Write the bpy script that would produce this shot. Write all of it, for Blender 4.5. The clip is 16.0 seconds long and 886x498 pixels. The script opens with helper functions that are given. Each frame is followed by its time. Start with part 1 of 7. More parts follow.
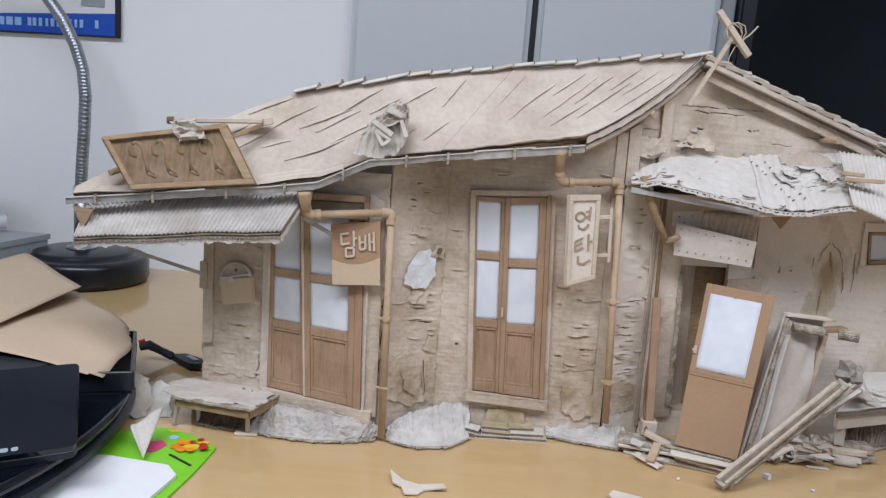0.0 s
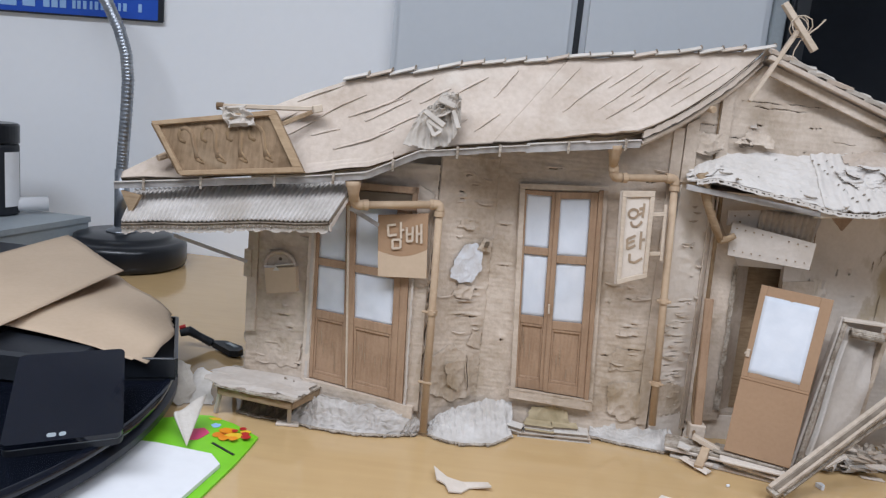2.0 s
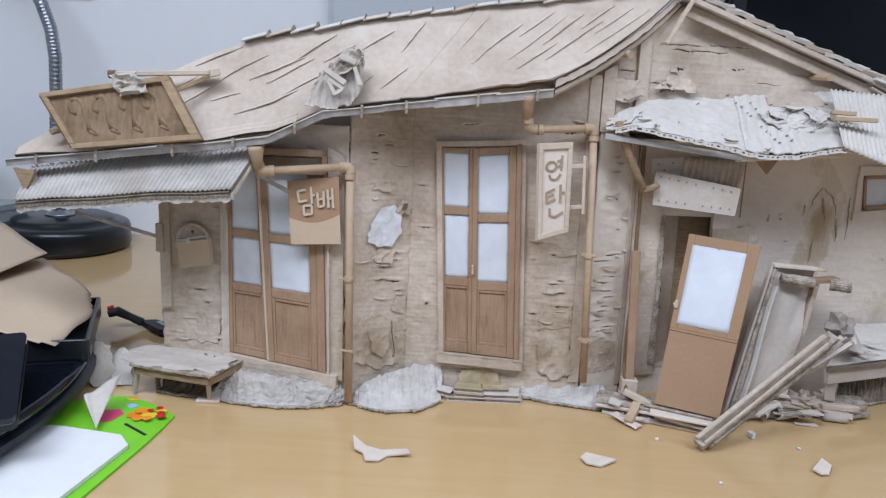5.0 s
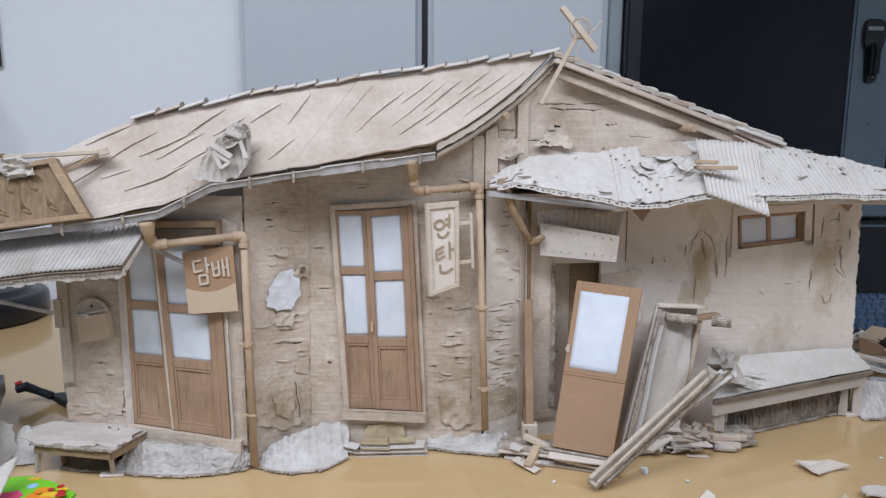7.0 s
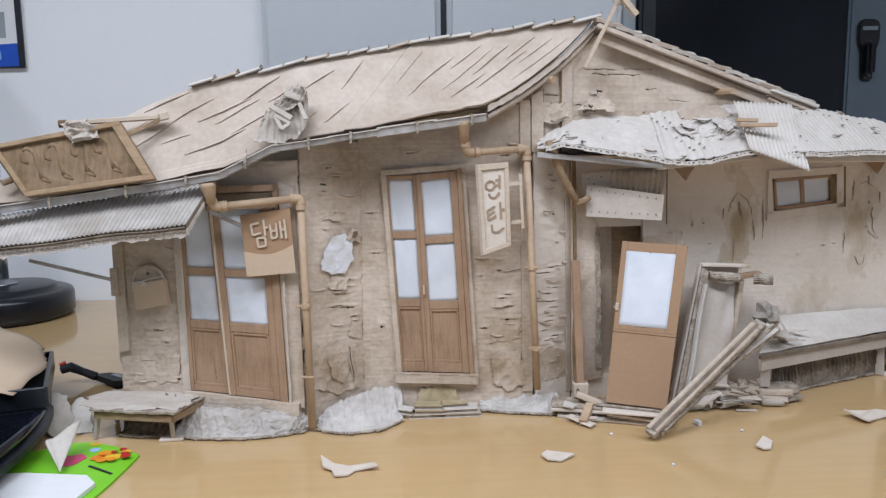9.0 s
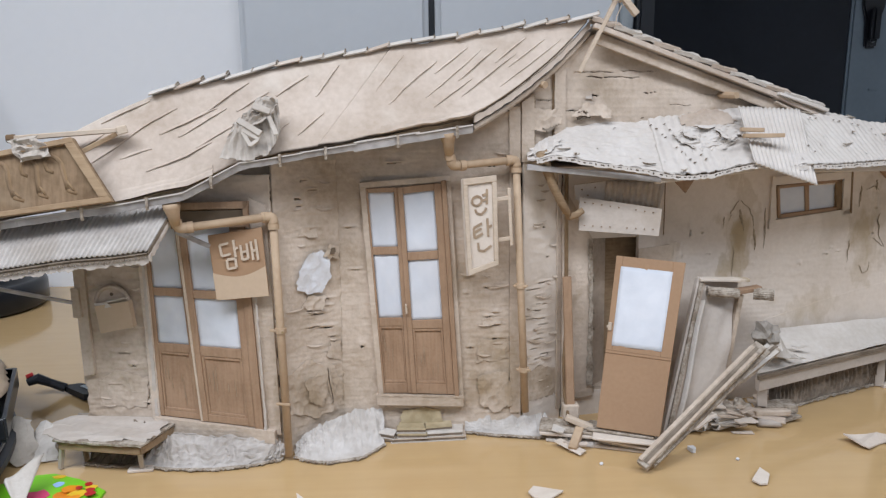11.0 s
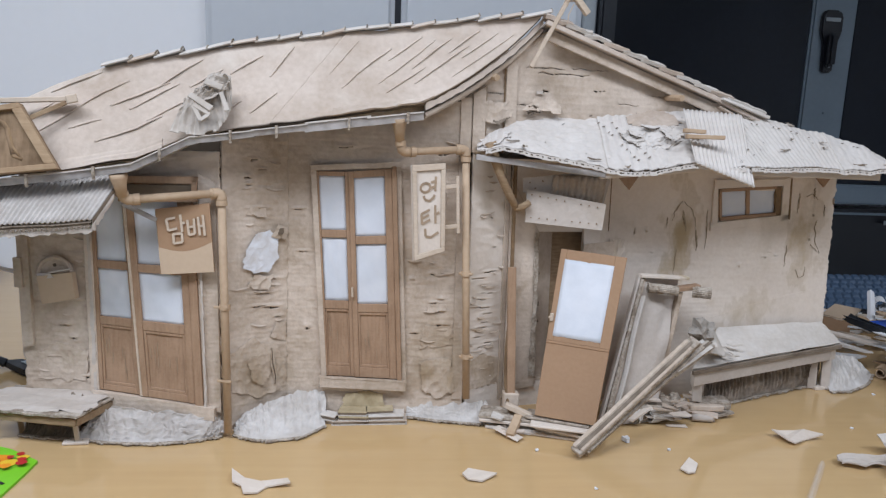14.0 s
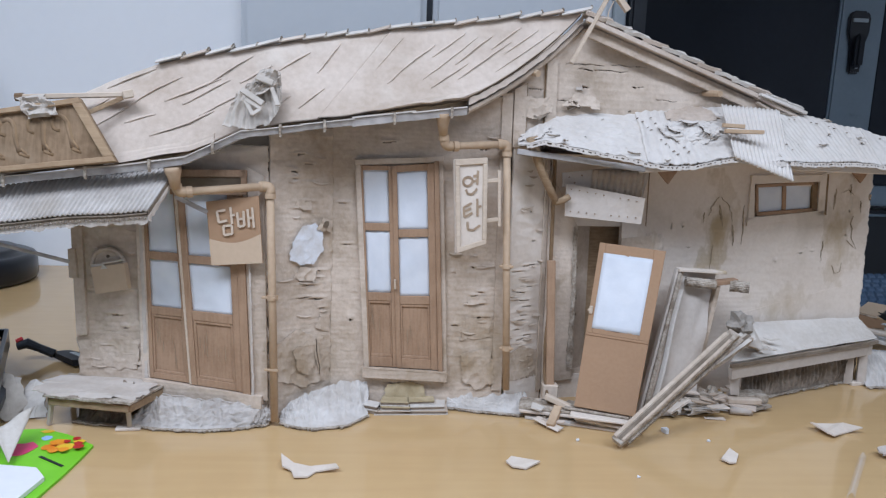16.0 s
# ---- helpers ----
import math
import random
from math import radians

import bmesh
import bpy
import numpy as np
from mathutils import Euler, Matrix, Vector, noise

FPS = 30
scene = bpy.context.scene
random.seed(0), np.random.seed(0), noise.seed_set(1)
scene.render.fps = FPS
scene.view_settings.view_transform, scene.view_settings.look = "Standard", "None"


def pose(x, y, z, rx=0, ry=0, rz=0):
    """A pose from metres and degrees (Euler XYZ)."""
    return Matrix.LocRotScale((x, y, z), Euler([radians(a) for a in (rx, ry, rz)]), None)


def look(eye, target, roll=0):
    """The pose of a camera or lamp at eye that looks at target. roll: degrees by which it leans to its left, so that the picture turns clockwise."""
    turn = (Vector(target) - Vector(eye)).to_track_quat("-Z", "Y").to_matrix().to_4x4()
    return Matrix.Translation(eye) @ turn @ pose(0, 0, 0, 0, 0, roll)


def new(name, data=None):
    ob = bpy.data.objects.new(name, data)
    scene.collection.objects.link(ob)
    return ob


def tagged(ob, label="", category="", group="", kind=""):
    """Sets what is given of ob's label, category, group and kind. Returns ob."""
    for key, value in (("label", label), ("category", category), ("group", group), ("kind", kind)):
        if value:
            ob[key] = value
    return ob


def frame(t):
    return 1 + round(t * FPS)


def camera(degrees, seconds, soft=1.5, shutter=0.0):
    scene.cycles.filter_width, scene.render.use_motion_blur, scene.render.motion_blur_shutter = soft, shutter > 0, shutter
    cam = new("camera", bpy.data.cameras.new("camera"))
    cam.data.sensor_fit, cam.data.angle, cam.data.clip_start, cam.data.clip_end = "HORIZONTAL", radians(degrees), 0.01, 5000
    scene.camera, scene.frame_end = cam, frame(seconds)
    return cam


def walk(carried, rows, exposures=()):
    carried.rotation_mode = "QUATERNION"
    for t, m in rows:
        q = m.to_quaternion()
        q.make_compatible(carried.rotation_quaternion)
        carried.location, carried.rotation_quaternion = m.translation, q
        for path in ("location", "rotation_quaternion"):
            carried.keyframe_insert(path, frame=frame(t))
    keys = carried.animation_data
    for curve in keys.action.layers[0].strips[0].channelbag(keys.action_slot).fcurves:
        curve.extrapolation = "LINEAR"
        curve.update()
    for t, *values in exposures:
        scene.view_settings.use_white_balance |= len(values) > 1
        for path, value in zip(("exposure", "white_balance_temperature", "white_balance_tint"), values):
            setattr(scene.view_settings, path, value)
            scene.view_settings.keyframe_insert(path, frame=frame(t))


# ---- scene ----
cam = camera(62.0, 16.0, soft=1.3)
ROWS = [
    (0.0, 0.0087, -0.1819, 0.3984, 2.123, -9.603, -4.267),
    (0.5, -0.0005, -0.1915, 0.4107, 3.264, -9.584, -4.208),
    (1.0, -0.0096, -0.1802, 0.4108, 4.214, -9.713, -4.419),
    (1.5, -0.0164, -0.1715, 0.4044, 4.275, -9.968, -4.867),
    (2.0, -0.0196, -0.1656, 0.3967, 4.316, -10.530, -5.356),
    (2.5, -0.0148, -0.1551, 0.3859, 4.563, -11.459, -5.505),
    (3.0, -0.0406, -0.1418, 0.3821, 4.139, -13.232, -6.224),
    (3.2, -0.0426, -0.1364, 0.3672, 3.694, -13.621, -6.337),
    (5.3, 0.0866, -0.1342, 0.3991, 1.865, -12.302, -1.675),
    (5.5, 0.0983, -0.1403, 0.4228, 0.022, -11.841, -1.397),
    (6.0, 0.1316, -0.1878, 0.4272, -0.455, -9.602, -1.034),
    (6.5, 0.1258, -0.1763, 0.4279, -2.122, -9.664, -1.232),
    (7.0, 0.1403, -0.1593, 0.4229, -1.085, -9.832, -0.339),
    (7.5, 0.1272, -0.1639, 0.4130, -1.555, -9.932, 0.113),
    (8.0, 0.1014, -0.1852, 0.3807, -1.593, -9.605, 0.371),
    (8.5, 0.1014, -0.2061, 0.3459, -1.883, -7.667, 2.491),
    (8.7, 0.0729, -0.1995, 0.3449, -2.465, -7.697, 1.009),
    (10.8, 0.0382, -0.1270, 0.3954, -1.533, -9.946, 0.578),
    (11.0, 0.0745, -0.1181, 0.4194, -2.745, -11.786, 0.603),
    (11.5, 0.1512, -0.1492, 0.4038, -5.034, -10.802, 1.076),
    (12.0, 0.1523, -0.1701, 0.4018, -5.700, -10.308, -0.510),
    (12.5, 0.1278, -0.1581, 0.4029, -5.714, -10.109, -2.498),
    (13.0, 0.1006, -0.1433, 0.3944, -4.034, -10.278, -2.759),
    (13.5, 0.0970, -0.1453, 0.3866, -4.689, -9.515, -2.464),
    (14.0, 0.0992, -0.1390, 0.3931, -4.696, -10.921, -2.161),
    (14.5, 0.1081, -0.1417, 0.3693, -4.821, -11.282, -1.279),
    (15.0, 0.0941, -0.1585, 0.3519, -4.743, -10.434, -1.239),
    (15.5, 0.0788, -0.1623, 0.3728, -3.945, -11.173, -1.782),
    (16.0, 0.0676, -0.1557, 0.3803, -3.401, -10.578, -2.042),
]
EXPO = [(0.0, -0.13, 6650, 10), (3.0, -0.12, 6620, 10), (5.5, -0.11, 6180, 10), (6.5, -0.11, 6280, 10), (7.0, -0.10, 6400, 10), (8.5, -0.10, 6520, 10), (11.0, -0.08, 6780, 10), (12.0, -0.09, 6620, 10), (13.0, -0.11, 6550, 10), (14.5, -0.12, 6420, 10), (16.0, -0.12, 6100, 10)]
walk(cam, [(t, pose(x, y, z, 90 + pitch, roll, yaw)) for t, x, y, z, yaw, pitch, roll in ROWS], EXPO)

# ---- light: a closed office with two fluorescent panels in its ceiling ----
world = bpy.data.worlds.new("world")
scene.world = world
world.use_nodes = True
world.node_tree.nodes["Background"].inputs[0].default_value = (0.62, 0.72, 0.85, 1)
world.node_tree.nodes["Background"].inputs[1].default_value = 0.05


def ceiling_lamp(x, y, sx, sy, power):
    d = bpy.data.lights.new("ceiling_tube_light", "AREA")
    d.shape, d.size, d.size_y, d.energy, d.color = "RECTANGLE", sx, sy, power, (0.82, 0.90, 1.05)
    o = new("ceiling_tube_light", d)
    o.matrix_world = look((x, y, 1.62), (x, y, 0))
    return o


ceiling_lamp(-0.6, -0.22, 1.4, 0.5, 37)
ceiling_lamp(1.05, -0.4, 1.4, 0.5, 26)


# ---- materials ----
def nodes_of(name):
    m = bpy.data.materials.new(name)
    m.use_nodes = True
    t = m.node_tree
    return m, t, t.nodes["Principled BSDF"], t.nodes.new, t.links.new


def mat(name, base, other=None, rough=0.85, grain=90.0, blotch=9.0, bump=0.25, flute=0.0, flute_axis="Z", flute_depth=0.3, stain=None,
        stain_amount=0.5, metal=0.0, spec=0.3, vary=0.0, fibre=0.0, spots=(), spot_color=(0.3, 0.22, 0.1)):
    """Procedural surface: fine grain and broad blotches of two tones, optional corrugation, fibre and stains."""
    m, t, b, N, L = nodes_of(name)
    other = other or tuple(c * 0.8 for c in base)
    co = N("ShaderNodeTexCoord")
    n1, n2 = N("ShaderNodeTexNoise"), N("ShaderNodeTexNoise")
    n1.inputs["Scale"].default_value, n1.inputs["Detail"].default_value = grain, 6
    n2.inputs["Scale"].default_value, n2.inputs["Detail"].default_value = blotch, 5
    for n in (n1, n2):
        L(co.outputs["Object"], n.inputs["Vector"])
    add = N("ShaderNodeMath")
    add.operation = "MULTIPLY_ADD"
    L(n1.outputs["Fac"], add.inputs[0])
    add.inputs[1].default_value = 0.45
    L(n2.outputs["Fac"], add.inputs[2])
    if fibre:
        # streaks along the grain
        st, mp, ad2 = N("ShaderNodeTexNoise"), N("ShaderNodeMapping"), N("ShaderNodeMath")
        mp.inputs["Scale"].default_value = (fibre * 9, fibre * 9, fibre * 0.5) if flute_axis == "X" else (fibre * 0.5, fibre * 9, fibre * 9)
        L(co.outputs["Object"], mp.inputs[0])
        L(mp.outputs[0], st.inputs["Vector"])
        st.inputs["Scale"].default_value, st.inputs["Detail"].default_value = 1.0, 4
        ad2.operation = "MULTIPLY_ADD"
        L(st.outputs["Fac"], ad2.inputs[0])
        ad2.inputs[1].default_value = 0.7
        L(add.outputs[0], ad2.inputs[2])
        sh = N("ShaderNodeMath")
        sh.operation = "SUBTRACT"
        L(ad2.outputs[0], sh.inputs[0])
        sh.inputs[1].default_value = 0.35
        add = sh
    ramp = N("ShaderNodeValToRGB")
    ramp.color_ramp.elements[0].position, ramp.color_ramp.elements[1].position = 0.52, 0.92
    ramp.color_ramp.elements[0].color, ramp.color_ramp.elements[1].color = (*other, 1), (*base, 1)
    L(add.outputs[0], ramp.inputs[0])
    col = ramp.outputs[0]
    if stain:
        n3, r3, mx = N("ShaderNodeTexNoise"), N("ShaderNodeValToRGB"), N("ShaderNodeMix")
        n3.inputs["Scale"].default_value, n3.inputs["Detail"].default_value, n3.inputs["Distortion"].default_value = 14, 7, 0.6
        L(co.outputs["Object"], n3.inputs["Vector"])
        r3.color_ramp.elements[0].position, r3.color_ramp.elements[1].position = 0.55, 0.72
        r3.color_ramp.elements[0].color, r3.color_ramp.elements[1].color = (0, 0, 0, 1), (stain_amount,) * 3 + (1,)
        L(n3.outputs["Fac"], r3.inputs[0])
        mx.data_type = "RGBA"
        L(r3.outputs[0], mx.inputs["Factor"])
        L(col, mx.inputs["A"])
        mx.inputs["B"].default_value = (*stain, 1)
        col = mx.outputs["Result"]
    for x, z, rx, rz, amount in spots:
        # a water stain of its own shape round (x, z)
        sep, px, pz = N("ShaderNodeSeparateXYZ"), N("ShaderNodeMath"), N("ShaderNodeMath")
        L(co.outputs["Object"], sep.inputs[0])
        px.operation = pz.operation = "MULTIPLY_ADD"
        L(sep.outputs[0], px.inputs[0])
        px.inputs[1].default_value, px.inputs[2].default_value = 1 / rx, -x / rx
        L(sep.outputs[2], pz.inputs[0])
        pz.inputs[1].default_value, pz.inputs[2].default_value = 1 / rz, -z / rz
        com, ln, ns, df, cl, mx = N("ShaderNodeCombineXYZ"), N("ShaderNodeVectorMath"), N("ShaderNodeTexNoise"), N("ShaderNodeMath"), N("ShaderNodeValToRGB"), N("ShaderNodeMix")
        L(px.outputs[0], com.inputs[0])
        L(pz.outputs[0], com.inputs[2])
        ln.operation = "LENGTH"
        L(com.outputs[0], ln.inputs[0])
        ns.inputs["Scale"].default_value, ns.inputs["Detail"].default_value = 1.0, 8
        mpp = N("ShaderNodeMapping")
        mpp.inputs["Scale"].default_value = (48, 48, 26)
        L(co.outputs["Object"], mpp.inputs[0])
        L(mpp.outputs[0], ns.inputs["Vector"])
        df.operation = "MULTIPLY_ADD"
        L(ln.outputs["Value"], df.inputs[0])
        df.inputs[1].default_value = -0.38
        L(ns.outputs["Fac"], df.inputs[2])
        cl.color_ramp.elements[0].position, cl.color_ramp.elements[1].position = 0.15, 0.50
        cl.color_ramp.elements[0].color, cl.color_ramp.elements[1].color = (0, 0, 0, 1), (amount * 0.95,) * 3 + (1,)
        for at, k in ((0.235, 0.42), (0.275, 0.30)):
            cl.color_ramp.elements.new(at).color = (amount * k,) * 3 + (1,)
        L(df.outputs[0], cl.inputs[0])
        mx.data_type = "RGBA"
        L(cl.outputs[0], mx.inputs["Factor"])
        L(col, mx.inputs["A"])
        mx.inputs["B"].default_value = (*spot_color, 1)
        col = mx.outputs["Result"]
    if vary:
        oi, hs, mr = N("ShaderNodeObjectInfo"), N("ShaderNodeHueSaturation"), N("ShaderNodeMapRange")
        L(oi.outputs["Random"], mr.inputs["Value"])
        mr.inputs["To Min"].default_value, mr.inputs["To Max"].default_value = 1 - vary, 1 + vary
        L(mr.outputs[0], hs.inputs["Value"])
        L(col, hs.inputs["Color"])
        col = hs.outputs[0]
    L(col, b.inputs["Base Color"])
    height = n1.outputs["Fac"]
    if flute or fibre:
        w = N("ShaderNodeTexWave")
        w.bands_direction = flute_axis
        if flute:
            w.inputs["Scale"].default_value = math.pi / (10 * flute)
            w.inputs["Distortion"].default_value, w.inputs["Detail"].default_value, w.inputs["Detail Scale"].default_value = 1.2, 2, 2
        else:
            w.inputs["Scale"].default_value = fibre
            w.inputs["Distortion"].default_value, w.inputs["Detail"].default_value, w.inputs["Detail Scale"].default_value = 7, 4, 1.5
        L(co.outputs["Object"], w.inputs["Vector"])
        s = N("ShaderNodeMath")
        s.operation = "MULTIPLY_ADD"
        L(w.outputs["Fac"], s.inputs[0])
        s.inputs[1].default_value = flute_depth
        L(height, s.inputs[2])
        height = s.outputs[0]
    bp = N("ShaderNodeBump")
    bp.inputs["Strength"].default_value, bp.inputs["Distance"].default_value = bump, 0.002
    L(height, bp.inputs["Height"])
    L(bp.outputs[0], b.inputs["Normal"])
    b.inputs["Roughness"].default_value, b.inputs["Metallic"].default_value = rough, metal
    b.inputs["Specular IOR Level"].default_value = spec
    return m


WALL = mat("weathered_grey_cardboard", (0.64, 0.538, 0.445), (0.44, 0.348, 0.265), grain=160, blotch=15, bump=0.45, flute=0.0055, flute_depth=0.11,
           stain=(0.29, 0.21, 0.13), stain_amount=0.55, spots=((0.185, 0.10, 0.05, 0.05, 0.55), (-0.03, 0.07, 0.06, 0.06, 0.4), (0.17, 0.06, 0.06, 0.025, 0.5), (0.245, 0.06, 0.03, 0.06, 0.45), (-0.02, 0.23, 0.05, 0.03, 0.3)), spot_color=(0.27, 0.19, 0.10))
WALL_PALE = mat("pale_smooth_cardboard", (0.73, 0.645, 0.56), (0.635, 0.545, 0.46), grain=200, blotch=7, bump=0.15, stain=(0.40, 0.33, 0.23), stain_amount=0.3, spots=((0.517, 0.245, 0.03, 0.075, 0.85), (0.512, 0.20, 0.022, 0.05, 0.7), (0.716, 0.235, 0.035, 0.075, 0.75), (0.628, 0.135, 0.055, 0.03, 0.65), (0.415, 0.215, 0.02, 0.03, 0.6), (0.575, 0.10, 0.03, 0.02, 0.5), (0.522, 0.232, 0.02, 0.045, 0.7)), spot_color=(0.41, 0.31, 0.185))
ROOF = mat("roof_kraft_board", (0.62, 0.525, 0.445), (0.46, 0.37, 0.295), grain=150, blotch=11, bump=0.25, vary=0.04, stain=(0.70, 0.63, 0.55), stain_amount=0.55)
TIMBER = mat("brown_kraft_wood", (0.385, 0.252, 0.162), (0.305, 0.193, 0.12), grain=300, blotch=30, bump=0.2, fibre=40, flute_axis="X", flute_depth=0.4)
KRAFT = mat("plain_kraft_card", (0.375, 0.235, 0.14), (0.325, 0.198, 0.115), grain=220, blotch=8, bump=0.08, rough=0.75)
PIPE = mat("rolled_tan_paper", (0.53, 0.39, 0.265), (0.42, 0.295, 0.19), grain=150, blotch=20, bump=0.2, rough=0.7)
SIGN = mat("pale_balsa", (0.61, 0.505, 0.40), (0.52, 0.415, 0.315), grain=120, blotch=15, bump=0.2, fibre=40, flute_axis="Y", flute_depth=0.4)
SIGN_DARK = mat("scorched_balsa", (0.30, 0.20, 0.11), (0.22, 0.14, 0.08), grain=120, blotch=20, bump=0.2)
PALE = mat("pale_corrugated_paper", (0.655, 0.61, 0.56), (0.53, 0.48, 0.42), grain=180, blotch=18, bump=0.5, stain=(0.46, 0.39, 0.32), stain_amount=0.35)
GUTTER = mat("silver_grey_card", (0.49, 0.465, 0.45), (0.29, 0.265, 0.25), grain=120, blotch=40, bump=0.15, rough=0.55, vary=0.10, stain=(0.33, 0.29, 0.26), stain_amount=0.5)
PANE = mat("white_window_paper", (0.70, 0.72, 0.76), (0.60, 0.63, 0.68), grain=60, blotch=22, bump=0.25, rough=0.6)
PLASTER = mat("white_paper_plaster", (0.63, 0.595, 0.56), (0.47, 0.43, 0.39), grain=140, blotch=30, bump=0.2, rough=0.9, stain=(0.47, 0.41, 0.345), stain_amount=0.4)
# dark colour stands in for shade inside the house, its gaps and holes
DARKIN = mat("inner_shade_card", (0.16, 0.12, 0.085), (0.10, 0.075, 0.05), grain=80, blotch=10)
EDGE = mat("corrugated_edge", (0.52, 0.455, 0.38), (0.22, 0.17, 0.125), grain=320, blotch=80, bump=0.8)
DESK = mat("varnished_desk_laminate", (0.585, 0.40, 0.20), (0.55, 0.37, 0.182), grain=24, blotch=3, bump=0.012, rough=0.11, spec=0.7, fibre=9, flute_axis="Y", flute_depth=0.2)
ROOMWALL = mat("white_painted_wall", (0.905, 0.915, 0.93), (0.88, 0.89, 0.905), grain=60, blotch=2, bump=0.04, rough=0.6)
STEEL = mat("light_grey_steel", (0.62, 0.65, 0.68), (0.59, 0.62, 0.65), grain=60, blotch=2, bump=0.02, rough=0.35, spec=0.5)
BLACK = mat("black_gloss_plastic", (0.010, 0.012, 0.016), (0.007, 0.008, 0.011), grain=90, blotch=6, bump=0.03, rough=0.28, spec=0.5)
BLACKM = mat("black_matt_plastic", (0.022, 0.025, 0.032), (0.014, 0.016, 0.02), grain=260, blotch=12, bump=0.1, rough=0.5)
NAVY = mat("dark_blue_glass", (0.011, 0.015, 0.023), (0.008, 0.011, 0.017), grain=50, blotch=3, bump=0.0, rough=0.2, spec=0.25)
SLATE = mat("blue_grey_metal", (0.20, 0.25, 0.295), (0.17, 0.215, 0.255), grain=70, blotch=4, bump=0.03, rough=0.4)
CHROME = mat("brushed_chrome", (0.40, 0.42, 0.45), (0.28, 0.30, 0.33), grain=200, blotch=30, bump=0.1, rough=0.38, metal=1.0)
GREYBOX = mat("grey_plastic", (0.33, 0.37, 0.39), (0.28, 0.31, 0.33), grain=120, blotch=8, bump=0.05, rough=0.45)
PAPER = mat("white_paper", (0.78, 0.78, 0.79), (0.72, 0.72, 0.73), grain=80, blotch=6, bump=0.06, rough=0.7)
BROWNPAPER = mat("brown_wrapping_paper", (0.57, 0.435, 0.31), (0.51, 0.38, 0.265), grain=150, blotch=5, bump=0.08, rough=0.6)
GREEN = mat("bright_green_print", (0.22, 0.62, 0.03), (0.18, 0.54, 0.02), grain=60, blotch=9, bump=0.02, rough=0.4)
ORANGE = mat("orange_print", (0.85, 0.33, 0.02), (0.75, 0.22, 0.015), grain=60, blotch=30, bump=0.0, rough=0.4)
YELLOW = mat("yellow_print", (0.85, 0.58, 0.05), (0.8, 0.48, 0.03), grain=60, blotch=30, bump=0.0, rough=0.4)
PINK = mat("pink_print", (0.75, 0.06, 0.20), (0.65, 0.05, 0.16), grain=60, blotch=30, bump=0.0, rough=0.4)
RED = mat("red_plastic", (0.5, 0.03, 0.03), (0.4, 0.02, 0.02), grain=60, blotch=30, bump=0.0, rough=0.35)
BLUE = mat("blue_print", (0.025, 0.10, 0.52), (0.02, 0.085, 0.46), grain=60, blotch=6, bump=0.0, rough=0.35)
SKYPRINT = mat("pale_blue_print", (0.35, 0.55, 0.85), (0.3, 0.5, 0.8), grain=60, blotch=6, bump=0.0, rough=0.35)
KEYBLUE = mat("blue_grey_keycap", (0.085, 0.13, 0.20), (0.06, 0.095, 0.15), grain=150, blotch=20, bump=0.05, rough=0.25, spec=0.6)
AWN = mat("greyed_fluted_paper", (0.55, 0.51, 0.475), (0.40, 0.36, 0.325), grain=160, blotch=26, bump=0.25, stain=(0.36, 0.31, 0.26), stain_amount=0.45)
SCRUNCH = mat("scrunched_paper", (0.55, 0.495, 0.435), (0.41, 0.355, 0.30), grain=150, blotch=24, bump=0.2)
LUMP = mat("grey_brown_pulp", (0.36, 0.325, 0.285), (0.26, 0.23, 0.195), grain=150, blotch=40, bump=0.5)
TORNWHITE = mat("scraped_white_paper", (0.74, 0.76, 0.80), (0.60, 0.58, 0.57), grain=110, blotch=60, bump=0.4, stain=(0.46, 0.38, 0.29), stain_amount=0.85)
OLDSIGN = mat("old_brown_balsa", (0.39, 0.28, 0.175), (0.255, 0.17, 0.10), grain=120, blotch=22, bump=0.3, fibre=40, flute_axis="Y", flute_depth=0.4)
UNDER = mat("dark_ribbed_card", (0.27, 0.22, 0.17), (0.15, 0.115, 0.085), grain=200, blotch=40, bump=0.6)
RIBBED = mat("dirty_ribbed_paper", (0.33, 0.28, 0.23), (0.17, 0.135, 0.105), grain=200, blotch=40, bump=0.6)
PORCHCARD = mat("white_corrugated_card", (0.665, 0.62, 0.575), (0.56, 0.51, 0.46), grain=180, blotch=14, bump=0.25, stain=(0.52, 0.46, 0.40), stain_amount=0.3)
PALEBOARD = mat("greyed_pink_board", (0.56, 0.50, 0.445), (0.46, 0.40, 0.345), grain=160, blotch=14, bump=0.3, stain=(0.36, 0.29, 0.22), stain_amount=0.4)
PIANO = mat("piano_black_lid", (0.008, 0.010, 0.018), (0.006, 0.008, 0.014), grain=50, blotch=3, bump=0.0, rough=0.09, spec=0.45)
TRAYBLUE = mat("blue_black_plastic", (0.007, 0.010, 0.018), (0.005, 0.007, 0.013), grain=200, blotch=8, bump=0.05, rough=0.40, spec=0.35)
CARVED = mat("carved_brown_stain", (0.25, 0.165, 0.09), (0.16, 0.10, 0.055), grain=120, blotch=30, bump=0.3)
SIGNBOARD = mat("stained_sign_board", (0.295, 0.20, 0.122), (0.17, 0.11, 0.062), grain=110, blotch=30, bump=0.3, fibre=30, flute_axis="X", flute_depth=0.3, stain=(0.36, 0.27, 0.18), stain_amount=0.5)
SIGNFRAME = mat("weathered_tan_balsa", (0.43, 0.305, 0.19), (0.30, 0.20, 0.118), grain=120, blotch=20, bump=0.25, fibre=40, flute_axis="Y", flute_depth=0.4)
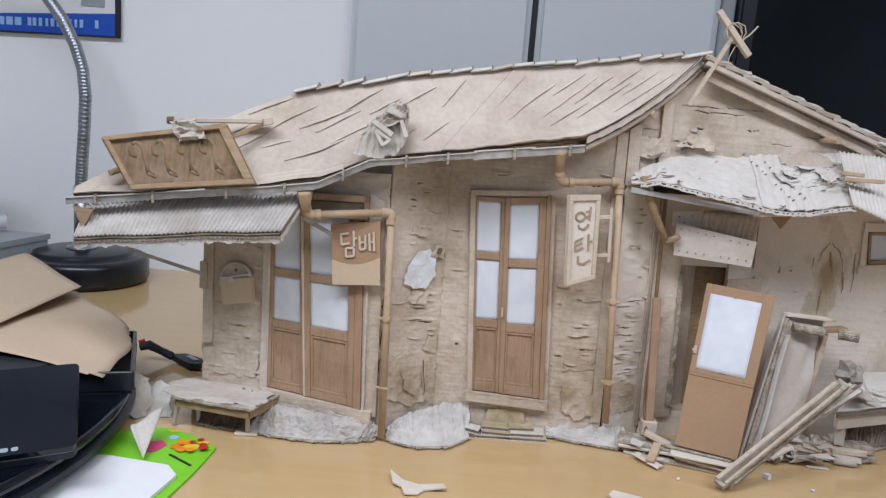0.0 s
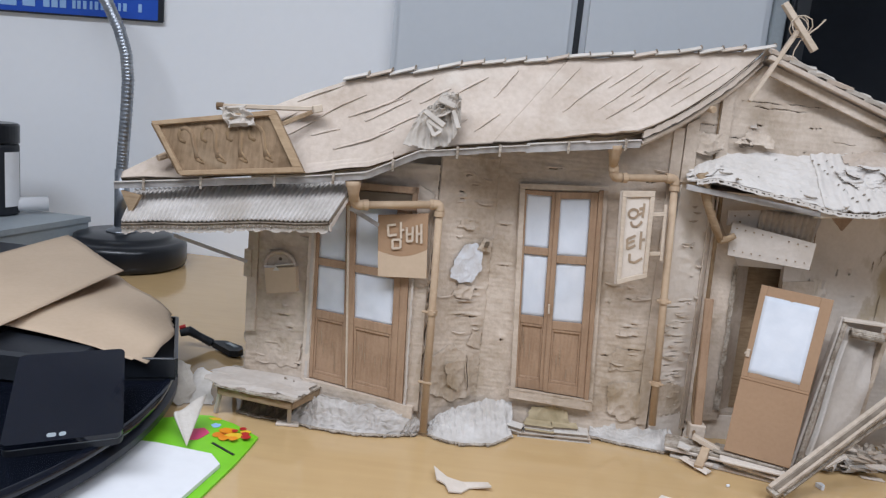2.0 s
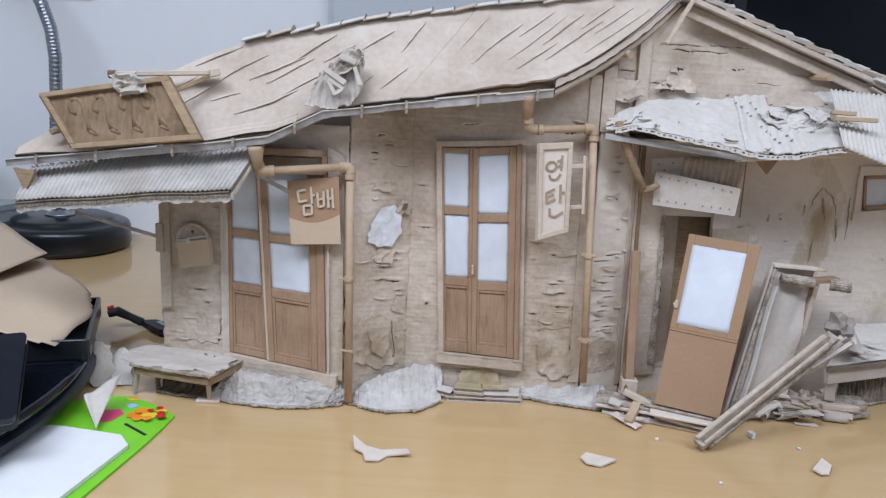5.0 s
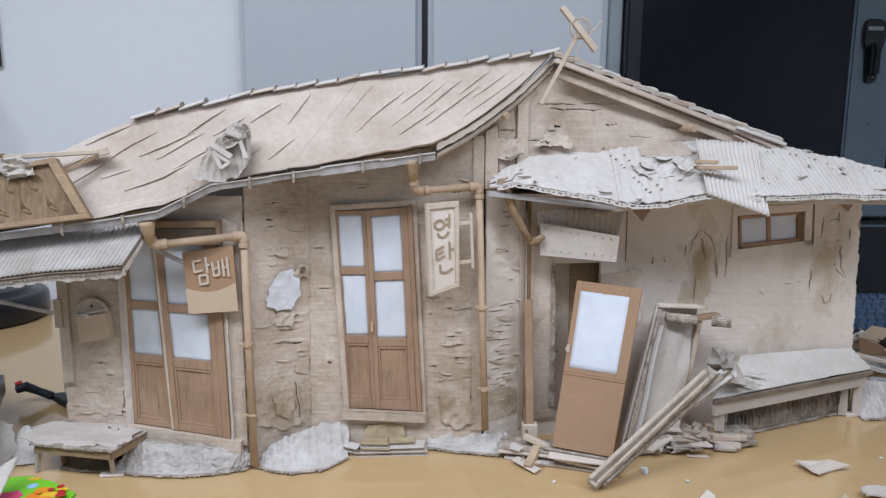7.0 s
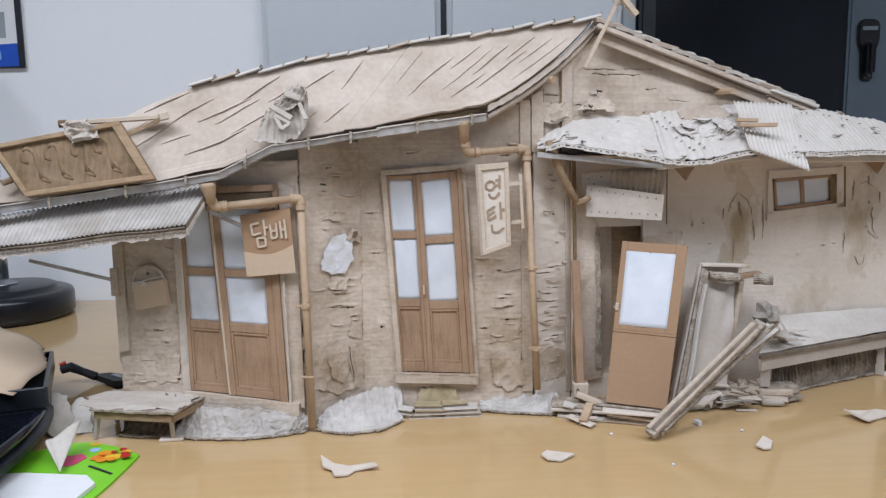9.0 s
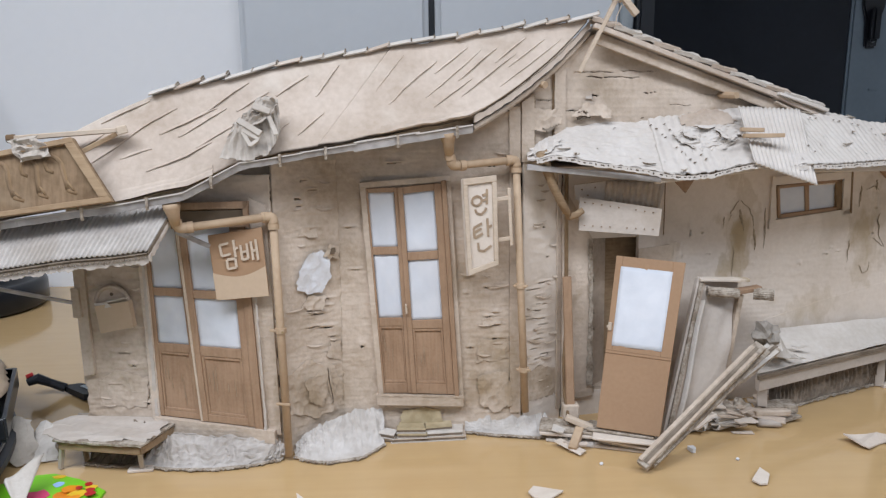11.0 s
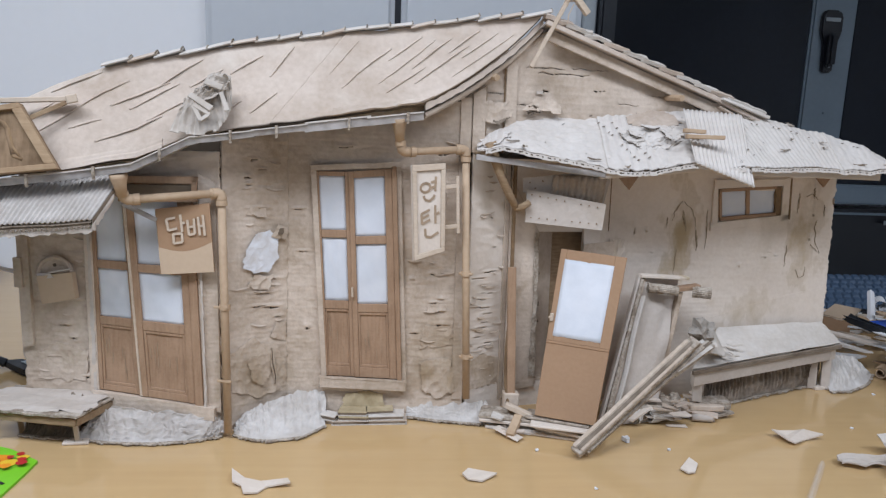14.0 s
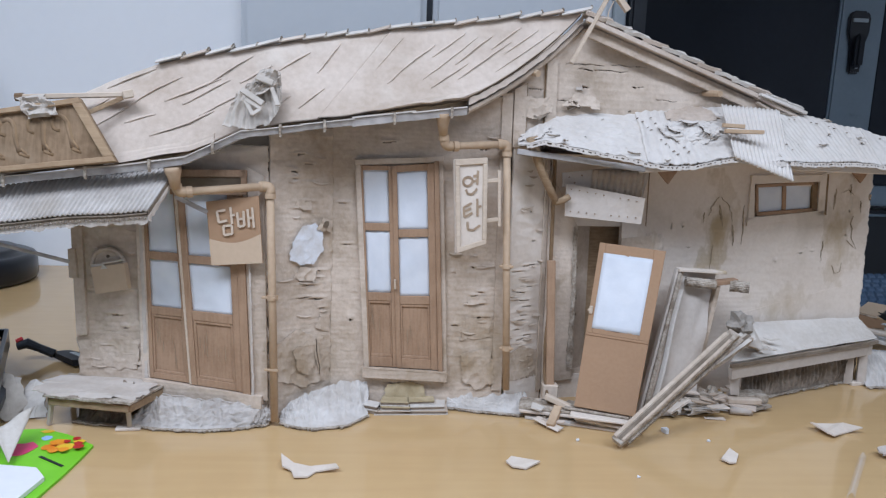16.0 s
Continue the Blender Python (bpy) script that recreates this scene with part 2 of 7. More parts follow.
CRACK = mat("dark_stain_line", (0.40, 0.32, 0.22), (0.20, 0.15, 0.09), grain=260, blotch=90, bump=0.2)
LETTER = mat("pale_carved_letter", (0.40, 0.295, 0.20), (0.29, 0.205, 0.135), grain=120, blotch=15, bump=0.2)
MOSS = mat("ochre_stained_card", (0.50, 0.41, 0.27), (0.36, 0.285, 0.17), grain=120, blotch=40, bump=0.3)


# ---- building helpers ----
def part(name, bm, material, parent=None, label="", smooth=False):
    me = bpy.data.meshes.new(name)
    if isinstance(bm, tuple):
        me.from_pydata(bm[0], [], bm[1])
    else:
        bm.to_mesh(me)
        bm.free()
    me.materials.append(material)
    if smooth:
        me.polygons.foreach_set("use_smooth", [True] * len(me.polygons))
    ob = new(name, me)
    if parent:
        ob.parent = parent
    if label:
        ob["label"] = label
    return ob


def thing(name, label, category, at=None, group=""):
    e = new(name)
    e.empty_display_size = 0.02
    if at is not None:
        e.matrix_world = at
    return tagged(e, label, category, group)


def V(*a):
    return Vector(a)


def wob(p, scale, amount, seed=0.0):
    """A smooth random shift in -amount..amount."""
    return noise.noise(Vector(p) * scale + Vector((seed * 7.3, seed * 3.1, seed))) * amount


def crease(p, scale, amount, seed=0.0):
    """Sharp-folded random shift, as of crumpled paper."""
    q = Vector(p) * scale + Vector((seed * 7.3, seed * 3.1, seed))
    return (0.35 - abs(noise.noise(q))) * 1.6 * amount + (0.3 - abs(noise.noise(q * 2.3))) * 0.6 * amount


def poly_at(pts, s):
    """The point at s of a polyline of (s, x, y, z)."""
    for (s0, *a), (s1, *b) in zip(pts, pts[1:]):
        if s <= s1:
            k = (s - s0) / (s1 - s0)
            return Vector(a).lerp(Vector(b), k)
    return Vector(pts[-1][1:])


def along(pts, a):
    k = a * (len(pts) - 1)
    i = min(int(k), len(pts) - 2)
    return Vector(pts[i]).lerp(Vector(pts[i + 1]), k - i)


def sheet(fn, nu, nv, keep=None, thick=0.002):
    """A sheet with thickness over fn(u, v), u and v in 0..1; keep(u, v) leaves cells out."""
    front, back, faces = [], [], []
    g = [[fn(i / nu, j / nv) for j in range(nv + 1)] for i in range(nu + 1)]
    for i in range(nu + 1):
        for j in range(nv + 1):
            a = g[min(i + 1, nu)][j] - g[max(i - 1, 0)][j]
            b = g[i][min(j + 1, nv)] - g[i][max(j - 1, 0)]
            n = a.cross(b)
            n = n.normalized() if n.length > 1e-12 else Vector((0, -1, 0))
            front.append(g[i][j])
            back.append(g[i][j] - n * thick)
    k = len(front)
    at = lambda i, j: i * (nv + 1) + j
    edges = {}
    for i in range(nu):
        for j in range(nv):
            if keep and not keep((i + 0.5) / nu, (j + 0.5) / nv):
                continue
            q = (at(i, j), at(i + 1, j), at(i + 1, j + 1), at(i, j + 1))
            faces.append(q)
            faces.append(tuple(k + v for v in reversed(q)))
            for e in zip(q, q[1:] + q[:1]):
                edges[e] = edges.get(e, 0) + 1
    for (a, b) in edges:
        if (b, a) not in edges:
            faces.append((b, a, a + k, b + k))
    return [tuple(p) for p in front + back], faces


def prism(pts, d):
    """A closed polygon pushed along d."""
    bm = bmesh.new()
    a = [bm.verts.new(p) for p in pts]
    b = [bm.verts.new(Vector(p) + Vector(d)) for p in pts]
    bm.faces.new(a)
    bm.faces.new(list(reversed(b)))
    for i in range(len(a)):
        j = (i + 1) % len(a)
        bm.faces.new((a[j], a[i], b[i], b[j]))
    bmesh.ops.recalc_face_normals(bm, faces=bm.faces)
    return bm


def soften(bm, w, seg=1):
    bmesh.ops.bevel(bm, geom=bm.edges[:], offset=w, segments=seg, affect="EDGES", clamp_overlap=True)
    return bm


def box(x0, x1, y0, y1, z0, z1, bev=0.0, seg=1):
    bm = prism([(x0, y0, z0), (x1, y0, z0), (x1, y1, z0), (x0, y1, z0)], (0, 0, z1 - z0))
    return soften(bm, bev, seg) if bev else bm


def beam(p, q, w, h, up=(0, 0, 1), bev=0.0006, jit=0.0):
    """A square stick from p to q, w wide and h high."""
    p, q = Vector(p), Vector(q)
    d = (q - p).normalized()
    side = d.cross(Vector(up))
    side = side.normalized() if side.length > 1e-6 else Vector((1, 0, 0))
    top = side.cross(d)
    bm = bmesh.new()
    ring = []
    for c in (p, q):
        ring.append([bm.verts.new(c + side * (sx * w / 2) + top * (sz * h / 2) + Vector((random.uniform(-jit, jit) for _ in range(3)))) for sx, sz in ((-1, -1), (1, -1), (1, 1), (-1, 1))])
    a, b = ring
    bm.faces.new(a)
    bm.faces.new(b)
    for i in range(4):
        bm.faces.new((a[i], a[(i + 1) % 4], b[(i + 1) % 4], b[i]))
    bmesh.ops.recalc_face_normals(bm, faces=bm.faces)
    return soften(bm, bev) if bev else bm


def tube(pts, r, n=12, cap=True, rs=None):
    """A round rod along the points; rs: a radius for each."""
    pts = [Vector(p) for p in pts]
    vs, fs = [], []
    x = None
    for i, p in enumerate(pts):
        d = (pts[min(i + 1, len(pts) - 1)] - pts[max(i - 1, 0)]).normalized()
        if x is None:
            x = d.orthogonal().normalized()
        x = (x - d * x.dot(d)).normalized()
        y = d.cross(x)
        rr = rs[i] if rs else r
        for k in range(n):
            a = 2 * math.pi * k / n
            vs.append(tuple(p + (x * math.cos(a) + y * math.sin(a)) * rr))
    for i in range(len(pts) - 1):
        for k in range(n):
            a, b = i * n + k, i * n + (k + 1) % n
            fs.append((a, b, b + n, a + n))
    if cap:
        fs.append(tuple(reversed(range(n))))
        fs.append(tuple(range((len(pts) - 1) * n, len(pts) * n)))
    return vs, fs


def join(*meshes):
    vs, fs = [], []
    for v, f in meshes:
        k = len(vs)
        vs += v
        fs += [tuple(i + k for i in q) for q in f]
    return vs, fs


def lathe(profile, n=48, at=(0, 0, 0)):
    """A turned body from (radius, height) pairs."""
    vs, fs = [], []
    for r, z in profile:
        for k in range(n):
            a = 2 * math.pi * k / n
            vs.append((at[0] + r * math.cos(a), at[1] + r * math.sin(a), at[2] + z))
    for i in range(len(profile) - 1):
        for k in range(n):
            a, b = i * n + k, i * n + (k + 1) % n
            fs.append((a, b, b + n, a + n))
    fs.append(tuple(reversed(range(n))))
    fs.append(tuple(range((len(profile) - 1) * n, len(profile) * n)))
    return vs, fs


# ---- the room ----
def structure(name, bm, material, label):
    return tagged(part(name, bm, material), label, name.split("_")[0], kind="structure")


structure("wall_north", box(-3.0, -0.255, 1.56, 1.66, -0.75, 1.65), ROOMWALL, "plain white painted office wall behind the desk")
structure("wall_south", box(-3.0, 3.0, -2.6, -2.5, -0.75, 1.65), ROOMWALL, "plain white office wall")
structure("wall_west", box(-3.1, -3.0, -2.6, 1.66, -0.75, 1.65), ROOMWALL, "plain white office side wall")
structure("wall_east", box(3.0, 3.1, -2.6, 2.62, -0.75, 1.65), ROOMWALL, "plain white office side wall")
structure("wall_north_return", box(-0.355, -0.255, 1.66, 2.62, -0.75, 1.65), ROOMWALL, "plain white office wall return behind the cabinet")
structure("wall_north_right", box(-0.355, 3.1, 2.62, 2.72, -0.75, 1.65), ROOMWALL, "plain white office wall")
structure("ceiling", box(-3.1, 3.1, -2.6, 2.72, 1.65, 1.75), ROOMWALL, "plain white office ceiling")
structure("floor", box(-3.1, 3.1, -2.6, 2.72, -0.85, -0.75), GREYBOX, "grey office floor")
desk = thing("desk", "large varnished light wood desk top, glossy", "desk")
part("desktop", soften(prism([(-1.9, 0.02, -0.035), (1.9, 0.02, -0.035), (1.9, 1.485, -0.035), (-0.28, 1.485, -0.035), (-0.28, 1.558, -0.035), (-1.9, 1.558, -0.035)], (0, 0, 0.035)), 0.003, 2), DESK, desk)
for x in (-1.8, 1.75):
    part("leg", box(x, x + 0.05, 0.1, 1.5, -0.75, -0.036), DESK, desk)


# ---- the cardboard model house, leaning back a little ----
LEANBACK = Matrix.Translation((0, 0.69, 0)) @ Matrix.Rotation(radians(-4.0), 4, "X") @ Matrix.Translation((0, -0.69, 0))
house = thing("model_house", "handmade cardboard model of a run-down old Korean shop house", "model house", LEANBACK)


class Face:
    """An upright plane over the plan line a-b: at(u, z, d) is u along it, z up, d out of it towards the viewer."""

    def __init__(self, a, b):
        self.a, self.b = Vector((*a, 0)), Vector((*b, 0))
        self.length = (self.b - self.a).length
        self.d = (self.b - self.a).normalized()
        self.n = Vector((self.d.y, -self.d.x, 0))

    def at(self, u, z, d=0.0):
        return self.a + self.d * u + self.n * d + Vector((0, 0, z))

    def quad(self, tl, tr, br, bl):
        """A map from (s, t) in 0..1, t up, onto the quadrangle of (u, z) corners."""
        tl, tr, br, bl = (Vector(c) for c in (tl, tr, br, bl))

        def f(s, t, d=0.0):
            c = bl.lerp(br, s).lerp(tl.lerp(tr, s), t)
            return self.at(c.x, c.y, d)
        return f


FL = Face((-0.33, 0.735), (-0.082, 0.702))
FM = Face((-0.082, 0.706), (-0.012, 0.75))
FD = Face((-0.012, 0.75), (0.212, 0.748))
FC = Face((0.212, 0.748), (0.268, 0.785))
FR = Face((0.268, 0.785), (0.755, 0.865))


def slits(n, face, lo, hi, seed, size=0.012):
    rng = random.Random(seed)
    return [(rng.uniform(0.1, 0.9) * face.length, rng.uniform(lo, hi), size * rng.uniform(0.4, 1.1), rng.uniform(0.0011, 0.0022)) for _ in range(n)]


def wall(face, u0, u1, z0, z1, holes=(), cuts=(), material=WALL, rough=0.0014, seed=0, label="", ragged=0.0, thick=0.004, name="wall", lift=0.0018):
    """A card wall with openings (in (u, z) quads as tests) and small torn slits, its face slightly buckled."""
    nu, nv = max(4, int((u1 - u0) / 0.0022)), max(4, int((z1 - z0) / 0.0013))

    def fn(a, b):
        u, z = u0 + (u1 - u0) * a, z0 + (z1 - z0) * b
        if ragged and a in (0.0, 1.0):
            u += wob((z, seed, 0), 60, ragged) + wob((z, seed, 3), 200, ragged * 0.4)
        p = face.at(u, z)
        d = wob(p, 22, rough, seed) + crease((p.x * 0.5, p.y, p.z), 60, rough * 1.0, seed) + wob((p.x * 0.35, p.y, p.z), 160, rough * 0.5, seed) + 0.0001 * math.sin(z * 2 * math.pi / 0.0062 + 2 * noise.noise(p * 30)) * (0.4 + noise.noise(p * 12))
        for cu, cz, w, h in cuts:
            q = ((u - cu) / (w * 0.8)) ** 2 + ((z - cz - h * 1.5) / (h * 2.4)) ** 2
            if q < 1:
                d += lift * (1 - q) if z > cz else 0.0
        return face.at(u, z, d)

    def keep(a, b):
        u, z = u0 + (u1 - u0) * a, z0 + (z1 - z0) * b
        for h in holes:
            if h[0] < u < h[1] and h[2] < z < h[3]:
                return False
        for cu, cz, w, h in cuts:
            if abs(u - cu) < w * 0.5 and abs(z - cz - 0.12 * (u - cu) * math.sin(cu * 999)) < h * (1 - (2 * (u - cu) / w) ** 2) * (0.75 + 0.5 * noise.noise((u * 500, cz * 99, 0))):
                return False
        return True
    return part(name, sheet(fn, nu, nv, keep, thick), material, house, label, smooth=True)


wall(FL, 0.012, 0.2485, 0.0, 0.335, [(0.108, 0.21, 0.056, 0.296)], slits(9, FL, 0.06, 0.15, 3, 0.012) + [(0.06, 0.125, 0.02, 0.0015), (0.05, 0.085, 0.022, 0.0015)],
     seed=1, ragged=0.004, label="grey corrugated card wall beside the shop door")
wall(FM, 0.0, FM.length + 0.001, 0.0, 0.36, [], [(0.03, 0.305, 0.01, 0.0018), (0.032, 0.297, 0.008, 0.0015), (0.05, 0.315, 0.012, 0.001), (0.045, 0.268, 0.024, 0.0014), (0.055, 0.205, 0.02, 0.001), (0.05, 0.165, 0.026, 0.0014), (0.045, 0.15, 0.02, 0.001),
     (0.06, 0.183, 0.018, 0.001), (0.07, 0.135, 0.01, 0.001), (0.0389, 0.3265, 0.012, 0.0012), (0.053, 0.181, 0.03, 0.0014), (0.058, 0.1735, 0.022, 0.001), (0.0606, 0.1474, 0.024, 0.0013)], rough=0.001, seed=2, label="buckled grey card wall with torn slits")
wall(FD, -0.001, FD.length - 0.0015, 0.0, 0.405, [(0.055, 0.122, 0.066, 0.31)], slits(10, FD, 0.1, 0.19, 5, 0.01) + [(0.19, 0.34, 0.016, 0.001), (0.07, 0.345, 0.02, 0.001), (0.195, 0.125, 0.024, 0.0018), (0.19, 0.118, 0.014, 0.001), (0.18, 0.19, 0.008, 0.0012), (0.188, 0.143, 0.022, 0.0012), (0.183, 0.1535, 0.012, 0.001), (0.015, 0.268, 0.016, 0.001), (0.019, 0.216, 0.014, 0.001)],
     rough=0.0008, seed=3, label="grey corrugated card wall round the second door")
rng = random.Random(7)
wall(FC, 0.003, FC.length - 0.001, 0.0, 0.36, [], [(rng.uniform(0.018, 0.042), 0.055 + 0.0092 * k + rng.uniform(-0.003, 0.003), rng.uniform(0.012, 0.034), rng.uniform(0.0007, 0.0011)) for k in range(16)] + [(0.036, 0.262, 0.007, 0.0016), (0.043, 0.224, 0.005, 0.0012)],
     WALL_PALE, rough=0.0009, lift=0.0009, seed=4, label="pale corner wall with many fine horizontal tears")
wall(FR, 0.0025, FR.length + 0.01, 0.0, 0.345, [(0.042, 0.107, 0.04, 0.243), (0.312, 0.408, 0.266, 0.304)], [(0.392, 0.208, 0.006, 0.001), (0.41, 0.21, 0.004, 0.001), (0.40, 0.215, 0.003, 0.001), (0.20, 0.245, 0.004, 0.002), (0.47, 0.27, 0.003, 0.006), (0.465, 0.235, 0.003, 0.003), (0.21, 0.215, 0.004, 0.001), (0.182, 0.245, 0.002, 0.006),
     (0.35, 0.195, 0.003, 0.002)], WALL_PALE, rough=0.0005, seed=5, ragged=0.005, label="pale smooth card wall with water stains")
GB = Face((0.205, 0.752), (0.62, 0.815))


def gable():
    """The triangular gable wall under the verge."""
    apex, left, right = (0.098, 0.497), (0.0, 0.412), (0.385, 0.385)
    cuts = [(0.125, 0.4455, 0.07, 0.0009), (0.10, 0.452, 0.05, 0.0008), (0.035, 0.418, 0.02, 0.0008), (0.03, 0.408, 0.014, 0.0007), (0.215, 0.412, 0.03, 0.0006), (0.16, 0.453, 0.05, 0.0007), (0.102, 0.424, 0.008, 0.0018), (0.1694, 0.427, 0.007, 0.0014), (0.178, 0.4275, 0.006, 0.0008), (0.26, 0.425, 0.02, 0.0007), (0.07, 0.405, 0.018, 0.0008)]

    def top(u):
        return left[1] + (apex[1] - left[1]) * u / apex[0] if u < apex[0] else apex[1] + (right[1] - apex[1]) * (u - apex[0]) / (right[0] - apex[0])

    def fn(a, b):
        u = 0.385 * a
        z = 0.344 + (top(u) - 0.344) * b
        p = GB.at(u, z)
        return GB.at(u, z, wob(p, 30, 0.0012, 6) + 0.00012 * math.sin(z * 2 * math.pi / 0.011))

    def keep(a, b):
        u = 0.385 * a
        z = 0.344 + (top(u) - 0.344) * b
        return not any(abs(u - cu) < w * 0.5 and abs(z - cz - wob((u * 60, cz * 90, 0), 1.3, 0.0018)) < h * (0.7 + 0.7 * noise.noise((u * 300, cz * 70, 3))) for cu, cz, w, h in cuts)
    part("gable_wall", sheet(fn, 150, 230, keep, 0.004), WALL, house, "grey card gable wall with torn slits", smooth=True)


gable()
part("corner_post", prism([(-0.094, 0.7095, 0.005), (-0.076, 0.7155, 0.005), (-0.076, 0.7155, 0.275), (-0.094, 0.7095, 0.275)], (0.001, 0.006, 0)), WALL, house, "card strip behind the wall joint")
part("corner_post", prism([GB.at(0.006, 0.344, 0.003), GB.at(0.022, 0.344, 0.003), GB.at(0.022, 0.425, 0.003), GB.at(0.006, 0.415, 0.003)], GB.n * 0.003), WALL, house)
part("corner_post", prism([GB.at(0.048, 0.344, 0.002), GB.at(0.062, 0.344, 0.002), GB.at(0.062, 0.462, 0.002), GB.at(0.048, 0.45, 0.002)], GB.n * 0.002), WALL, house)
part("corner_post", prism([FD.at(0.2085, 0.03, 0.001), FD.at(0.2215, 0.03, 0.001), FD.at(0.2215, 0.41, 0.001), FD.at(0.2085, 0.41, 0.001)], FD.n * 0.002), WALL, house)
for u, z1 in ((0.0235, 0.425), (0.0465, 0.448)):
    part("wall_joint", sheet(lambda a, b, u=u, z1=z1: GB.at(u + (b - 0.5) * 0.0014 + wob((a * 9, u * 50, 0), 1.3, 0.0008), 0.346 + (z1 - 0.346) * a, 0.0016), 40, 2, None, 0.0005), CARVED, house, "dark joint between the wall boards")
# added closing boards behind: they block light, two painted dark as the inside shade
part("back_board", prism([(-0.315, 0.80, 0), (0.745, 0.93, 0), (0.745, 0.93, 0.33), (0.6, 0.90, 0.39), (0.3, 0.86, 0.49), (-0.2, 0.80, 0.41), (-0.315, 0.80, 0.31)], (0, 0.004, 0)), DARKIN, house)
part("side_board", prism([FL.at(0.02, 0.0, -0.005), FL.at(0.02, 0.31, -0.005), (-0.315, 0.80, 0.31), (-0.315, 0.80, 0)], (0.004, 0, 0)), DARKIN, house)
part("side_board", prism([FR.at(0.493, 0.0, -0.005), FR.at(0.493, 0.33, -0.005), (0.745, 0.93, 0.33), (0.745, 0.93, 0)], (-0.004, 0, 0)), WALL_PALE, house)


# ---- roof ----
EAVE = [(0, -0.458, 0.66, 0.283), (0.24, -0.236, 0.66, 0.312), (0.32, -0.164, 0.668, 0.3265), (0.39, -0.118, 0.672, 0.3475), (0.46, -0.064, 0.675, 0.361), (0.68, 0.055, 0.677, 0.3815), (1.0, 0.146, 0.69, 0.3985)]
RIDGE = [(0, -0.462, 0.672, 0.289), (0.08, -0.40, 0.69, 0.33), (0.2, -0.261, 0.695, 0.401), (0.27, -0.209, 0.70, 0.424), (0.50, -0.047, 0.725, 0.460), (0.68, 0.07, 0.727, 0.4785), (1.0, 0.292, 0.752, 0.512)]


def roof_at(s, v, up=0.0):
    e, r = poly_at(EAVE, s), poly_at(RIDGE, s)
    p = e.lerp(r, v)
    sag = 0.011 * 4 * v * (1 - v) * max(0.0, s) ** 1.5
    n = Vector((0.05, -0.75, 0.65))
    p += Vector((0, 0.35, -1)) * sag + n * (up + wob(p, 14, 0.003, 9) + wob(p, 45, 0.0009, 4))
    if v < 0.05:
        p.z += wob((s * 2, 0, 0), 9, 0.0014)
    return p


# underlay coloured dark so the roof gaps look shaded
part("roof_underlay", sheet(lambda a, b: roof_at(a, b, -0.0022), 90, 14, None, 0.004), DARKIN, house, "underside board of the roof, dark for the shade in its gaps", smooth=True)
# roof skin of two big boards with knife cuts: (s, v) to (s, v)
SPLIT = ((0.535, 0.0), (0.662, 1.0))
CUTS = [(0.185, 0.43, 0.26, 0.70), (0.20, 0.917, 0.27, 0.95), (0.225, 0.60, 0.31, 0.82), (0.235, 0.433, 0.275, 0.45), (0.285, 0.583, 0.37, 0.717), (0.31, 0.517, 0.385, 0.683), (0.335, 0.35, 0.42, 0.517),
        (0.345, 0.667, 0.42, 0.90), (0.46, 0.683, 0.515, 0.85), (0.495, 0.167, 0.545, 0.40), (0.67, 0.367, 0.725, 0.683), (0.70, 0.533, 0.75, 0.80), (0.755, 0.667, 0.80, 0.883),
        (0.76, 0.383, 0.83, 0.833), (0.82, 0.55, 0.86, 0.833), (0.88, 0.683, 0.905, 0.90), (0.92, 0.617, 0.945, 0.867), (0.27, 0.22, 0.36, 0.36), (0.12, 0.35, 0.19, 0.62), (0.40, 0.62, 0.45, 0.75)]


def skin(left):
    def fn(a, b):
        m = SPLIT[0][0] + (SPLIT[1][0] - SPLIT[0][0]) * b
        s = (m - 0.0012) * a if left else m + (1 - m) * a
        return roof_at(s, b * 1.012 - 0.006, 0.0016 * (1 - a * 8) if not left and a < 0.125 else 0)
    return sheet(fn, 150, 50, None, 0.0016)


def lip(s0, v0, s1, v1, h, w, seed):
    """The upper edge of a knife cut, curled up off the roof board."""
    dx, dy = (s1 - s0) * 0.62, (v1 - v0) * 0.13
    k = math.hypot(dx, dy)

    def fn(a, b):
        e = wob((a * 6, seed, 0), 1.3, 0.0005) * (1 - b)
        x, y = s0 * 0.62 + dx * a - dy / k * (w * b + e), v0 * 0.13 + dy * a + dx / k * (w * b + e)
        up = h * max(0.0, math.sin(math.pi * a)) ** 0.6 * (1 - b) ** 1.5 + 0.0005 - 0.0016 * b
        return roof_at(x / 0.62, (y / 0.13) * 1.012 - 0.006, up)
    part("cut_lip", sheet(fn, 24, 5, None, 0.0008), ROOF, house, smooth=True)


for k, c in enumerate(CUTS):
    lip(*c, 0.0012 + 0.0012 * ((k * 37) % 10) / 10, 0.008, k)
for k, (s0, v0, ds, dv) in enumerate(((0.64, 0.55, 0.045, 0.35), (0.80, 0.25, 0.05, 0.3), (0.86, 0.35, 0.05, 0.4), (0.95, 0.4, 0.03, 0.45), (0.43, 0.15, 0.05, 0.2), (0.53, 0.6, 0.04, 0.3), (0.15, 0.55, 0.06, 0.25))):
    lip(s0, v0, s0 + ds, v0 + dv, 0.0012 + 0.0004 * (k % 3), 0.007, 50 + k)
part("roof_skin", skin(True), ROOF, house, "pinkish kraft roof board with knife cuts", smooth=True)
part("roof_skin", skin(False), ROOF, house, "pinkish kraft roof board with knife cuts", smooth=True)
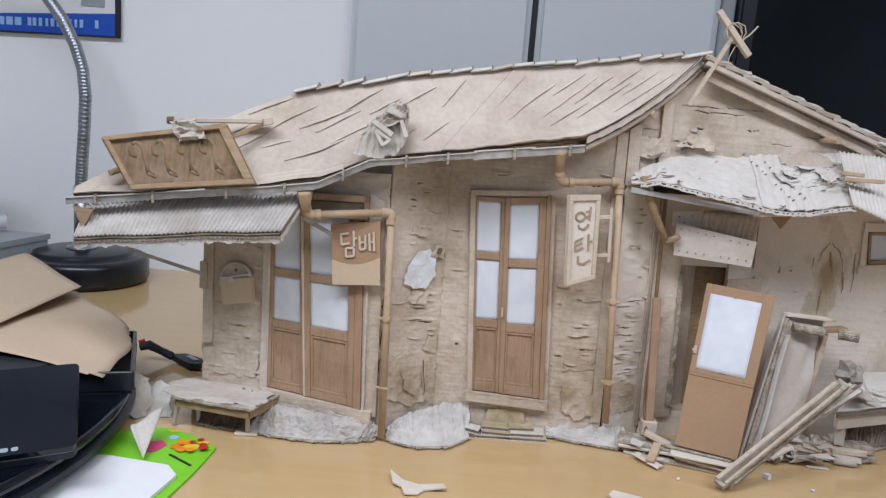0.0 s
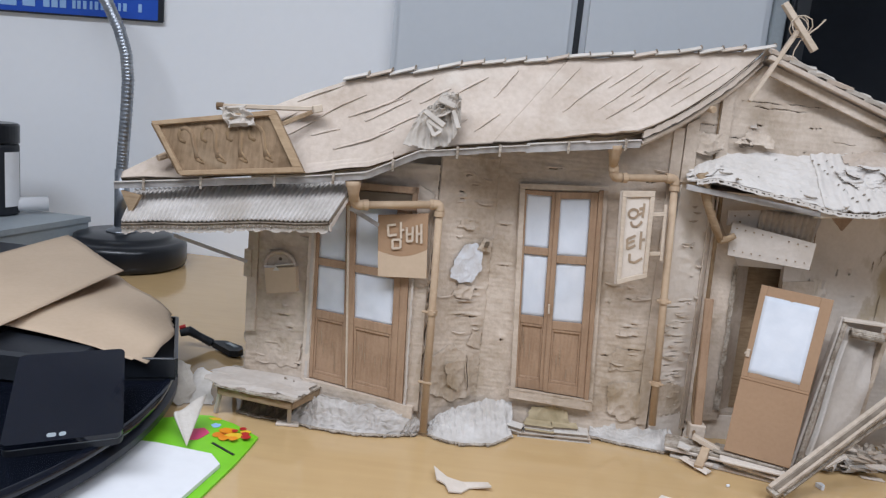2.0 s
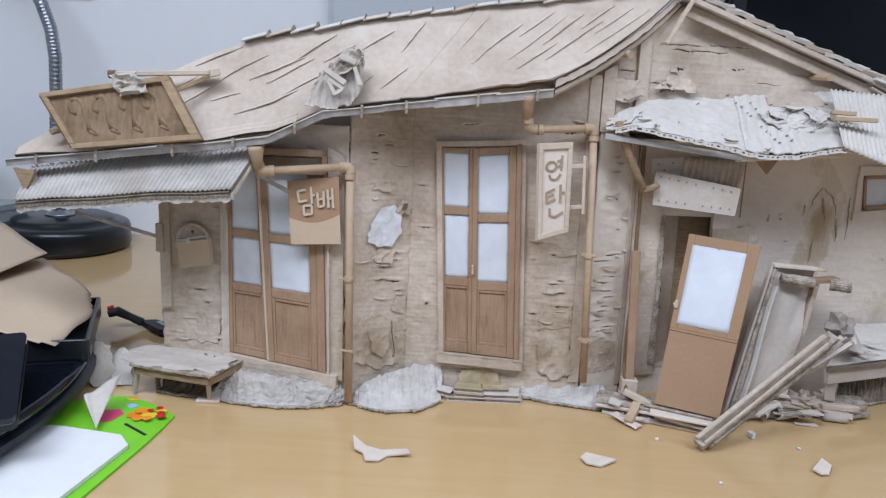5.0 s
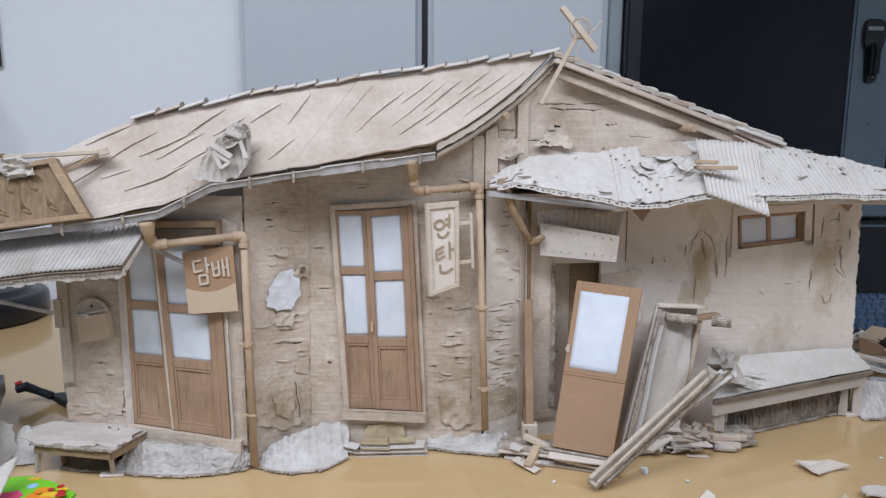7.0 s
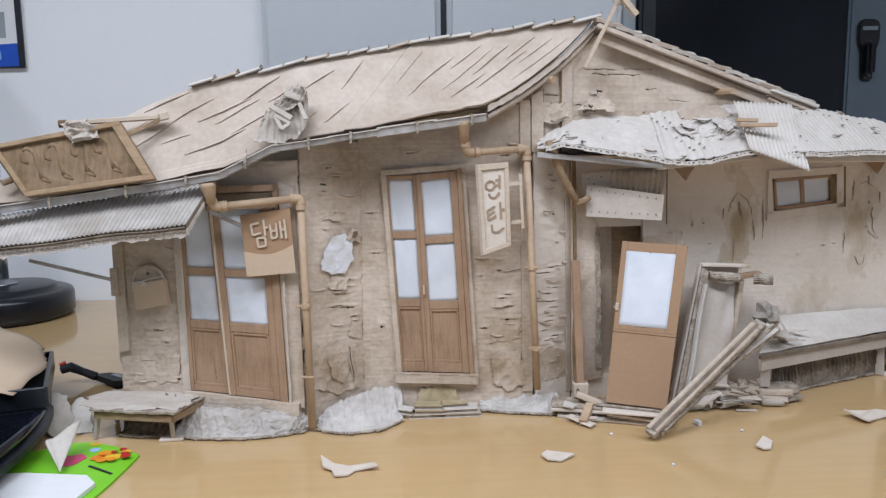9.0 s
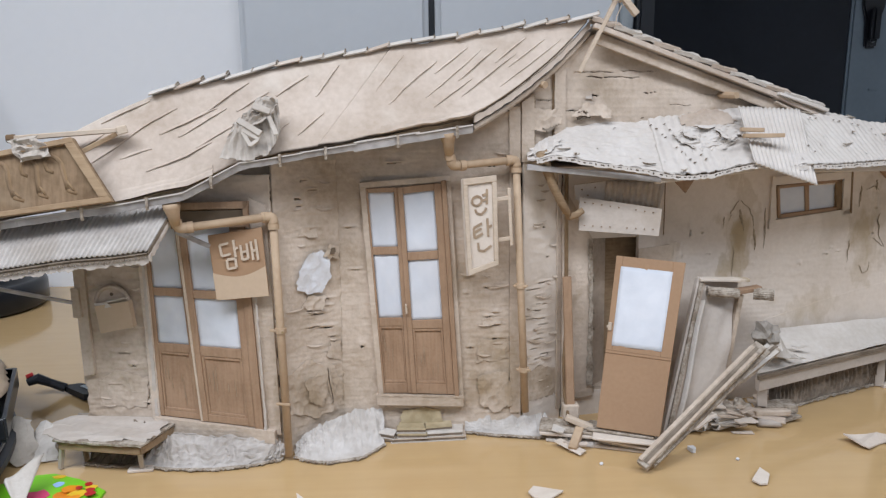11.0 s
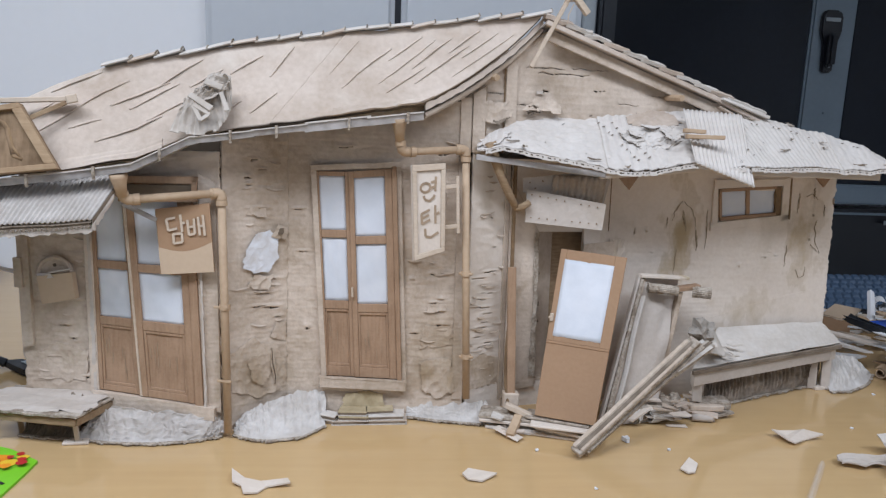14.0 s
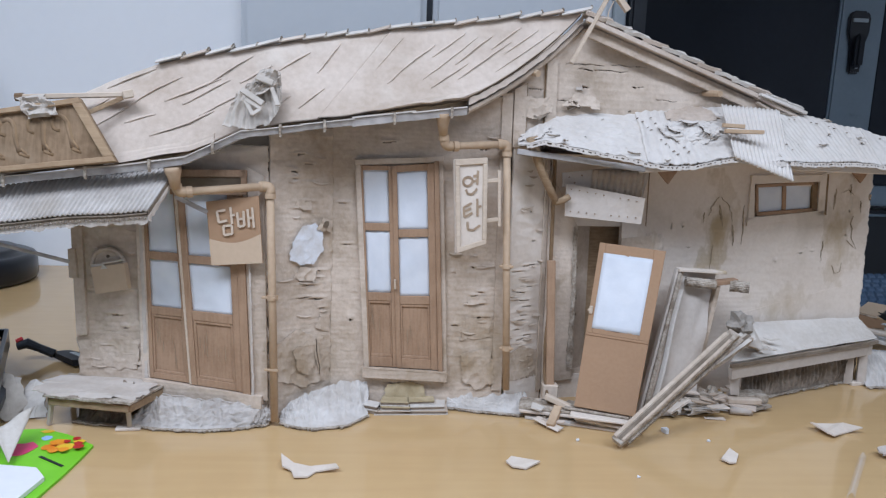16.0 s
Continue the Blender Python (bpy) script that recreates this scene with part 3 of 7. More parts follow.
# torn lower lips of the roof skin
for s0, s1 in ((0.22, 0.36), (0.66, 0.9), (0.9, 1.0)):
    part("roof_lip", sheet(lambda a, b, s0=s0, s1=s1: roof_at(s0 + (s1 - s0) * a, -0.03 + 0.12 * b, 0.0015 + 0.0022 * (1 - b) * math.sin(math.pi * a) + wob((a * 0.5, b, s0), 4, 0.0008)), 24, 5, None, 0.0012), ROOF, house)
# verge strip along the cut edge over the gable
part("verge_board", sheet(lambda a, b: roof_at(1.0, a, -0.002) + Vector((0.003, 0.006, -0.0075 * b + wob((a * 9, b, 0), 2, 0.002))), 60, 3, None, 0.003), ROOF, house, "cut edge board along the gable")
part("verge_board", sheet(lambda a, b: roof_at(1.0, a, -0.003) + Vector((0.003, 0.012, -0.009 - 0.007 * b)), 24, 3, None, 0.003), WALL, house, "second edge board under the verge")
part("verge_soffit", sheet(lambda a, b: roof_at(1.0, a, -0.004) + Vector((0.004 - 0.012 * b, 0.006 + 0.10 * b, -0.010)), 24, 6, None, 0.003), WALL, house, "underside of the overhanging roof")

# ridge caps
rng = random.Random(5)
n = 19
for i in range(n):
    s0, s1 = 0.27 + 0.73 * i / n, 0.27 + 0.73 * (i + 1.10) / n
    dz, tw = rng.uniform(-0.0012, 0.0014), rng.uniform(-0.002, 0.002)

    def cap(a, b, s0=s0, s1=s1, dz=dz, tw=tw, grow=1.0):
        p = poly_at(RIDGE, min(1.0, s0 + (s1 - s0) * a)) + (Vector((0.012, 0, 0.002)) * a if s1 > 1 else Vector())
        x = (b - 0.5) * 2
        return p + Vector((0, 0.0075 * x * grow, 0.0046 - 0.0042 * abs(x) ** 1.6 + dz + tw * (a - 0.5) + 0.0022 * a * grow))
    ob = part("ridge_cap", sheet(cap, 6, 8, None, 0.0016), ROOF if i % 4 == 1 else PALE, house)
    part("cap_lip", sheet(lambda a, b, cap=cap: cap(0.955 + 0.045 * a, b, grow=1.14) + Vector((0, 0, 0.0010)), 2, 8, None, 0.0012), UNDER if i % 3 else EDGE, ob)

# the far verge: two stacked boards and stepped cover tiles
VT, VB = Vector((0.296, 0.762, 0.508)), Vector((0.605, 0.822, 0.407))
part("barge_board", beam(VT + V(0.004, -0.012, -0.018), VT.lerp(VB, 0.9) + V(0, -0.012, -0.016), 0.004, 0.014, (0, 0, 1), 0.0006), WALL, house, "grey card bargeboard")
part("barge_board", beam(VT + V(0, -0.022, -0.0055), VB + V(0, -0.02, -0.004), 0.006, 0.006, (0, 0, 1), 0.0006), ROOF, house, "upper bargeboard strip")
part("rear_roof", sheet(lambda a, b: VT.lerp(VB, a) + V(0.004, 0.09 * b - 0.02, -0.001 + wob((a * 3, b, 0), 2, 0.003)), 30, 6, None, 0.004), ROOF, house, smooth=True)
for i in range(12):
    k0, k1 = i / 12, (i + 1.35) / 12
    tilt = rng.uniform(-0.002, 0.003)
    part("verge_tile", sheet(lambda a, b, k0=k0, k1=k1, tilt=tilt: VT.lerp(VB, min(1.03, k0 + (k1 - k0) * a)) + V(0, -0.026 + 0.03 * b, 0.0025 + 0.0035 * a + 0.0045 * math.sin(b * 3) + tilt * b + wob((a * 2, b * 2, k0 * 40), 1.4, 0.0022)), 8, 8, None, 0.0046), PALE if i % 3 else ROOF, house)
for p, q in (((0.238, 0.735, 0.434), (0.222, 0.76, 0.441)), ((0.482, 0.765, 0.4215), (0.47, 0.80, 0.425))):
    part("purlin_end", tube([p, q], 0.0042, 8), PIPE, house)

for k, (dx, dz, m) in enumerate(((0.020, -0.002, PALE), (0.013, -0.009, ROOF), (0.006, -0.015, WALL))):
    part("verge_end", beam(VT.lerp(VB, 0.80) + V(0, -0.02 + 0.004 * k, -0.002 - 0.005 * k), VB + V(dx - 0.012, -0.022 + 0.004 * k, dz - 0.002), 0.02, 0.0042, (0, 0, 1), 0.0006, 0.0012), m, house, "fanned board end of the verge")
# antenna-like crossed sticks at the peak
part("mast", beam((0.2795, 0.742, 0.449), (0.328, 0.742, 0.543), 0.0085, 0.005), SIGN, house, "pale stick lashed to the gable peak")
part("crossarm", beam((0.303, 0.738, 0.566), (0.346, 0.738, 0.514), 0.009, 0.007), SIGN, house)
part("binding", tube([V(0.325, 0.738, 0.541) + V(0.010 * math.cos(k * 0.7) * (1 + 0.02 * k), 0.006 * math.sin(k * 0.9), 0.012 * math.sin(k * 0.7)) for k in range(22)], 0.0007, 6), SIGN, house, "frayed string binding")
part("wire", tube([(0.33, 0.738, 0.525), (0.338, 0.737, 0.535), (0.345, 0.737, 0.541), (0.353, 0.737, 0.551)], 0.001, 6), SIGN, house)
part("wire", tube([(0.328, 0.738, 0.525), (0.322, 0.737, 0.512), (0.321, 0.737, 0.502)], 0.0006, 6), SIGN, house)


# ---- gutter and downpipes ----
GUT = [(0, -0.456, 0.648, 0.2755), (0.36, -0.236, 0.648, 0.3035), (0.48, -0.163, 0.650, 0.3155), (0.58, -0.105, 0.662, 0.346), (1.0, 0.148, 0.70, 0.3835)]


def gutter_piece(s0, s1, h, lift=0.0):
    """A folded square channel, open at the top, with a narrow lip along its front."""
    prof = [(0.007, 0.004), (0.007, -h * 0.5), (-0.0062, -h * 0.55), (-0.0078, h * 0.25), (-0.0078, h * 0.5), (-0.0066, h * 0.52)]

    def fn(a, b):
        p = poly_at(GUT, s0 + (s1 - s0) * a)
        k = b * (len(prof) - 1)
        i = min(int(k), len(prof) - 2)
        y, z = Vector(prof[i]).lerp(Vector(prof[i + 1]), k - i)
        return p + Vector((0, y, z + lift + wob((p.x * 3, 0, h), 30, 0.0006)))
    run = part("gutter_run", sheet(fn, max(6, int((s1 - s0) * 70)), len(prof) - 1, None, 0.0012), GUTTER, house)
    part("gutter_lip", sheet(lambda a, b: poly_at(GUT, s0 + (s1 - s0) * a) + Vector((0, -0.0086, h * (0.5 - 0.16 * b) + lift)), 12, 1, None, 0.001), PALE, run)


gutter_piece(0.0, 0.20, 0.0082), gutter_piece(0.195, 0.34, 0.0078), gutter_piece(0.335, 0.475, 0.0085), gutter_piece(0.47, 0.59, 0.0084), gutter_piece(0.585, 0.69, 0.0072), gutter_piece(0.685, 0.785, 0.0070, 0.0008), gutter_piece(0.78, 0.90, 0.0104, 0.001), gutter_piece(0.893, 1.0, 0.0092)
for s in (0.06, 0.17, 0.31, 0.42, 0.53, 0.65, 0.73, 0.86, 0.97):
    p = poly_at(GUT, s)
    part("gutter_bracket", sheet(lambda a, b, p=p: p + Vector(((a - 0.5) * 0.003, -0.0098 + 0.004 * max(0.0, b - 0.7), 0.006 - 0.0135 * b)), 1, 8, None, 0.0014), EDGE, house)


def downpipe(pts, r, collars, hopper, straps):
    part("downpipe", join(*[tube([a, b], r, 12) for a, b in zip(pts, pts[1:])]), PIPE, house, "tan rolled-paper downpipe", smooth=True)
    for c, d in collars:
        c, d = Vector(c), Vector(d)
        part("pipe_collar", tube([c - d * 0.003, c + d * 0.003], r * 1.38, 14), PIPE, house)
    for o, p, q in zip(pts, pts[1:], pts[2:]):
        o, p, q = Vector(o), Vector(p), Vector(q)
        d, e = (o - p).normalized(), (q - p).normalized()
        path = [p + d * 0.0095] + [p + d * (0.006 * (1 - k / 5) ** 2) + e * (0.006 * (k / 5) ** 2) for k in range(6)] + [p + e * 0.0095]
        part("pipe_elbow", tube(path, r * 1.28, 14), PIPE, house, smooth=True)
    a, b = (Vector(h) for h in hopper)
    part("rain_hopper", tube([a, a.lerp(b, 0.2), a.lerp(b, 0.5), b], 0, 14, True, [r * 2.0, r * 1.95, r * 1.5, r * 1.1]), PIPE, house, "tan paper rainwater hopper", smooth=True)
    for s in straps:
        part("pipe_strap", beam(Vector(s) - V(0.009, 0, 0), Vector(s) + V(0.008, -0.006, 0.0004), 0.003, 0.003), PIPE, house)


downpipe([(-0.1775, 0.657, 0.293), (-0.176, 0.662, 0.2795), (-0.079, 0.69, 0.2885), (-0.0725, 0.690, 0.006)], 0.0047,
         [((-0.164, 0.6655, 0.2805), V(1, 0.28, 0.09)), ((-0.088, 0.689, 0.2875), V(1, 0.1, 0.07)), ((-0.0788, 0.69, 0.277), V(0, 0, 1)), ((-0.0757, 0.69, 0.157), V(0, 0, 1))],
         ((-0.1785, 0.6505, 0.3085), (-0.177, 0.657, 0.284)), [(-0.0755, 0.69, 0.0695), (-0.079, 0.69, 0.157)])
downpipe([(0.1215, 0.705, 0.365), (0.1245, 0.711, 0.3415), (0.203, 0.735, 0.347), (0.2135, 0.73, 0.036)], 0.0046,
         [((0.1375, 0.715, 0.342), V(1, 0.3, 0.07)), ((0.194, 0.733, 0.3465), V(1, 0.1, 0.06)), ((0.2035, 0.735, 0.335), V(0, 0, 1)), ((0.1225, 0.708, 0.352), V(0.1, 0.2, -1)), ((0.208, 0.732, 0.195), V(0, 0, 1)), ((0.2118, 0.731, 0.09), V(0, 0, 1))],
         ((0.1195, 0.695, 0.3805), (0.1215, 0.705, 0.355)), [(0.208, 0.732, 0.195), (0.2118, 0.731, 0.09)])


# ---- doors and window of the house ----
def qbox(f, s0, s1, t0, t1, d0, d1, bev=0.0005):
    """A block over s0..s1, t0..t1 of a quad map, from depth d0 to d1."""
    bm = bmesh.new()
    a = [bm.verts.new(f(s, t, d0)) for s, t in ((s0, t0), (s1, t0), (s1, t1), (s0, t1))]
    b = [bm.verts.new(f(s, t, d1)) for s, t in ((s0, t0), (s1, t0), (s1, t1), (s0, t1))]
    bm.faces.new(a)
    bm.faces.new(b)
    for i in range(4):
        bm.faces.new((a[i], a[(i + 1) % 4], b[(i + 1) % 4], b[i]))
    bmesh.ops.recalc_face_normals(bm, faces=bm.faces)
    return soften(bm, bev) if bev else bm


def pane(f, s0, s1, t0, t1, d, parent, seed):
    part("pane", sheet(lambda a, b: f(s0 + (s1 - s0) * a, t0 + (t1 - t0) * b, d + wob((a * 2, b * 2, seed), 1.6, 0.0012)), 10, 14, None, 0.0006), PANE, parent, smooth=True)


def leaf(f, wl, wr, rails, label, seed, d=0.0):
    """One door leaf over the whole of a quad map: two stiles, rails at the given heights, paper panes above and a boarded panel below."""
    e = new("door_leaf")
    e.parent = house
    e["label"] = label
    part("stile", qbox(f, 0.0, wl, 0, 1, d - 0.003, d + 0.0025), TIMBER, e)
    part("stile", qbox(f, 1 - wr, 1, 0, 1, d - 0.003, d + 0.0025), TIMBER, e)
    for a, b in rails:
        part("rail", qbox(f, wl, 1 - wr, a, b, d - 0.003, d + 0.0018), TIMBER, e)
    for i, ((_, a), (b, _)) in enumerate(zip(rails, rails[1:])):
        w = 1 - wl - wr
        if i == 0:
            pn = part("panel", sheet(lambda u, v, a=a, b=b: f(wl + w * u, a + (b - a) * v, d - 0.001 + wob((u * 3, v * 2, seed), 1, 0.0006)), 8, 10, None, 0.001), TIMBER, e)
            m, g = 0.05, 0.014
            for x0, x1, y0, y1 in ((wl, wl + m, a, b), (1 - wr - m, 1 - wr, a, b), (wl + m, 1 - wr - m, a, a + g), (wl + m, 1 - wr - m, b - g, b)):
                part("panel_bead", qbox(f, x0, x1, y0, y1, d - 0.001, d + 0.0010), TIMBER, pn)
            rs = random.Random(seed)
            for _ in range(6):
                # pale scratches along the grain
                u, v, l = rs.uniform(0.12, 0.88), rs.uniform(0.1, 0.6), rs.uniform(0.12, 0.35)
                part("scratch", sheet(lambda p, q, u=u, v=v, l=l: f(wl + w * (u + (p - 0.5) * 0.018 * math.sin(math.pi * (0.1 + 0.8 * q))), a + (b - a) * (v + l * q), d - 0.0003 + wob((u * 3, v * 2, seed), 1, 0.0004)), 2, 6, None, 0.0005), LETTER, pn)
        else:
            pane(f, wl * 0.85, 1 - wr * 0.9, a - 0.004, b + 0.004, d - 0.001, e, seed + i)
    return e


f1 = FL.quad((0.098, 0.302), (0.2095, 0.302), (0.221, 0.0385), (0.1049, 0.0505))
leaf(FL.quad((0.098, 0.302), (0.1385, 0.302), (0.1565, 0.0455), (0.1049, 0.0505)), 0.09, 0.11, [(0.0, 0.03), (0.316, 0.354), (0.58, 0.618), (0.965, 1.0)], "brown door leaf with white paper panes", 1, 0.0035)
leaf(FL.quad((0.1395, 0.302), (0.2095, 0.302), (0.221, 0.0385), (0.1575, 0.045)), 0.11, 0.13, [(0.0, 0.035), (0.312, 0.355), (0.578, 0.615), (0.965, 1.0)], "brown door leaf with white paper panes", 3, 0.0055)
part("door_strip", qbox(FL.quad((0.136, 0.302), (0.1395, 0.302), (0.158, 0.045), (0.1555, 0.0455)), 0.0, 1.0, 0.0, 1.0, 0.004, 0.0095), SIGN, house, "pale strip between the leaves")
part("door_frame", qbox(f1, -0.085, 0.0, -0.02, 1.0, -0.002, 0.007), WALL, house, "grey card door jamb")
part("door_frame", qbox(f1, 1.0, 1.085, -0.02, 1.01, -0.002, 0.009), TIMBER, house, "brown card door jamb")
part("door_frame", qbox(f1, 1.085, 1.125, -0.02, 1.01, -0.002, 0.006), WALL, house, "grey card outer jamb")
part("pilaster", prism([FL.at(0.2345, 0.03, 0.001), FL.at(0.2505, 0.028, 0.001), FL.at(0.2445, 0.30, 0.001), FL.at(0.2245, 0.31, 0.001)], FL.n * 0.003), WALL, house)
part("door_head", prism([FL.at(0.135, 0.296, 0.008), FL.at(0.2265, 0.298, 0.008), FL.at(0.2265, 0.306, 0.008), FL.at(0.135, 0.304, 0.008)], FL.n * 0.004), TIMBER, house, "brown card door head")
part("door_head", prism([FL.at(0.2205, 0.277, 0.009), FL.at(0.2265, 0.277, 0.009), FL.at(0.226, 0.306, 0.009), FL.at(0.22, 0.306, 0.009)], FL.n * 0.003), TIMBER, house, "brown card upright beside the transom")
# raised dark slab carries the shade of the recess
part("transom_slot", prism([FL.at(0.135, 0.281, 0.0085), FL.at(0.2205, 0.283, 0.0085), FL.at(0.2205, 0.2965, 0.0085), FL.at(0.135, 0.2945, 0.0085)], FL.n * 0.002), DARKIN, house, "dark slab for the shade in the transom slot")
part("door_head", prism([FL.at(0.135, 0.275, 0.0085), FL.at(0.2215, 0.277, 0.0085), FL.at(0.2215, 0.283, 0.0085), FL.at(0.135, 0.281, 0.0085)], FL.n * 0.0035), TIMBER, house)
part("door_sill", prism([FL.at(0.10, 0.034, 0.0), FL.at(0.245, 0.02, 0.0), FL.at(0.245, 0.035, 0.0), FL.at(0.10, 0.05, 0.0)], FL.n * 0.012), WALL, house)

f2 = FD.quad((0.0345, 0.3155), (0.1255, 0.321), (0.1385, 0.057), (0.050, 0.0605))
leaf(FD.quad((0.0345, 0.3155), (0.074, 0.316), (0.0853, 0.0595), (0.050, 0.0605)), 0.06, 0.14, [(0.0, 0.05), (0.335, 0.375), (0.683, 0.72), (0.978, 1.0)], "brown door leaf with white paper panes", 11, 0.0035)
leaf(FD.quad((0.073, 0.316), (0.1255, 0.321), (0.1385, 0.057), (0.085, 0.0595)), 0.12, 0.17, [(0.0, 0.05), (0.322, 0.363), (0.652, 0.69), (0.968, 1.0)], "brown door leaf with white paper panes", 13, 0.0055)
part("door_frame", qbox(f2, -0.075, 0.0, -0.02, 1.02, -0.001, 0.006), WALL, house, "pale card door jamb")
part("door_frame", qbox(f2, 1.0, 1.065, -0.01, 1.01, -0.003, 0.010), TIMBER, house)
part("door_frame", qbox(f2, 1.065, 1.13, -0.04, 1.03, -0.001, 0.006), WALL, house, "grey card outer jamb")
part("door_frame", qbox(f2, -0.075, 1.13, 1.003, 1.03, -0.001, 0.007), WALL, house)
part("door_sill", qbox(f2, -0.10, 1.12, -0.055, -0.004, -0.001, 0.012), WALL, house)
part("door_handle", tube([f2(0.415, 0.44, 0.009), f2(0.415, 0.44, 0.012), f2(0.415, 0.40, 0.012), f2(0.415, 0.40, 0.009)], 0.0013, 6), SIGN, house)

f3 = FR.quad((0.308, 0.3055), (0.4095, 0.3125), (0.4115, 0.2695), (0.3125, 0.2605))
win = new("window")
win.parent = house
win["label"] = "small two-pane window with brown card frame"
for s0, s1, t0, t1, dd in ((0, 1, 0, 0.12, 0.003), (0, 1, 0.90, 1, 0.003), (0, 0.04, 0, 1, 0.003), (0.91, 1, 0, 1, 0.003), (0.44, 0.50, 0.1, 0.9, 0.001)):
    part("window_frame", qbox(f3, s0, s1, t0, t1, -0.006, dd), CARVED if s0 == 0.91 else TIMBER, win)
pane(f3, 0.03, 0.46, 0.1, 0.92, -0.0012, win, 31)
pane(f3, 0.48, 0.92, 0.1, 0.92, -0.0012, win, 32)
for q in (((0.298, 0.247), (0.424, 0.262), (0.424, 0.271), (0.298, 0.258)), ((0.4115, 0.262), (0.4235, 0.264), (0.4235, 0.325), (0.4115, 0.322)), ((0.299, 0.255), (0.3075, 0.257), (0.3055, 0.306), (0.299, 0.306)), ((0.30, 0.306), (0.41, 0.312), (0.42, 0.322), (0.30, 0.318))):
    part("window_trim", prism([FR.at(u, z, 0.0) for u, z in q], FR.n * 0.0042), WALL_PALE, house)


# ---- porch at the side: torn corrugated roof on a beam ----
PB = [(0, 0.222, 0.775, 0.362), (0.08, 0.268, 0.778, 0.394), (0.3, 0.40, 0.79, 0.401), (0.5, 0.50, 0.795, 0.404), (0.68, 0.59, 0.80, 0.4045), (0.85, 0.71, 0.805, 0.381), (0.93, 0.76, 0.81, 0.367), (1.0, 0.785, 0.80, 0.352)]
PF = [(0, 0.215, 0.725, 0.3445), (0.06, 0.245, 0.712, 0.352), (0.3, 0.397, 0.705, 0.324), (0.44, 0.476, 0.71, 0.336), (0.56, 0.556, 0.72, 0.336), (0.75, 0.655, 0.745, 0.338), (0.9, 0.735, 0.755, 0.336), (1.0, 0.792, 0.768, 0.3405)]


def porch_at(s, v, up=0.0):
    p = poly_at(PF, s).lerp(poly_at(PB, s), v)
    return p + Vector((0, -0.6, 0.8)) * (up + wob(p, 25, 0.003, 2) + wob(p, 80, 0.0014, 5))


def porch_piece(s0, s1, v0, v1, flutes, depth, up, seed, rag=0.03, nv=18):
    nu = max(8, int(flutes * 6)) if flutes else 30

    def fn(a, b):
        s = s0 + (s1 - s0) * a
        lo = v0 + wob((s * 9, seed, 0), 5, rag) + wob((s * 9, seed, 0), 23, rag * 0.5)
        v = lo + (v1 - lo) * b
        return porch_at(s, v, up + (depth * math.sin(2 * math.pi * flutes * a) if flutes else wob((s * 20, v * 6, seed), 3, 0.0015)))
    return fn, nu, nv


for s0, s1, v0, v1, fl, dep, up, seed in ((0.0, 0.30, 0.0, 1.0, 0, 0, 0.002, 1), (0.26, 0.40, 0.0, 1.0, 7, 0.0006, 0.0035, 2), (0.38, 0.56, 0.0, 1.02, 0, 0, 0.003, 3), (0.55, 0.84, 0.0, 1.0, 24, 0.00045, 0.0025, 5), (0.83, 1.0, -0.02, 1.0, 9, 0.0003, 0.004, 6)):
    fn, nu, nv = porch_piece(s0, s1, v0, v1, fl, dep, up, seed)
    rr = random.Random(seed * 5)
    tears = [(rr.uniform(0.05, 0.95), rr.uniform(0.05, 0.95), rr.uniform(0.003, 0.008), rr.uniform(0.008, 0.03)) for _ in range(8 if seed != 3 else 12)]
    part("porch_roof_sheet", sheet(fn, max(nu, 90), 46, lambda a, b, tears=tears: not any(abs(a - ta - (b - tb) * 0.1) < tw * (0.6 + 0.8 * abs(noise.noise((b * 40, ta * 9, 0)))) and abs(b - tb) < tl * (1 - 0.5 * abs(noise.noise((a * 60, tb, 0)))) for ta, tb, tw, tl in tears), 0.0022), PORCHCARD, house, "torn whitish corrugated card roof sheet", smooth=bool(fl))
# open corrugated front edge: torn teeth over a strip darkened as shade in the flutes
for s0, s1, n, sd in ((0.02, 0.55, 62, 1), (0.56, 0.995, 50, 2)):
    part("porch_roof_core", sheet(lambda a, b: porch_at(s0 + (s1 - s0) * a, -0.012, 0.001) + V(0, -0.0012, -0.0042 * b), 90, 2, None, 0.001), UNDER, house, "dark strip in the roof edge, for the shade in its open flutes")
    part("porch_roof_edge", sheet(lambda a, b: porch_at(s0 + (s1 - s0) * a, -0.016 + wob((a * 40, sd, 0), 1.5, 0.01), 0.0016) + V(0, -0.0022, -0.0050 * b * (1 + wob((a * 45, sd, 7), 1.2, 0.25))), n * 6, 8, lambda a, b: b < 0.3 or (b > 0.72 and noise.noise((a * n * 0.3, sd * 3.0, 4)) > -0.3) or math.sin(2 * math.pi * n * a * 0.8 + 6 * noise.noise((a * 30, sd, 0))) > -0.25 + 0.9 * noise.noise((a * 17, sd, 8)) or b > 0.56 + 0.25 * noise.noise((a * 50, sd, 2)), 0.0008), PORCHCARD, house, "open corrugated edge")
# extra sheet, its dark colour is the shade seen through the tears
part("porch_underlayer", sheet(lambda a, b: porch_at(0.02 + 0.96 * a, 0.03 + 0.94 * b, -0.003), 40, 8, None, 0.001), DARKIN, house, "added layer under the porch roof, dark for the shade in its tears")
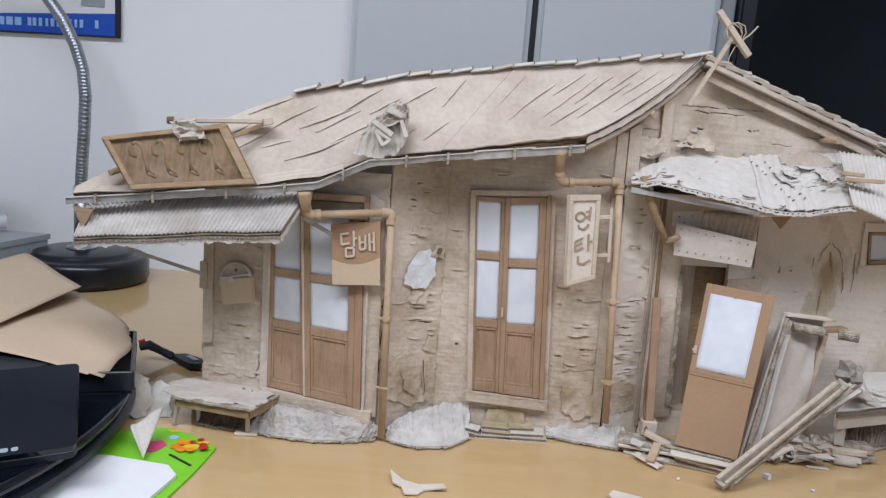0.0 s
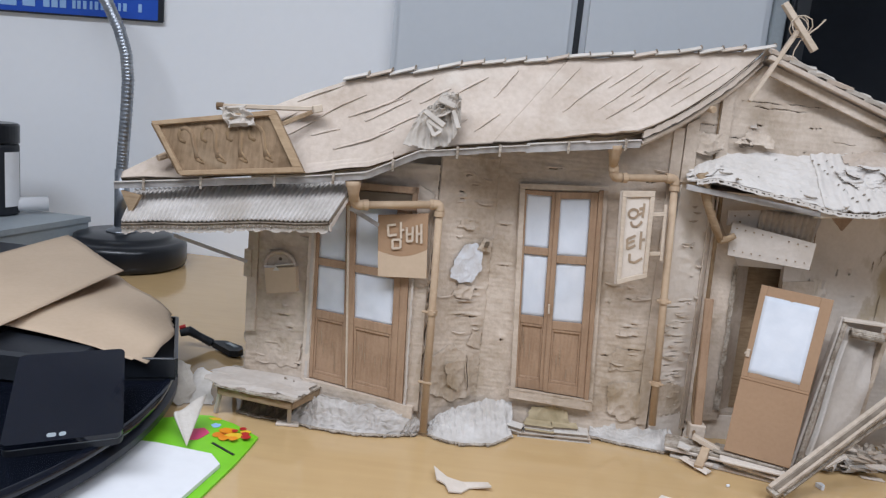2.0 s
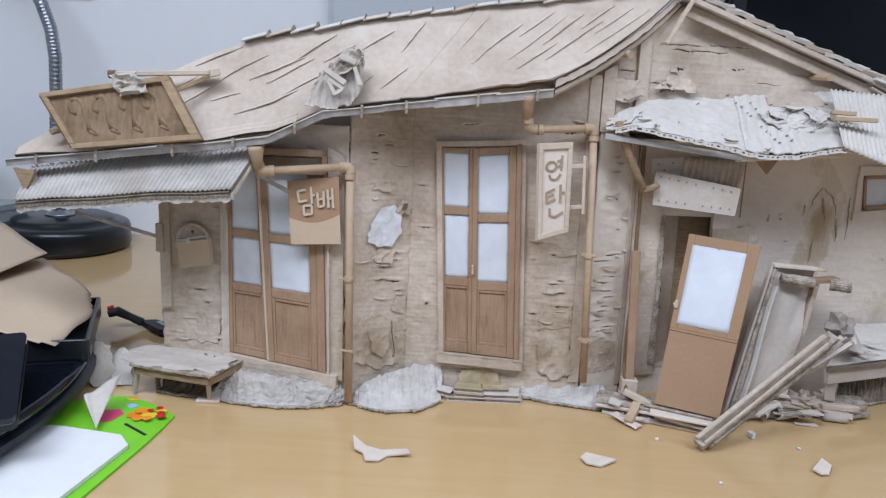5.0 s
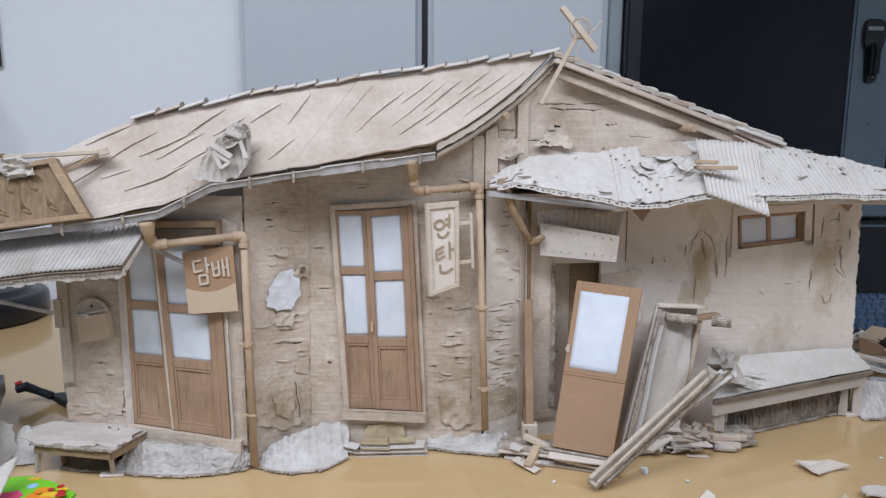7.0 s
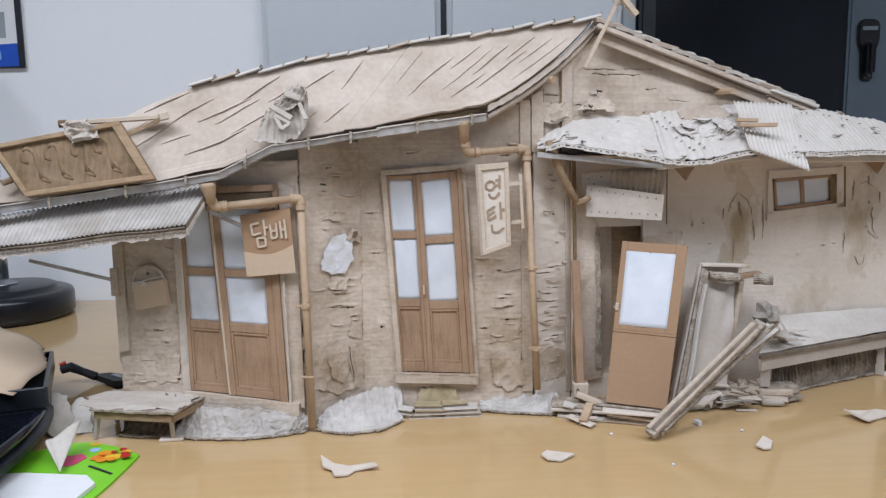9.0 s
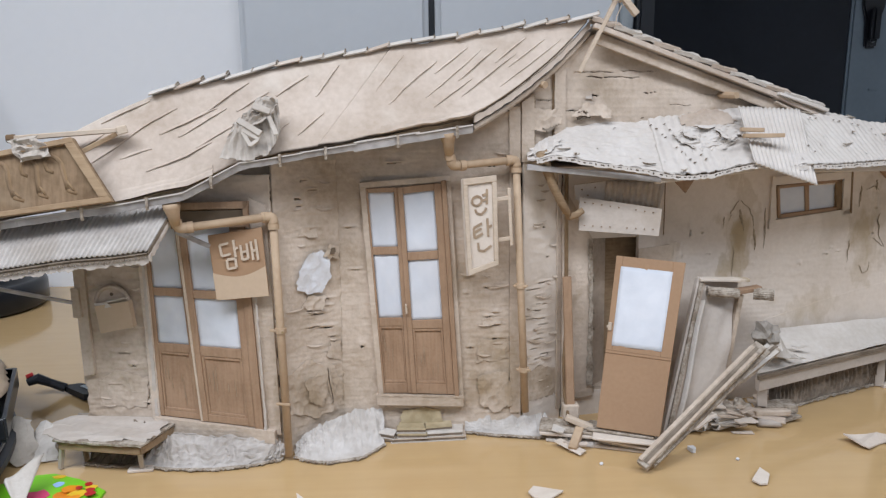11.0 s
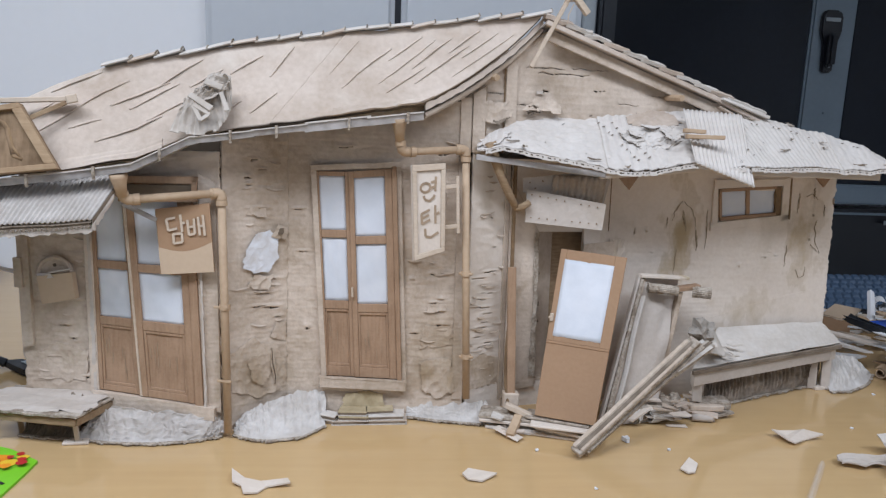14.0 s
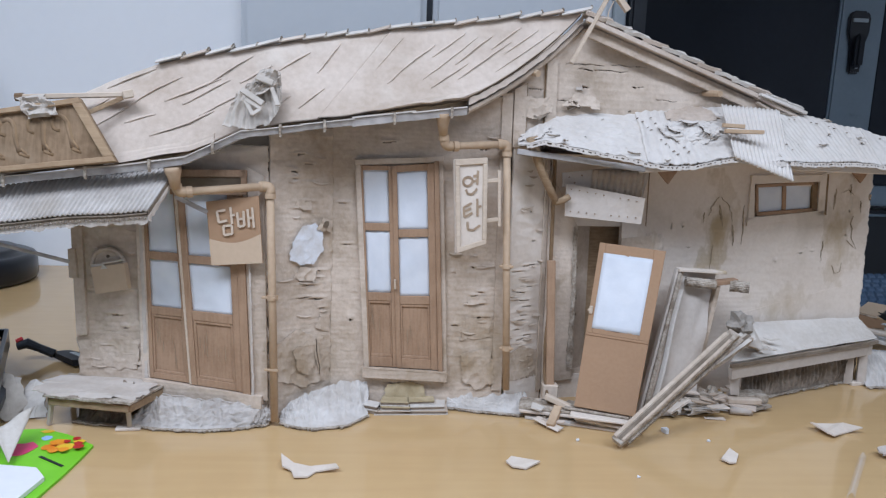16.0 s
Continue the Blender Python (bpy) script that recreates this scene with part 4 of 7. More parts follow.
# fluted flap that hangs over the front edge
part("porch_roof_flap", sheet(lambda a, b: (V(0.476, 0.703, 0.337).lerp(V(0.558, 0.712, 0.309), a) if b == 0 else V(0.476, 0.703, 0.337).lerp(V(0.558, 0.712, 0.309), a).lerp(V(0.484, 0.77, 0.404).lerp(V(0.565, 0.775, 0.40), a), b)) + V(0, -0.7, 0.7) * (0.006 + 0.0012 * math.sin(2 * math.pi * 14 * a)), 112, 12, None, 0.0018), PORCHCARD, house, "fluted flap hanging from the porch roof", smooth=True)
# fluted paper on the beam behind the roof edge, the beam, brackets
part("porch_soffit", sheet(lambda a, b: V(0.245, 0.735, 0.338).lerp(V(0.785, 0.80, 0.332), a).lerp(V(0.245, 0.79, 0.345).lerp(V(0.77, 0.87, 0.335), a), b), 20, 6, None, 0.003), WALL_PALE, house)
part("porch_beam", beam((0.214, 0.722, 0.3385), (0.372, 0.715, 0.3215), 0.006, 0.007), GUTTER, house, "pale grey beam under the porch roof")
part("porch_beam", beam((0.365, 0.716, 0.320), (0.49, 0.728, 0.332), 0.005, 0.007), WALL_PALE, house)
part("porch_beam", beam((0.56, 0.748, 0.331), (0.77, 0.782, 0.329), 0.006, 0.009), WALL_PALE, house)
part("porch_brace", tube([(0.2312, 0.724, 0.356), (0.2385, 0.728, 0.337), (0.2475, 0.733, 0.315), (0.2585, 0.738, 0.295), (0.2705, 0.744, 0.2755)], 0, 10, True, [0.0075, 0.0064, 0.0054, 0.0052, 0.0042]), OLDSIGN, house, "bent brown stick bracing the porch roof", smooth=True)
part("porch_post", beam((0.2718, 0.772, 0.334), (0.2728, 0.768, 0.05), 0.0042, 0.0042), CARVED, house, "thin dark post at the porch corner")
part("porch_brace", tube([(0.2685, 0.743, 0.2765), (0.278, 0.744, 0.279), (0.2865, 0.745, 0.2845)], 0.0042, 8), OLDSIGN, house, smooth=True)
for x, y, z in ((0.408, 0.735, 0.315), (0.735, 0.85, 0.323)):
    part("bracket", prism([(x - 0.014, y, z + 0.006), (x + 0.013, y, z + 0.006), (x + 0.002, y, z - 0.011)], (0, 0.004, 0)), TIMBER, house, "brown triangular bracket")
part("post_trim", prism([FC.at(FC.length - 0.009, 0.02, 0.001), FC.at(FC.length - 0.002, 0.02, 0.001), FC.at(FC.length - 0.002, 0.345, 0.001), FC.at(FC.length - 0.009, 0.345, 0.001)], FC.n * 0.002), WALL, house)
# inside of the doorway and its jambs
part("door_jamb", prism([FR.at(0.0, 0.03, 0.002), FR.at(0.043, 0.035, 0.002), FR.at(0.041, 0.244, 0.002), FR.at(0.0, 0.315, 0.002)], FR.n * 0.004), WALL, house, "torn grey card door jamb")
part("door_jamb", prism([FR.at(0.106, 0.04), FR.at(0.13, 0.04), FR.at(0.141, 0.312), FR.at(0.106, 0.312)], FR.n * 0.004), WALL_PALE, house)
part("wall_patch", prism([FR.at(0.104, 0.20, 0.004), FR.at(0.152, 0.205, 0.004), FR.at(0.15, 0.232, 0.004), FR.at(0.106, 0.228, 0.004)], FR.n * 0.002), WALL, house, "glued card patch")
part("reveal_board", prism([FR.at(0.042, 0.035, -0.004), FR.at(0.042, 0.25, -0.004), FR.at(0.068, 0.25, -0.0215), FR.at(0.068, 0.035, -0.0215)], FR.d * 0.003), WALL, house)
part("doorway_back", prism([FR.at(0.02, 0.03, -0.024), FR.at(0.12, 0.03, -0.024), FR.at(0.12, 0.27, -0.024), FR.at(0.02, 0.27, -0.024)], FR.n * 0.002), OLDSIGN, house, "brown card behind the doorway")
part("wall_joint", prism([FR.at(0.1405, 0.245, 0.0042), FR.at(0.1418, 0.245, 0.0042), FR.at(0.1425, 0.332, 0.0042), FR.at(0.1412, 0.332, 0.0042)], FR.n * 0.0006), CARVED, house, "dark joint in the wall")
part("doorway_floor", prism([FR.at(0.02, 0.045, 0.0), FR.at(0.12, 0.045, 0.0), FR.at(0.12, 0.045, -0.021), FR.at(0.02, 0.045, -0.021)], V(0, 0, -0.01)), WALL, house)


def board_sign(corners, y, d, name, label, material):
    return part(name, prism([(x, y + dy, z) for x, z, dy in corners], (0, d, 0)), material, house, label)


plate = board_sign([(0.284, 0.3005, 0), (0.3805, 0.2855, -0.02), (0.377, 0.2525, -0.02), (0.2835, 0.259, 0)], 0.752, 0.003, "nailed_board", "whitish board with two rows of nail holes", PALEBOARD)
for i in range(9):
    for row in (0, 1):
        if (i + row) % 7 == 5:
            continue
        k = (i + 0.6) / 9.4
        x = 0.284 + 0.094 * k
        z = (0.2945 - 0.0145 * k) if row == 0 else (0.2655 - 0.0055 * k)
        part("nail_hole", tube([(x, 0.7522 - 0.02 * k, z), (x, 0.7505 - 0.02 * k, z)], 0.0008, 6), SIGN_DARK, plate)
board_sign([(0.281, 0.314, 0), (0.374, 0.326, -0.015), (0.389, 0.315, -0.018), (0.381, 0.28, -0.018), (0.282, 0.296, 0)], 0.766, 0.003, "upper_board", "stained card board above the doorway", PALEBOARD)
for x, z in ((0.2895, 0.3085), (0.3055, 0.311), (0.2965, 0.3015), (0.33, 0.316)):
    part("nail_hole", tube([(x, 0.7655 - 0.14 * (x - 0.281), z), (x, 0.7635 - 0.14 * (x - 0.281), z)], 0.001, 6), SIGN_DARK, house)
part("corrugated_scrap", sheet(lambda a, b: V(0.318, 0.757, 0.319).lerp(V(0.384, 0.745, 0.320), a).lerp(V(0.316, 0.757, 0.293).lerp(V(0.379, 0.745, 0.284), a), b) + V(0, 0.0012 * math.sin(a * 60), 0), 50, 4, None, 0.001), WALL, house, "fluted card scrap", smooth=True)


# ---- signs ----
def strokes(face, lines, w, d, material, parent, name):
    """Raised letter strokes; lines are lists of (s, t) points on a quad map."""
    for ln in lines:
        pts = [face(s, t, d) for s, t in ln]
        bm = bmesh.new()
        for p, q in zip(pts, pts[1:]):
            b2 = beam(p, q, w, w * 0.8, (0, -1, 0), 0)
            me = bpy.data.meshes.new("tmp")
            b2.to_mesh(me)
            b2.free()
            bm.from_mesh(me)
            bpy.data.meshes.remove(me)
        part(name, bm, material, parent)


def quad3(tl, tr, br, bl):
    tl, tr, br, bl = (Vector(c) for c in (tl, tr, br, bl))
    n = (tr - tl).cross(bl - tl).normalized()
    n = n if n.y < 0 else -n

    def f(s, t, d=0.0):
        return bl.lerp(br, s).lerp(tl.lerp(tr, s), t) + n * d
    return f


# hanging tobacco sign
g1 = quad3((-0.152, 0.690, 0.2685), (-0.0915, 0.689, 0.277), (-0.0865, 0.689, 0.1985), (-0.1455, 0.690, 0.1945))
s1 = part("tobacco_sign", qbox(g1, 0, 1, 0, 1, 0, 0.0025), KRAFT, house, "brown kraft hanging sign with raised pale letters")
part("lower_band", sheet(lambda a, b: g1(a, (0.42 - 0.10 * math.sin(math.pi * a) + 0.02 * a) * b, 0.0035), 16, 4, None, 0.0008), BROWNPAPER, s1, "paler curved band across the sign")
strokes(g1, [[(0.36, 0.84), (0.20, 0.83), (0.22, 0.66), (0.38, 0.68)], [(0.46, 0.88), (0.47, 0.62)], [(0.47, 0.75), (0.53, 0.755)], [(0.30, 0.60), (0.46, 0.60), (0.46, 0.47), (0.30, 0.46), (0.30, 0.60)],
             [(0.58, 0.79), (0.59, 0.57), (0.70, 0.58), (0.70, 0.80)], [(0.59, 0.68), (0.70, 0.69)], [(0.78, 0.82), (0.79, 0.55)], [(0.79, 0.68), (0.87, 0.69)], [(0.87, 0.84), (0.88, 0.54)]], 0.0026, 0.0038, SIGN, s1, "letter_stroke")
# vertical coal-briquette sign
g2 = quad3((0.1362, 0.712, 0.3262), (0.1765, 0.722, 0.3295), (0.1778, 0.714, 0.2245), (0.1412, 0.704, 0.2135))
s2 = part("vertical_sign", qbox(g2, 0, 1, 0, 1, -0.005, 0.0015), WALL_PALE, house, "whitish hanging sign with carved letters in a tan frame")
for a in ((0, 1, 0, 0.055), (0, 1, 0.93, 1), (0, 0.13, 0.055, 0.93), (0.87, 1, 0.055, 0.93)):
    part("sign_frame", qbox(g2, *a, 0.0015, 0.0045), SIGN, s2)


def arc(cx, cy, rx, ry, a0, a1, n=9):
    return [(cx + rx * math.cos(math.radians(a0 + (a1 - a0) * k / n)), cy + ry * math.sin(math.radians(a0 + (a1 - a0) * k / n))) for k in range(n + 1)]


strokes(g2, [arc(0.40, 0.75, 0.15, 0.05, 0, 360, 12), [(0.72, 0.86), (0.70, 0.70)], [(0.57, 0.80), (0.70, 0.81)], [(0.57, 0.74), (0.70, 0.755)], [(0.34, 0.665), (0.38, 0.62), (0.52, 0.60), (0.64, 0.63), (0.68, 0.66)],
             [(0.27, 0.475), (0.52, 0.505)], [(0.27, 0.425), (0.50, 0.45)], [(0.27, 0.475), (0.28, 0.365), (0.54, 0.395)], [(0.70, 0.545), (0.71, 0.345)], [(0.71, 0.445), (0.83, 0.455)], [(0.38, 0.31), (0.39, 0.225), (0.56, 0.20), (0.80, 0.235)]], 0.0028, 0.0014, LETTER, s2, "letter_stroke")
part("hanger", beam((0.1925, 0.722, 0.3145), (0.1955, 0.722, 0.2455), 0.004, 0.004), SIGN, s2)
for z in (0.301, 0.2525):
    part("hanger", beam((0.175, 0.718, z), (0.1935, 0.722, z + 0.002), 0.0035, 0.005), SIGN, s2)
# big carved board fallen on the roof
g3 = quad3((-0.4155, 0.645, 0.352), (-0.2725, 0.645, 0.378), (-0.2315, 0.635, 0.3115), (-0.374, 0.635, 0.294))
s3 = part("roof_sign", qbox(g3, 0, 1, 0, 1, -0.005, 0.0), SIGNBOARD, house, "big weathered wooden sign board leaning on the roof")
for a in ((0, 1, 0, 0.085), (0, 1, 0.92, 1), (0, 0.04, 0.085, 0.92), (0.93, 1, 0.085, 0.92)):
    part("sign_frame", qbox(g3, *a, -0.001, 0.005), SIGNFRAME, s3)
for k in range(4):
    s = 0.185 * k
    # worn carved letters: a broad hooked stroke, a tail and a dark nick
    for name, pts, r, m in (("carved_stroke", [(0.196, 0.83), (0.24, 0.86), (0.262, 0.80), (0.262, 0.72), (0.235, 0.60), (0.212, 0.47), (0.185, 0.30)], 0.0034, SIGNBOARD), ("carved_groove", [(0.196, 0.83), (0.24, 0.87), (0.268, 0.80), (0.266, 0.70), (0.24, 0.58), (0.215, 0.45), (0.18, 0.27), (0.229, 0.21)], 0.0024, SIGN_DARK),
                            ("carved_stroke", [(0.196, 0.83), (0.155, 0.74), (0.14, 0.64), (0.17, 0.59)], 0.0024, CARVED), ("carved_nick", [(0.212, 0.33 + 0.03 * k), (0.222, 0.25)], 0.0014, SIGN_DARK)):
        part(name, tube([g3(s + a + 0.012 * math.sin(5 * b + 2 * k), b * (1 - 0.02 * k), 0.0007 - 0.8 * r) for a, b in pts], r, 10), m, s3, smooth=True)
part("end_block", qbox(g3, -0.018, 0.0, 0.03, 0.97, -0.004, 0.003), CARVED, s3, "dark weathered end")
part("sign_pole", beam((-0.343, 0.665, 0.3785), (-0.2315, 0.678, 0.3865), 0.008, 0.0055, (0, 0, 1), 0.0008), SIGN, house, "stick holding the roof sign")
part("sign_pole", tube([(-0.349, 0.664, 0.378), (-0.341, 0.665, 0.3786)], 0.0045, 10), CARVED, house, "dark stick end")
part("sign_prop", beam((-0.238, 0.672, 0.382), (-0.272, 0.655, 0.362), 0.007, 0.005), OLDSIGN, house, "brown prop under the sign")
part("sign_pole", beam((-0.236, 0.667, 0.3845), (-0.226, 0.671, 0.3875), 0.010, 0.009, (0, 0, 1), 0.001), SIGN, house)
part("knob", tube([(-0.412, 0.655, 0.311), (-0.40, 0.67, 0.3175)], 0.004, 8), PIPE, house)


# ---- crumpled paper, awning ----
def crumple(fn, name, label, material, nu=22, nv=22, amp=0.006, seed=0, rag=0.25, thick=0.0008):
    """A scrunched sheet with an uneven outline."""
    def g(a, b):
        p = fn(a, b)
        return p + Vector((wob((a * 5, b * 5, seed), 1.3, amp * 0.7), crease((a * 5, b * 5, seed + 9), 0.9, amp) + crease((a * 12, b * 12, seed), 0.8, amp * 0.35), wob((a * 6, b * 6, seed + 4), 1.2, amp * 0.7)))

    def keep(a, b):
        r = math.hypot(a - 0.5, b - 0.5)
        return r < 0.5 + wob((math.atan2(a - 0.5, b - 0.5) * 1.2, seed, 0), 1.6, rag)
    return part(name, sheet(g, nu, nv, keep, thick), material, house, label)


FANLO = [(-0.1265, 0.3525), (-0.1096, 0.3500), (-0.0942, 0.3485), (-0.0748, 0.3550), (-0.0665, 0.3680), (-0.0625, 0.3830)]
FANHI = [(-0.1110, 0.3920), (-0.1030, 0.4000), (-0.0950, 0.4080), (-0.0860, 0.4130), (-0.0740, 0.4160), (-0.0660, 0.4175)]


def fan_at(a, b, up=0.0):
    l, h = along([V(x, z) for x, z in FANLO], a), along([V(x, z) for x, z in FANHI], a)
    c = l.lerp(h, b)
    return V(c.x, 0.6575 + 0.42 * (c.y - 0.35) - up, c.y + 0.3 * up)


part("crumpled_paper", sheet(lambda a, b: fan_at(a, b, 0.004 + 0.0012 * math.sin(a * 52 + 3 * b) * (1 - 0.5 * b) + crease((a * 4, b * 3, 3), 0.9, 0.004) * (0.3 + b)), 90, 34, lambda a, b: b > 0.04 + 0.05 * noise.noise((a * 9, 2, 0)) and b < 0.97 + 0.1 * noise.noise((a * 8, 5, 0)), 0.0009), SCRUNCH, house, "crumpled torn paper stuck on the roof")
part("crumpled_paper", sheet(lambda a, b: fan_at(0.28 + 0.72 * a, 0.55 + 0.45 * b, 0.008 + 0.006 * math.sin(math.pi * a) + crease((a * 3.2, b * 2.6, 8), 1.0, 0.009)), 22, 18, lambda a, b: math.hypot(a - 0.5, b - 0.5) < 0.5 + 0.12 * noise.noise((math.atan2(a - 0.5, b - 0.5) * 1.2, 3, 0)), 0.0009), SCRUNCH, house, "scrunched top of the torn paper")
for k, (p, q, w, h) in enumerate((((-0.1045, 0.394), (-0.080, 0.379), 0.0075, 0.003), ((-0.1000, 0.384), (-0.0815, 0.374), 0.005, 0.002), ((-0.0995, 0.382), (-0.0905, 0.3665), 0.004, 0.003), ((-0.0915, 0.3665), (-0.0825, 0.373), 0.004, 0.003), ((-0.0725, 0.398), (-0.064, 0.378), 0.005, 0.002), ((-0.089, 0.409), (-0.071, 0.403), 0.008, 0.003))):
    part("bent_strip", beam((p[0], 0.642 + 0.36 * (p[1] - 0.36), p[1]), (q[0], 0.642 + 0.36 * (q[1] - 0.36), q[1]), w, h, (0, -0.7, 0.7), 0.0005, 0.0008), SCRUNCH, house, "folded paper strip")
crumple(lambda a, b: V(0.281 + 0.016 * a, 0.757, 0.394 + 0.010 * b), "torn_card", "torn scrap at the foot of the gable", UNDER, 10, 8, 0.003, 14, 0.2)
crumple(lambda a, b: porch_at(0.30 + 0.15 * a, 0.30 + 0.42 * b, 0.005 + 0.004 * math.sin(math.pi * b)), "crumpled_paper", "crumpled whitish paper on the porch roof", PORCHCARD, 40, 32, 0.0050, 15, 0.16)
crumple(lambda a, b: porch_at(0.33 + 0.14 * a, 0.66 + 0.34 * b, 0.005), "torn_card", "torn kraft card on the porch roof", ROOF, 14, 10, 0.002, 16, 0.1)
# folded torn edges standing up out of the paper, dark sheets below as their shadow
for k, (sa, va, sb, vb, w) in enumerate(((0.315, 0.60, 0.345, 0.44, 0.005), (0.35, 0.66, 0.40, 0.60, 0.006), (0.395, 0.56, 0.415, 0.38, 0.005))):
    for up, m in ((0.0, DARKIN), (0.0022, PORCHCARD)):
        part("folded_edge", sheet(lambda a, b, sa=sa, va=va, sb=sb, vb=vb, w=w, k=k, up=up: porch_at(sa + (sb - sa) * a + wob((a * 6, k, 0), 1, 0.006), va + (vb - va) * a - (0.06 + up * 9) * b * math.sin(math.pi * a), 0.009 + up + w * b * (1 - 0.5 * b) * math.sin(math.pi * a)), 16, 5, None, 0.0008), m, house)
# rows of knife pricks along the seams
rng = random.Random(17)
for s0, s1, va, vb, n in ((0.24, 0.33, 0.95, 0.08, 9), (0.27, 0.36, 0.95, 0.10, 9), (0.55, 0.59, 0.9, 0.12, 8), (0.60, 0.80, 0.80, 0.72, 9), (0.86, 0.98, 0.8, 0.7, 6)):
    for k in range(n):
        q = (k + rng.uniform(0.1, 0.9)) / n
        s, v, l = s0 + (s1 - s0) * q, va + (vb - va) * q, rng.uniform(0.004, 0.010)
        part("knife_prick", sheet(lambda a, b, s=s, v=v, l=l: porch_at(s + (a - 0.5) * l * 0.55 + 0.003 * b, v + 0.018 * (b - 0.5), 0.0056), 2, 2, None, 0.0006), UNDER, house)
crumple(lambda a, b: porch_at(0.0 + 0.07 * a, 0.05 + 0.6 * b, 0.005), "crumpled_paper", "torn layers at the porch roof corner", PORCHCARD, 26, 22, 0.0026, 20, 0.2)
# ragged curls along the torn front edge and over the porch roof
rng = random.Random(91)
for k in range(16):
    s, v = rng.uniform(0.02, 0.98), rng.choice((rng.uniform(0.0, 0.12), rng.uniform(0.1, 0.95)))
    w, l, h, tw = rng.uniform(0.005, 0.012), rng.uniform(0.03, 0.08), rng.uniform(0.002, 0.005), rng.uniform(-0.03, 0.03)
    part("torn_curl", sheet(lambda a, b, s=s, v=v, w=w, l=l, h=h, tw=tw: porch_at(s + tw * b + (a - 0.5) * w * (1.2 - b * 0.8), v + l * b, 0.0038 + h * (1 - b) ** 2 + 0.001 * math.sin(a * 9)), 4, 5, None, 0.0008), rng.choice((PALE, PALE, SCRUNCH, EDGE)), house)
for p, q in (((0.469, 0.722, 0.379), (0.4965, 0.722, 0.378)), ((0.4695, 0.715, 0.3715), (0.518, 0.715, 0.3715))):
    part("stick", beam(p, q, 0.007, 0.005), PIPE, house, "short stick on the porch roof")
part("sign_paper", sheet(lambda a, b: g3(0.58 + 0.22 * a + wob((a * 3, b * 3, 1), 1, 0.05), 0.78 + 0.34 * b, 0.006 + wob((a * 4, b * 4, 2), 1, 0.008)), 10, 8, None, 0.0008), SCRUNCH, house, "torn paper rag over the sign pole")

AB0, AB1, AF0, AF1 = V(-0.447, 0.672, 0.2705), V(-0.180, 0.672, 0.3105), V(-0.4385, 0.626, 0.2365), V(-0.199, 0.626, 0.262)


def awning_at(a, b, up=0.0):
    p = AF0.lerp(AF1, a).lerp(AB0.lerp(AB1, a), b)
    return p + Vector((0, -0.5, 0.85)) * (up + wob(p, 20, 0.002, 1))


part("awning", sheet(lambda a, b: awning_at(a, b, 0.0012 * math.sin(2 * math.pi * 46 * a)), 368, 8, lambda a, b: noise.noise((a * 40, b * 7, 0)) < 0.62 or a < 0.8, 0.0012), AWN, house, "whitish corrugated card awning over the shop window", smooth=True)
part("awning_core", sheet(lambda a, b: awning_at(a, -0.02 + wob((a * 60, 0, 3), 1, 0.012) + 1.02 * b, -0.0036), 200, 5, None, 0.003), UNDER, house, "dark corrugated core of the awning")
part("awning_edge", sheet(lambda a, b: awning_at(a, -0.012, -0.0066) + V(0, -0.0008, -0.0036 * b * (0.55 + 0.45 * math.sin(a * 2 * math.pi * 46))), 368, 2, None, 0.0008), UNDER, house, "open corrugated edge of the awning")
part("awning_board", sheet(lambda a, b: awning_at(a, 0.03 + 0.9 * b, -0.0072), 30, 4, None, 0.0012), PALEBOARD, house, "pale inner layer of the awning")
part("awning_fringe", sheet(lambda a, b: awning_at(a, 0.02, -0.0072) + V(0, wob((a * 30, b, 0), 1, 0.0012), -b * (0.0085 + 0.0035 * noise.noise((a * 22, 0, 0)) + 0.0016 * noise.noise((a * 80, 2, 0)))), 260, 4, None, 0.0009), PALEBOARD, house, "ragged paper band under the awning")
part("awning_fringe", sheet(lambda a, b: AF1.lerp(AB1, a) + V(0.002, 0, -0.006) + V(wob((a * 12, b, 0), 1, 0.0015), 0, -b * (0.006 + 0.007 * abs(noise.noise((a * 9, 1, 0))))), 60, 3, None, 0.0009), PALEBOARD, house, "ragged paper band under the awning")
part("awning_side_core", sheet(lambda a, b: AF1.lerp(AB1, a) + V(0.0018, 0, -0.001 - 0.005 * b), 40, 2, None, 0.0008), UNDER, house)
part("awning_bracket", prism([(-0.4475, 0.640, 0.270), (-0.4235, 0.640, 0.2665), (-0.4345, 0.640, 0.2435)], (0, 0.006, 0)), OLDSIGN, house, "brown triangular bracket at the awning end")
part("awning_strut", beam((-0.392, 0.665, 0.221), (-0.312, 0.70, 0.193), 0.005, 0.004), GUTTER, house, "thin grey strut holding the awning")
part("awning_strut", beam((-0.186, 0.684, 0.274), (-0.150, 0.688, 0.256), 0.004, 0.005), GUTTER, house)
part("strut_block", prism([FL.at(0.008, 0.17, 0.002), FL.at(0.018, 0.17, 0.002), FL.at(0.016, 0.205, 0.002), FL.at(0.007, 0.205, 0.002)], FL.n * 0.008), WALL, house)
part("corner_post", prism([FL.at(0.013, 0.098, 0.001), FL.at(0.026, 0.10, 0.001), FL.at(0.021, 0.30, 0.001), FL.at(0.007, 0.30, 0.001)], FL.n * 0.005), WALL, house, "card corner board")
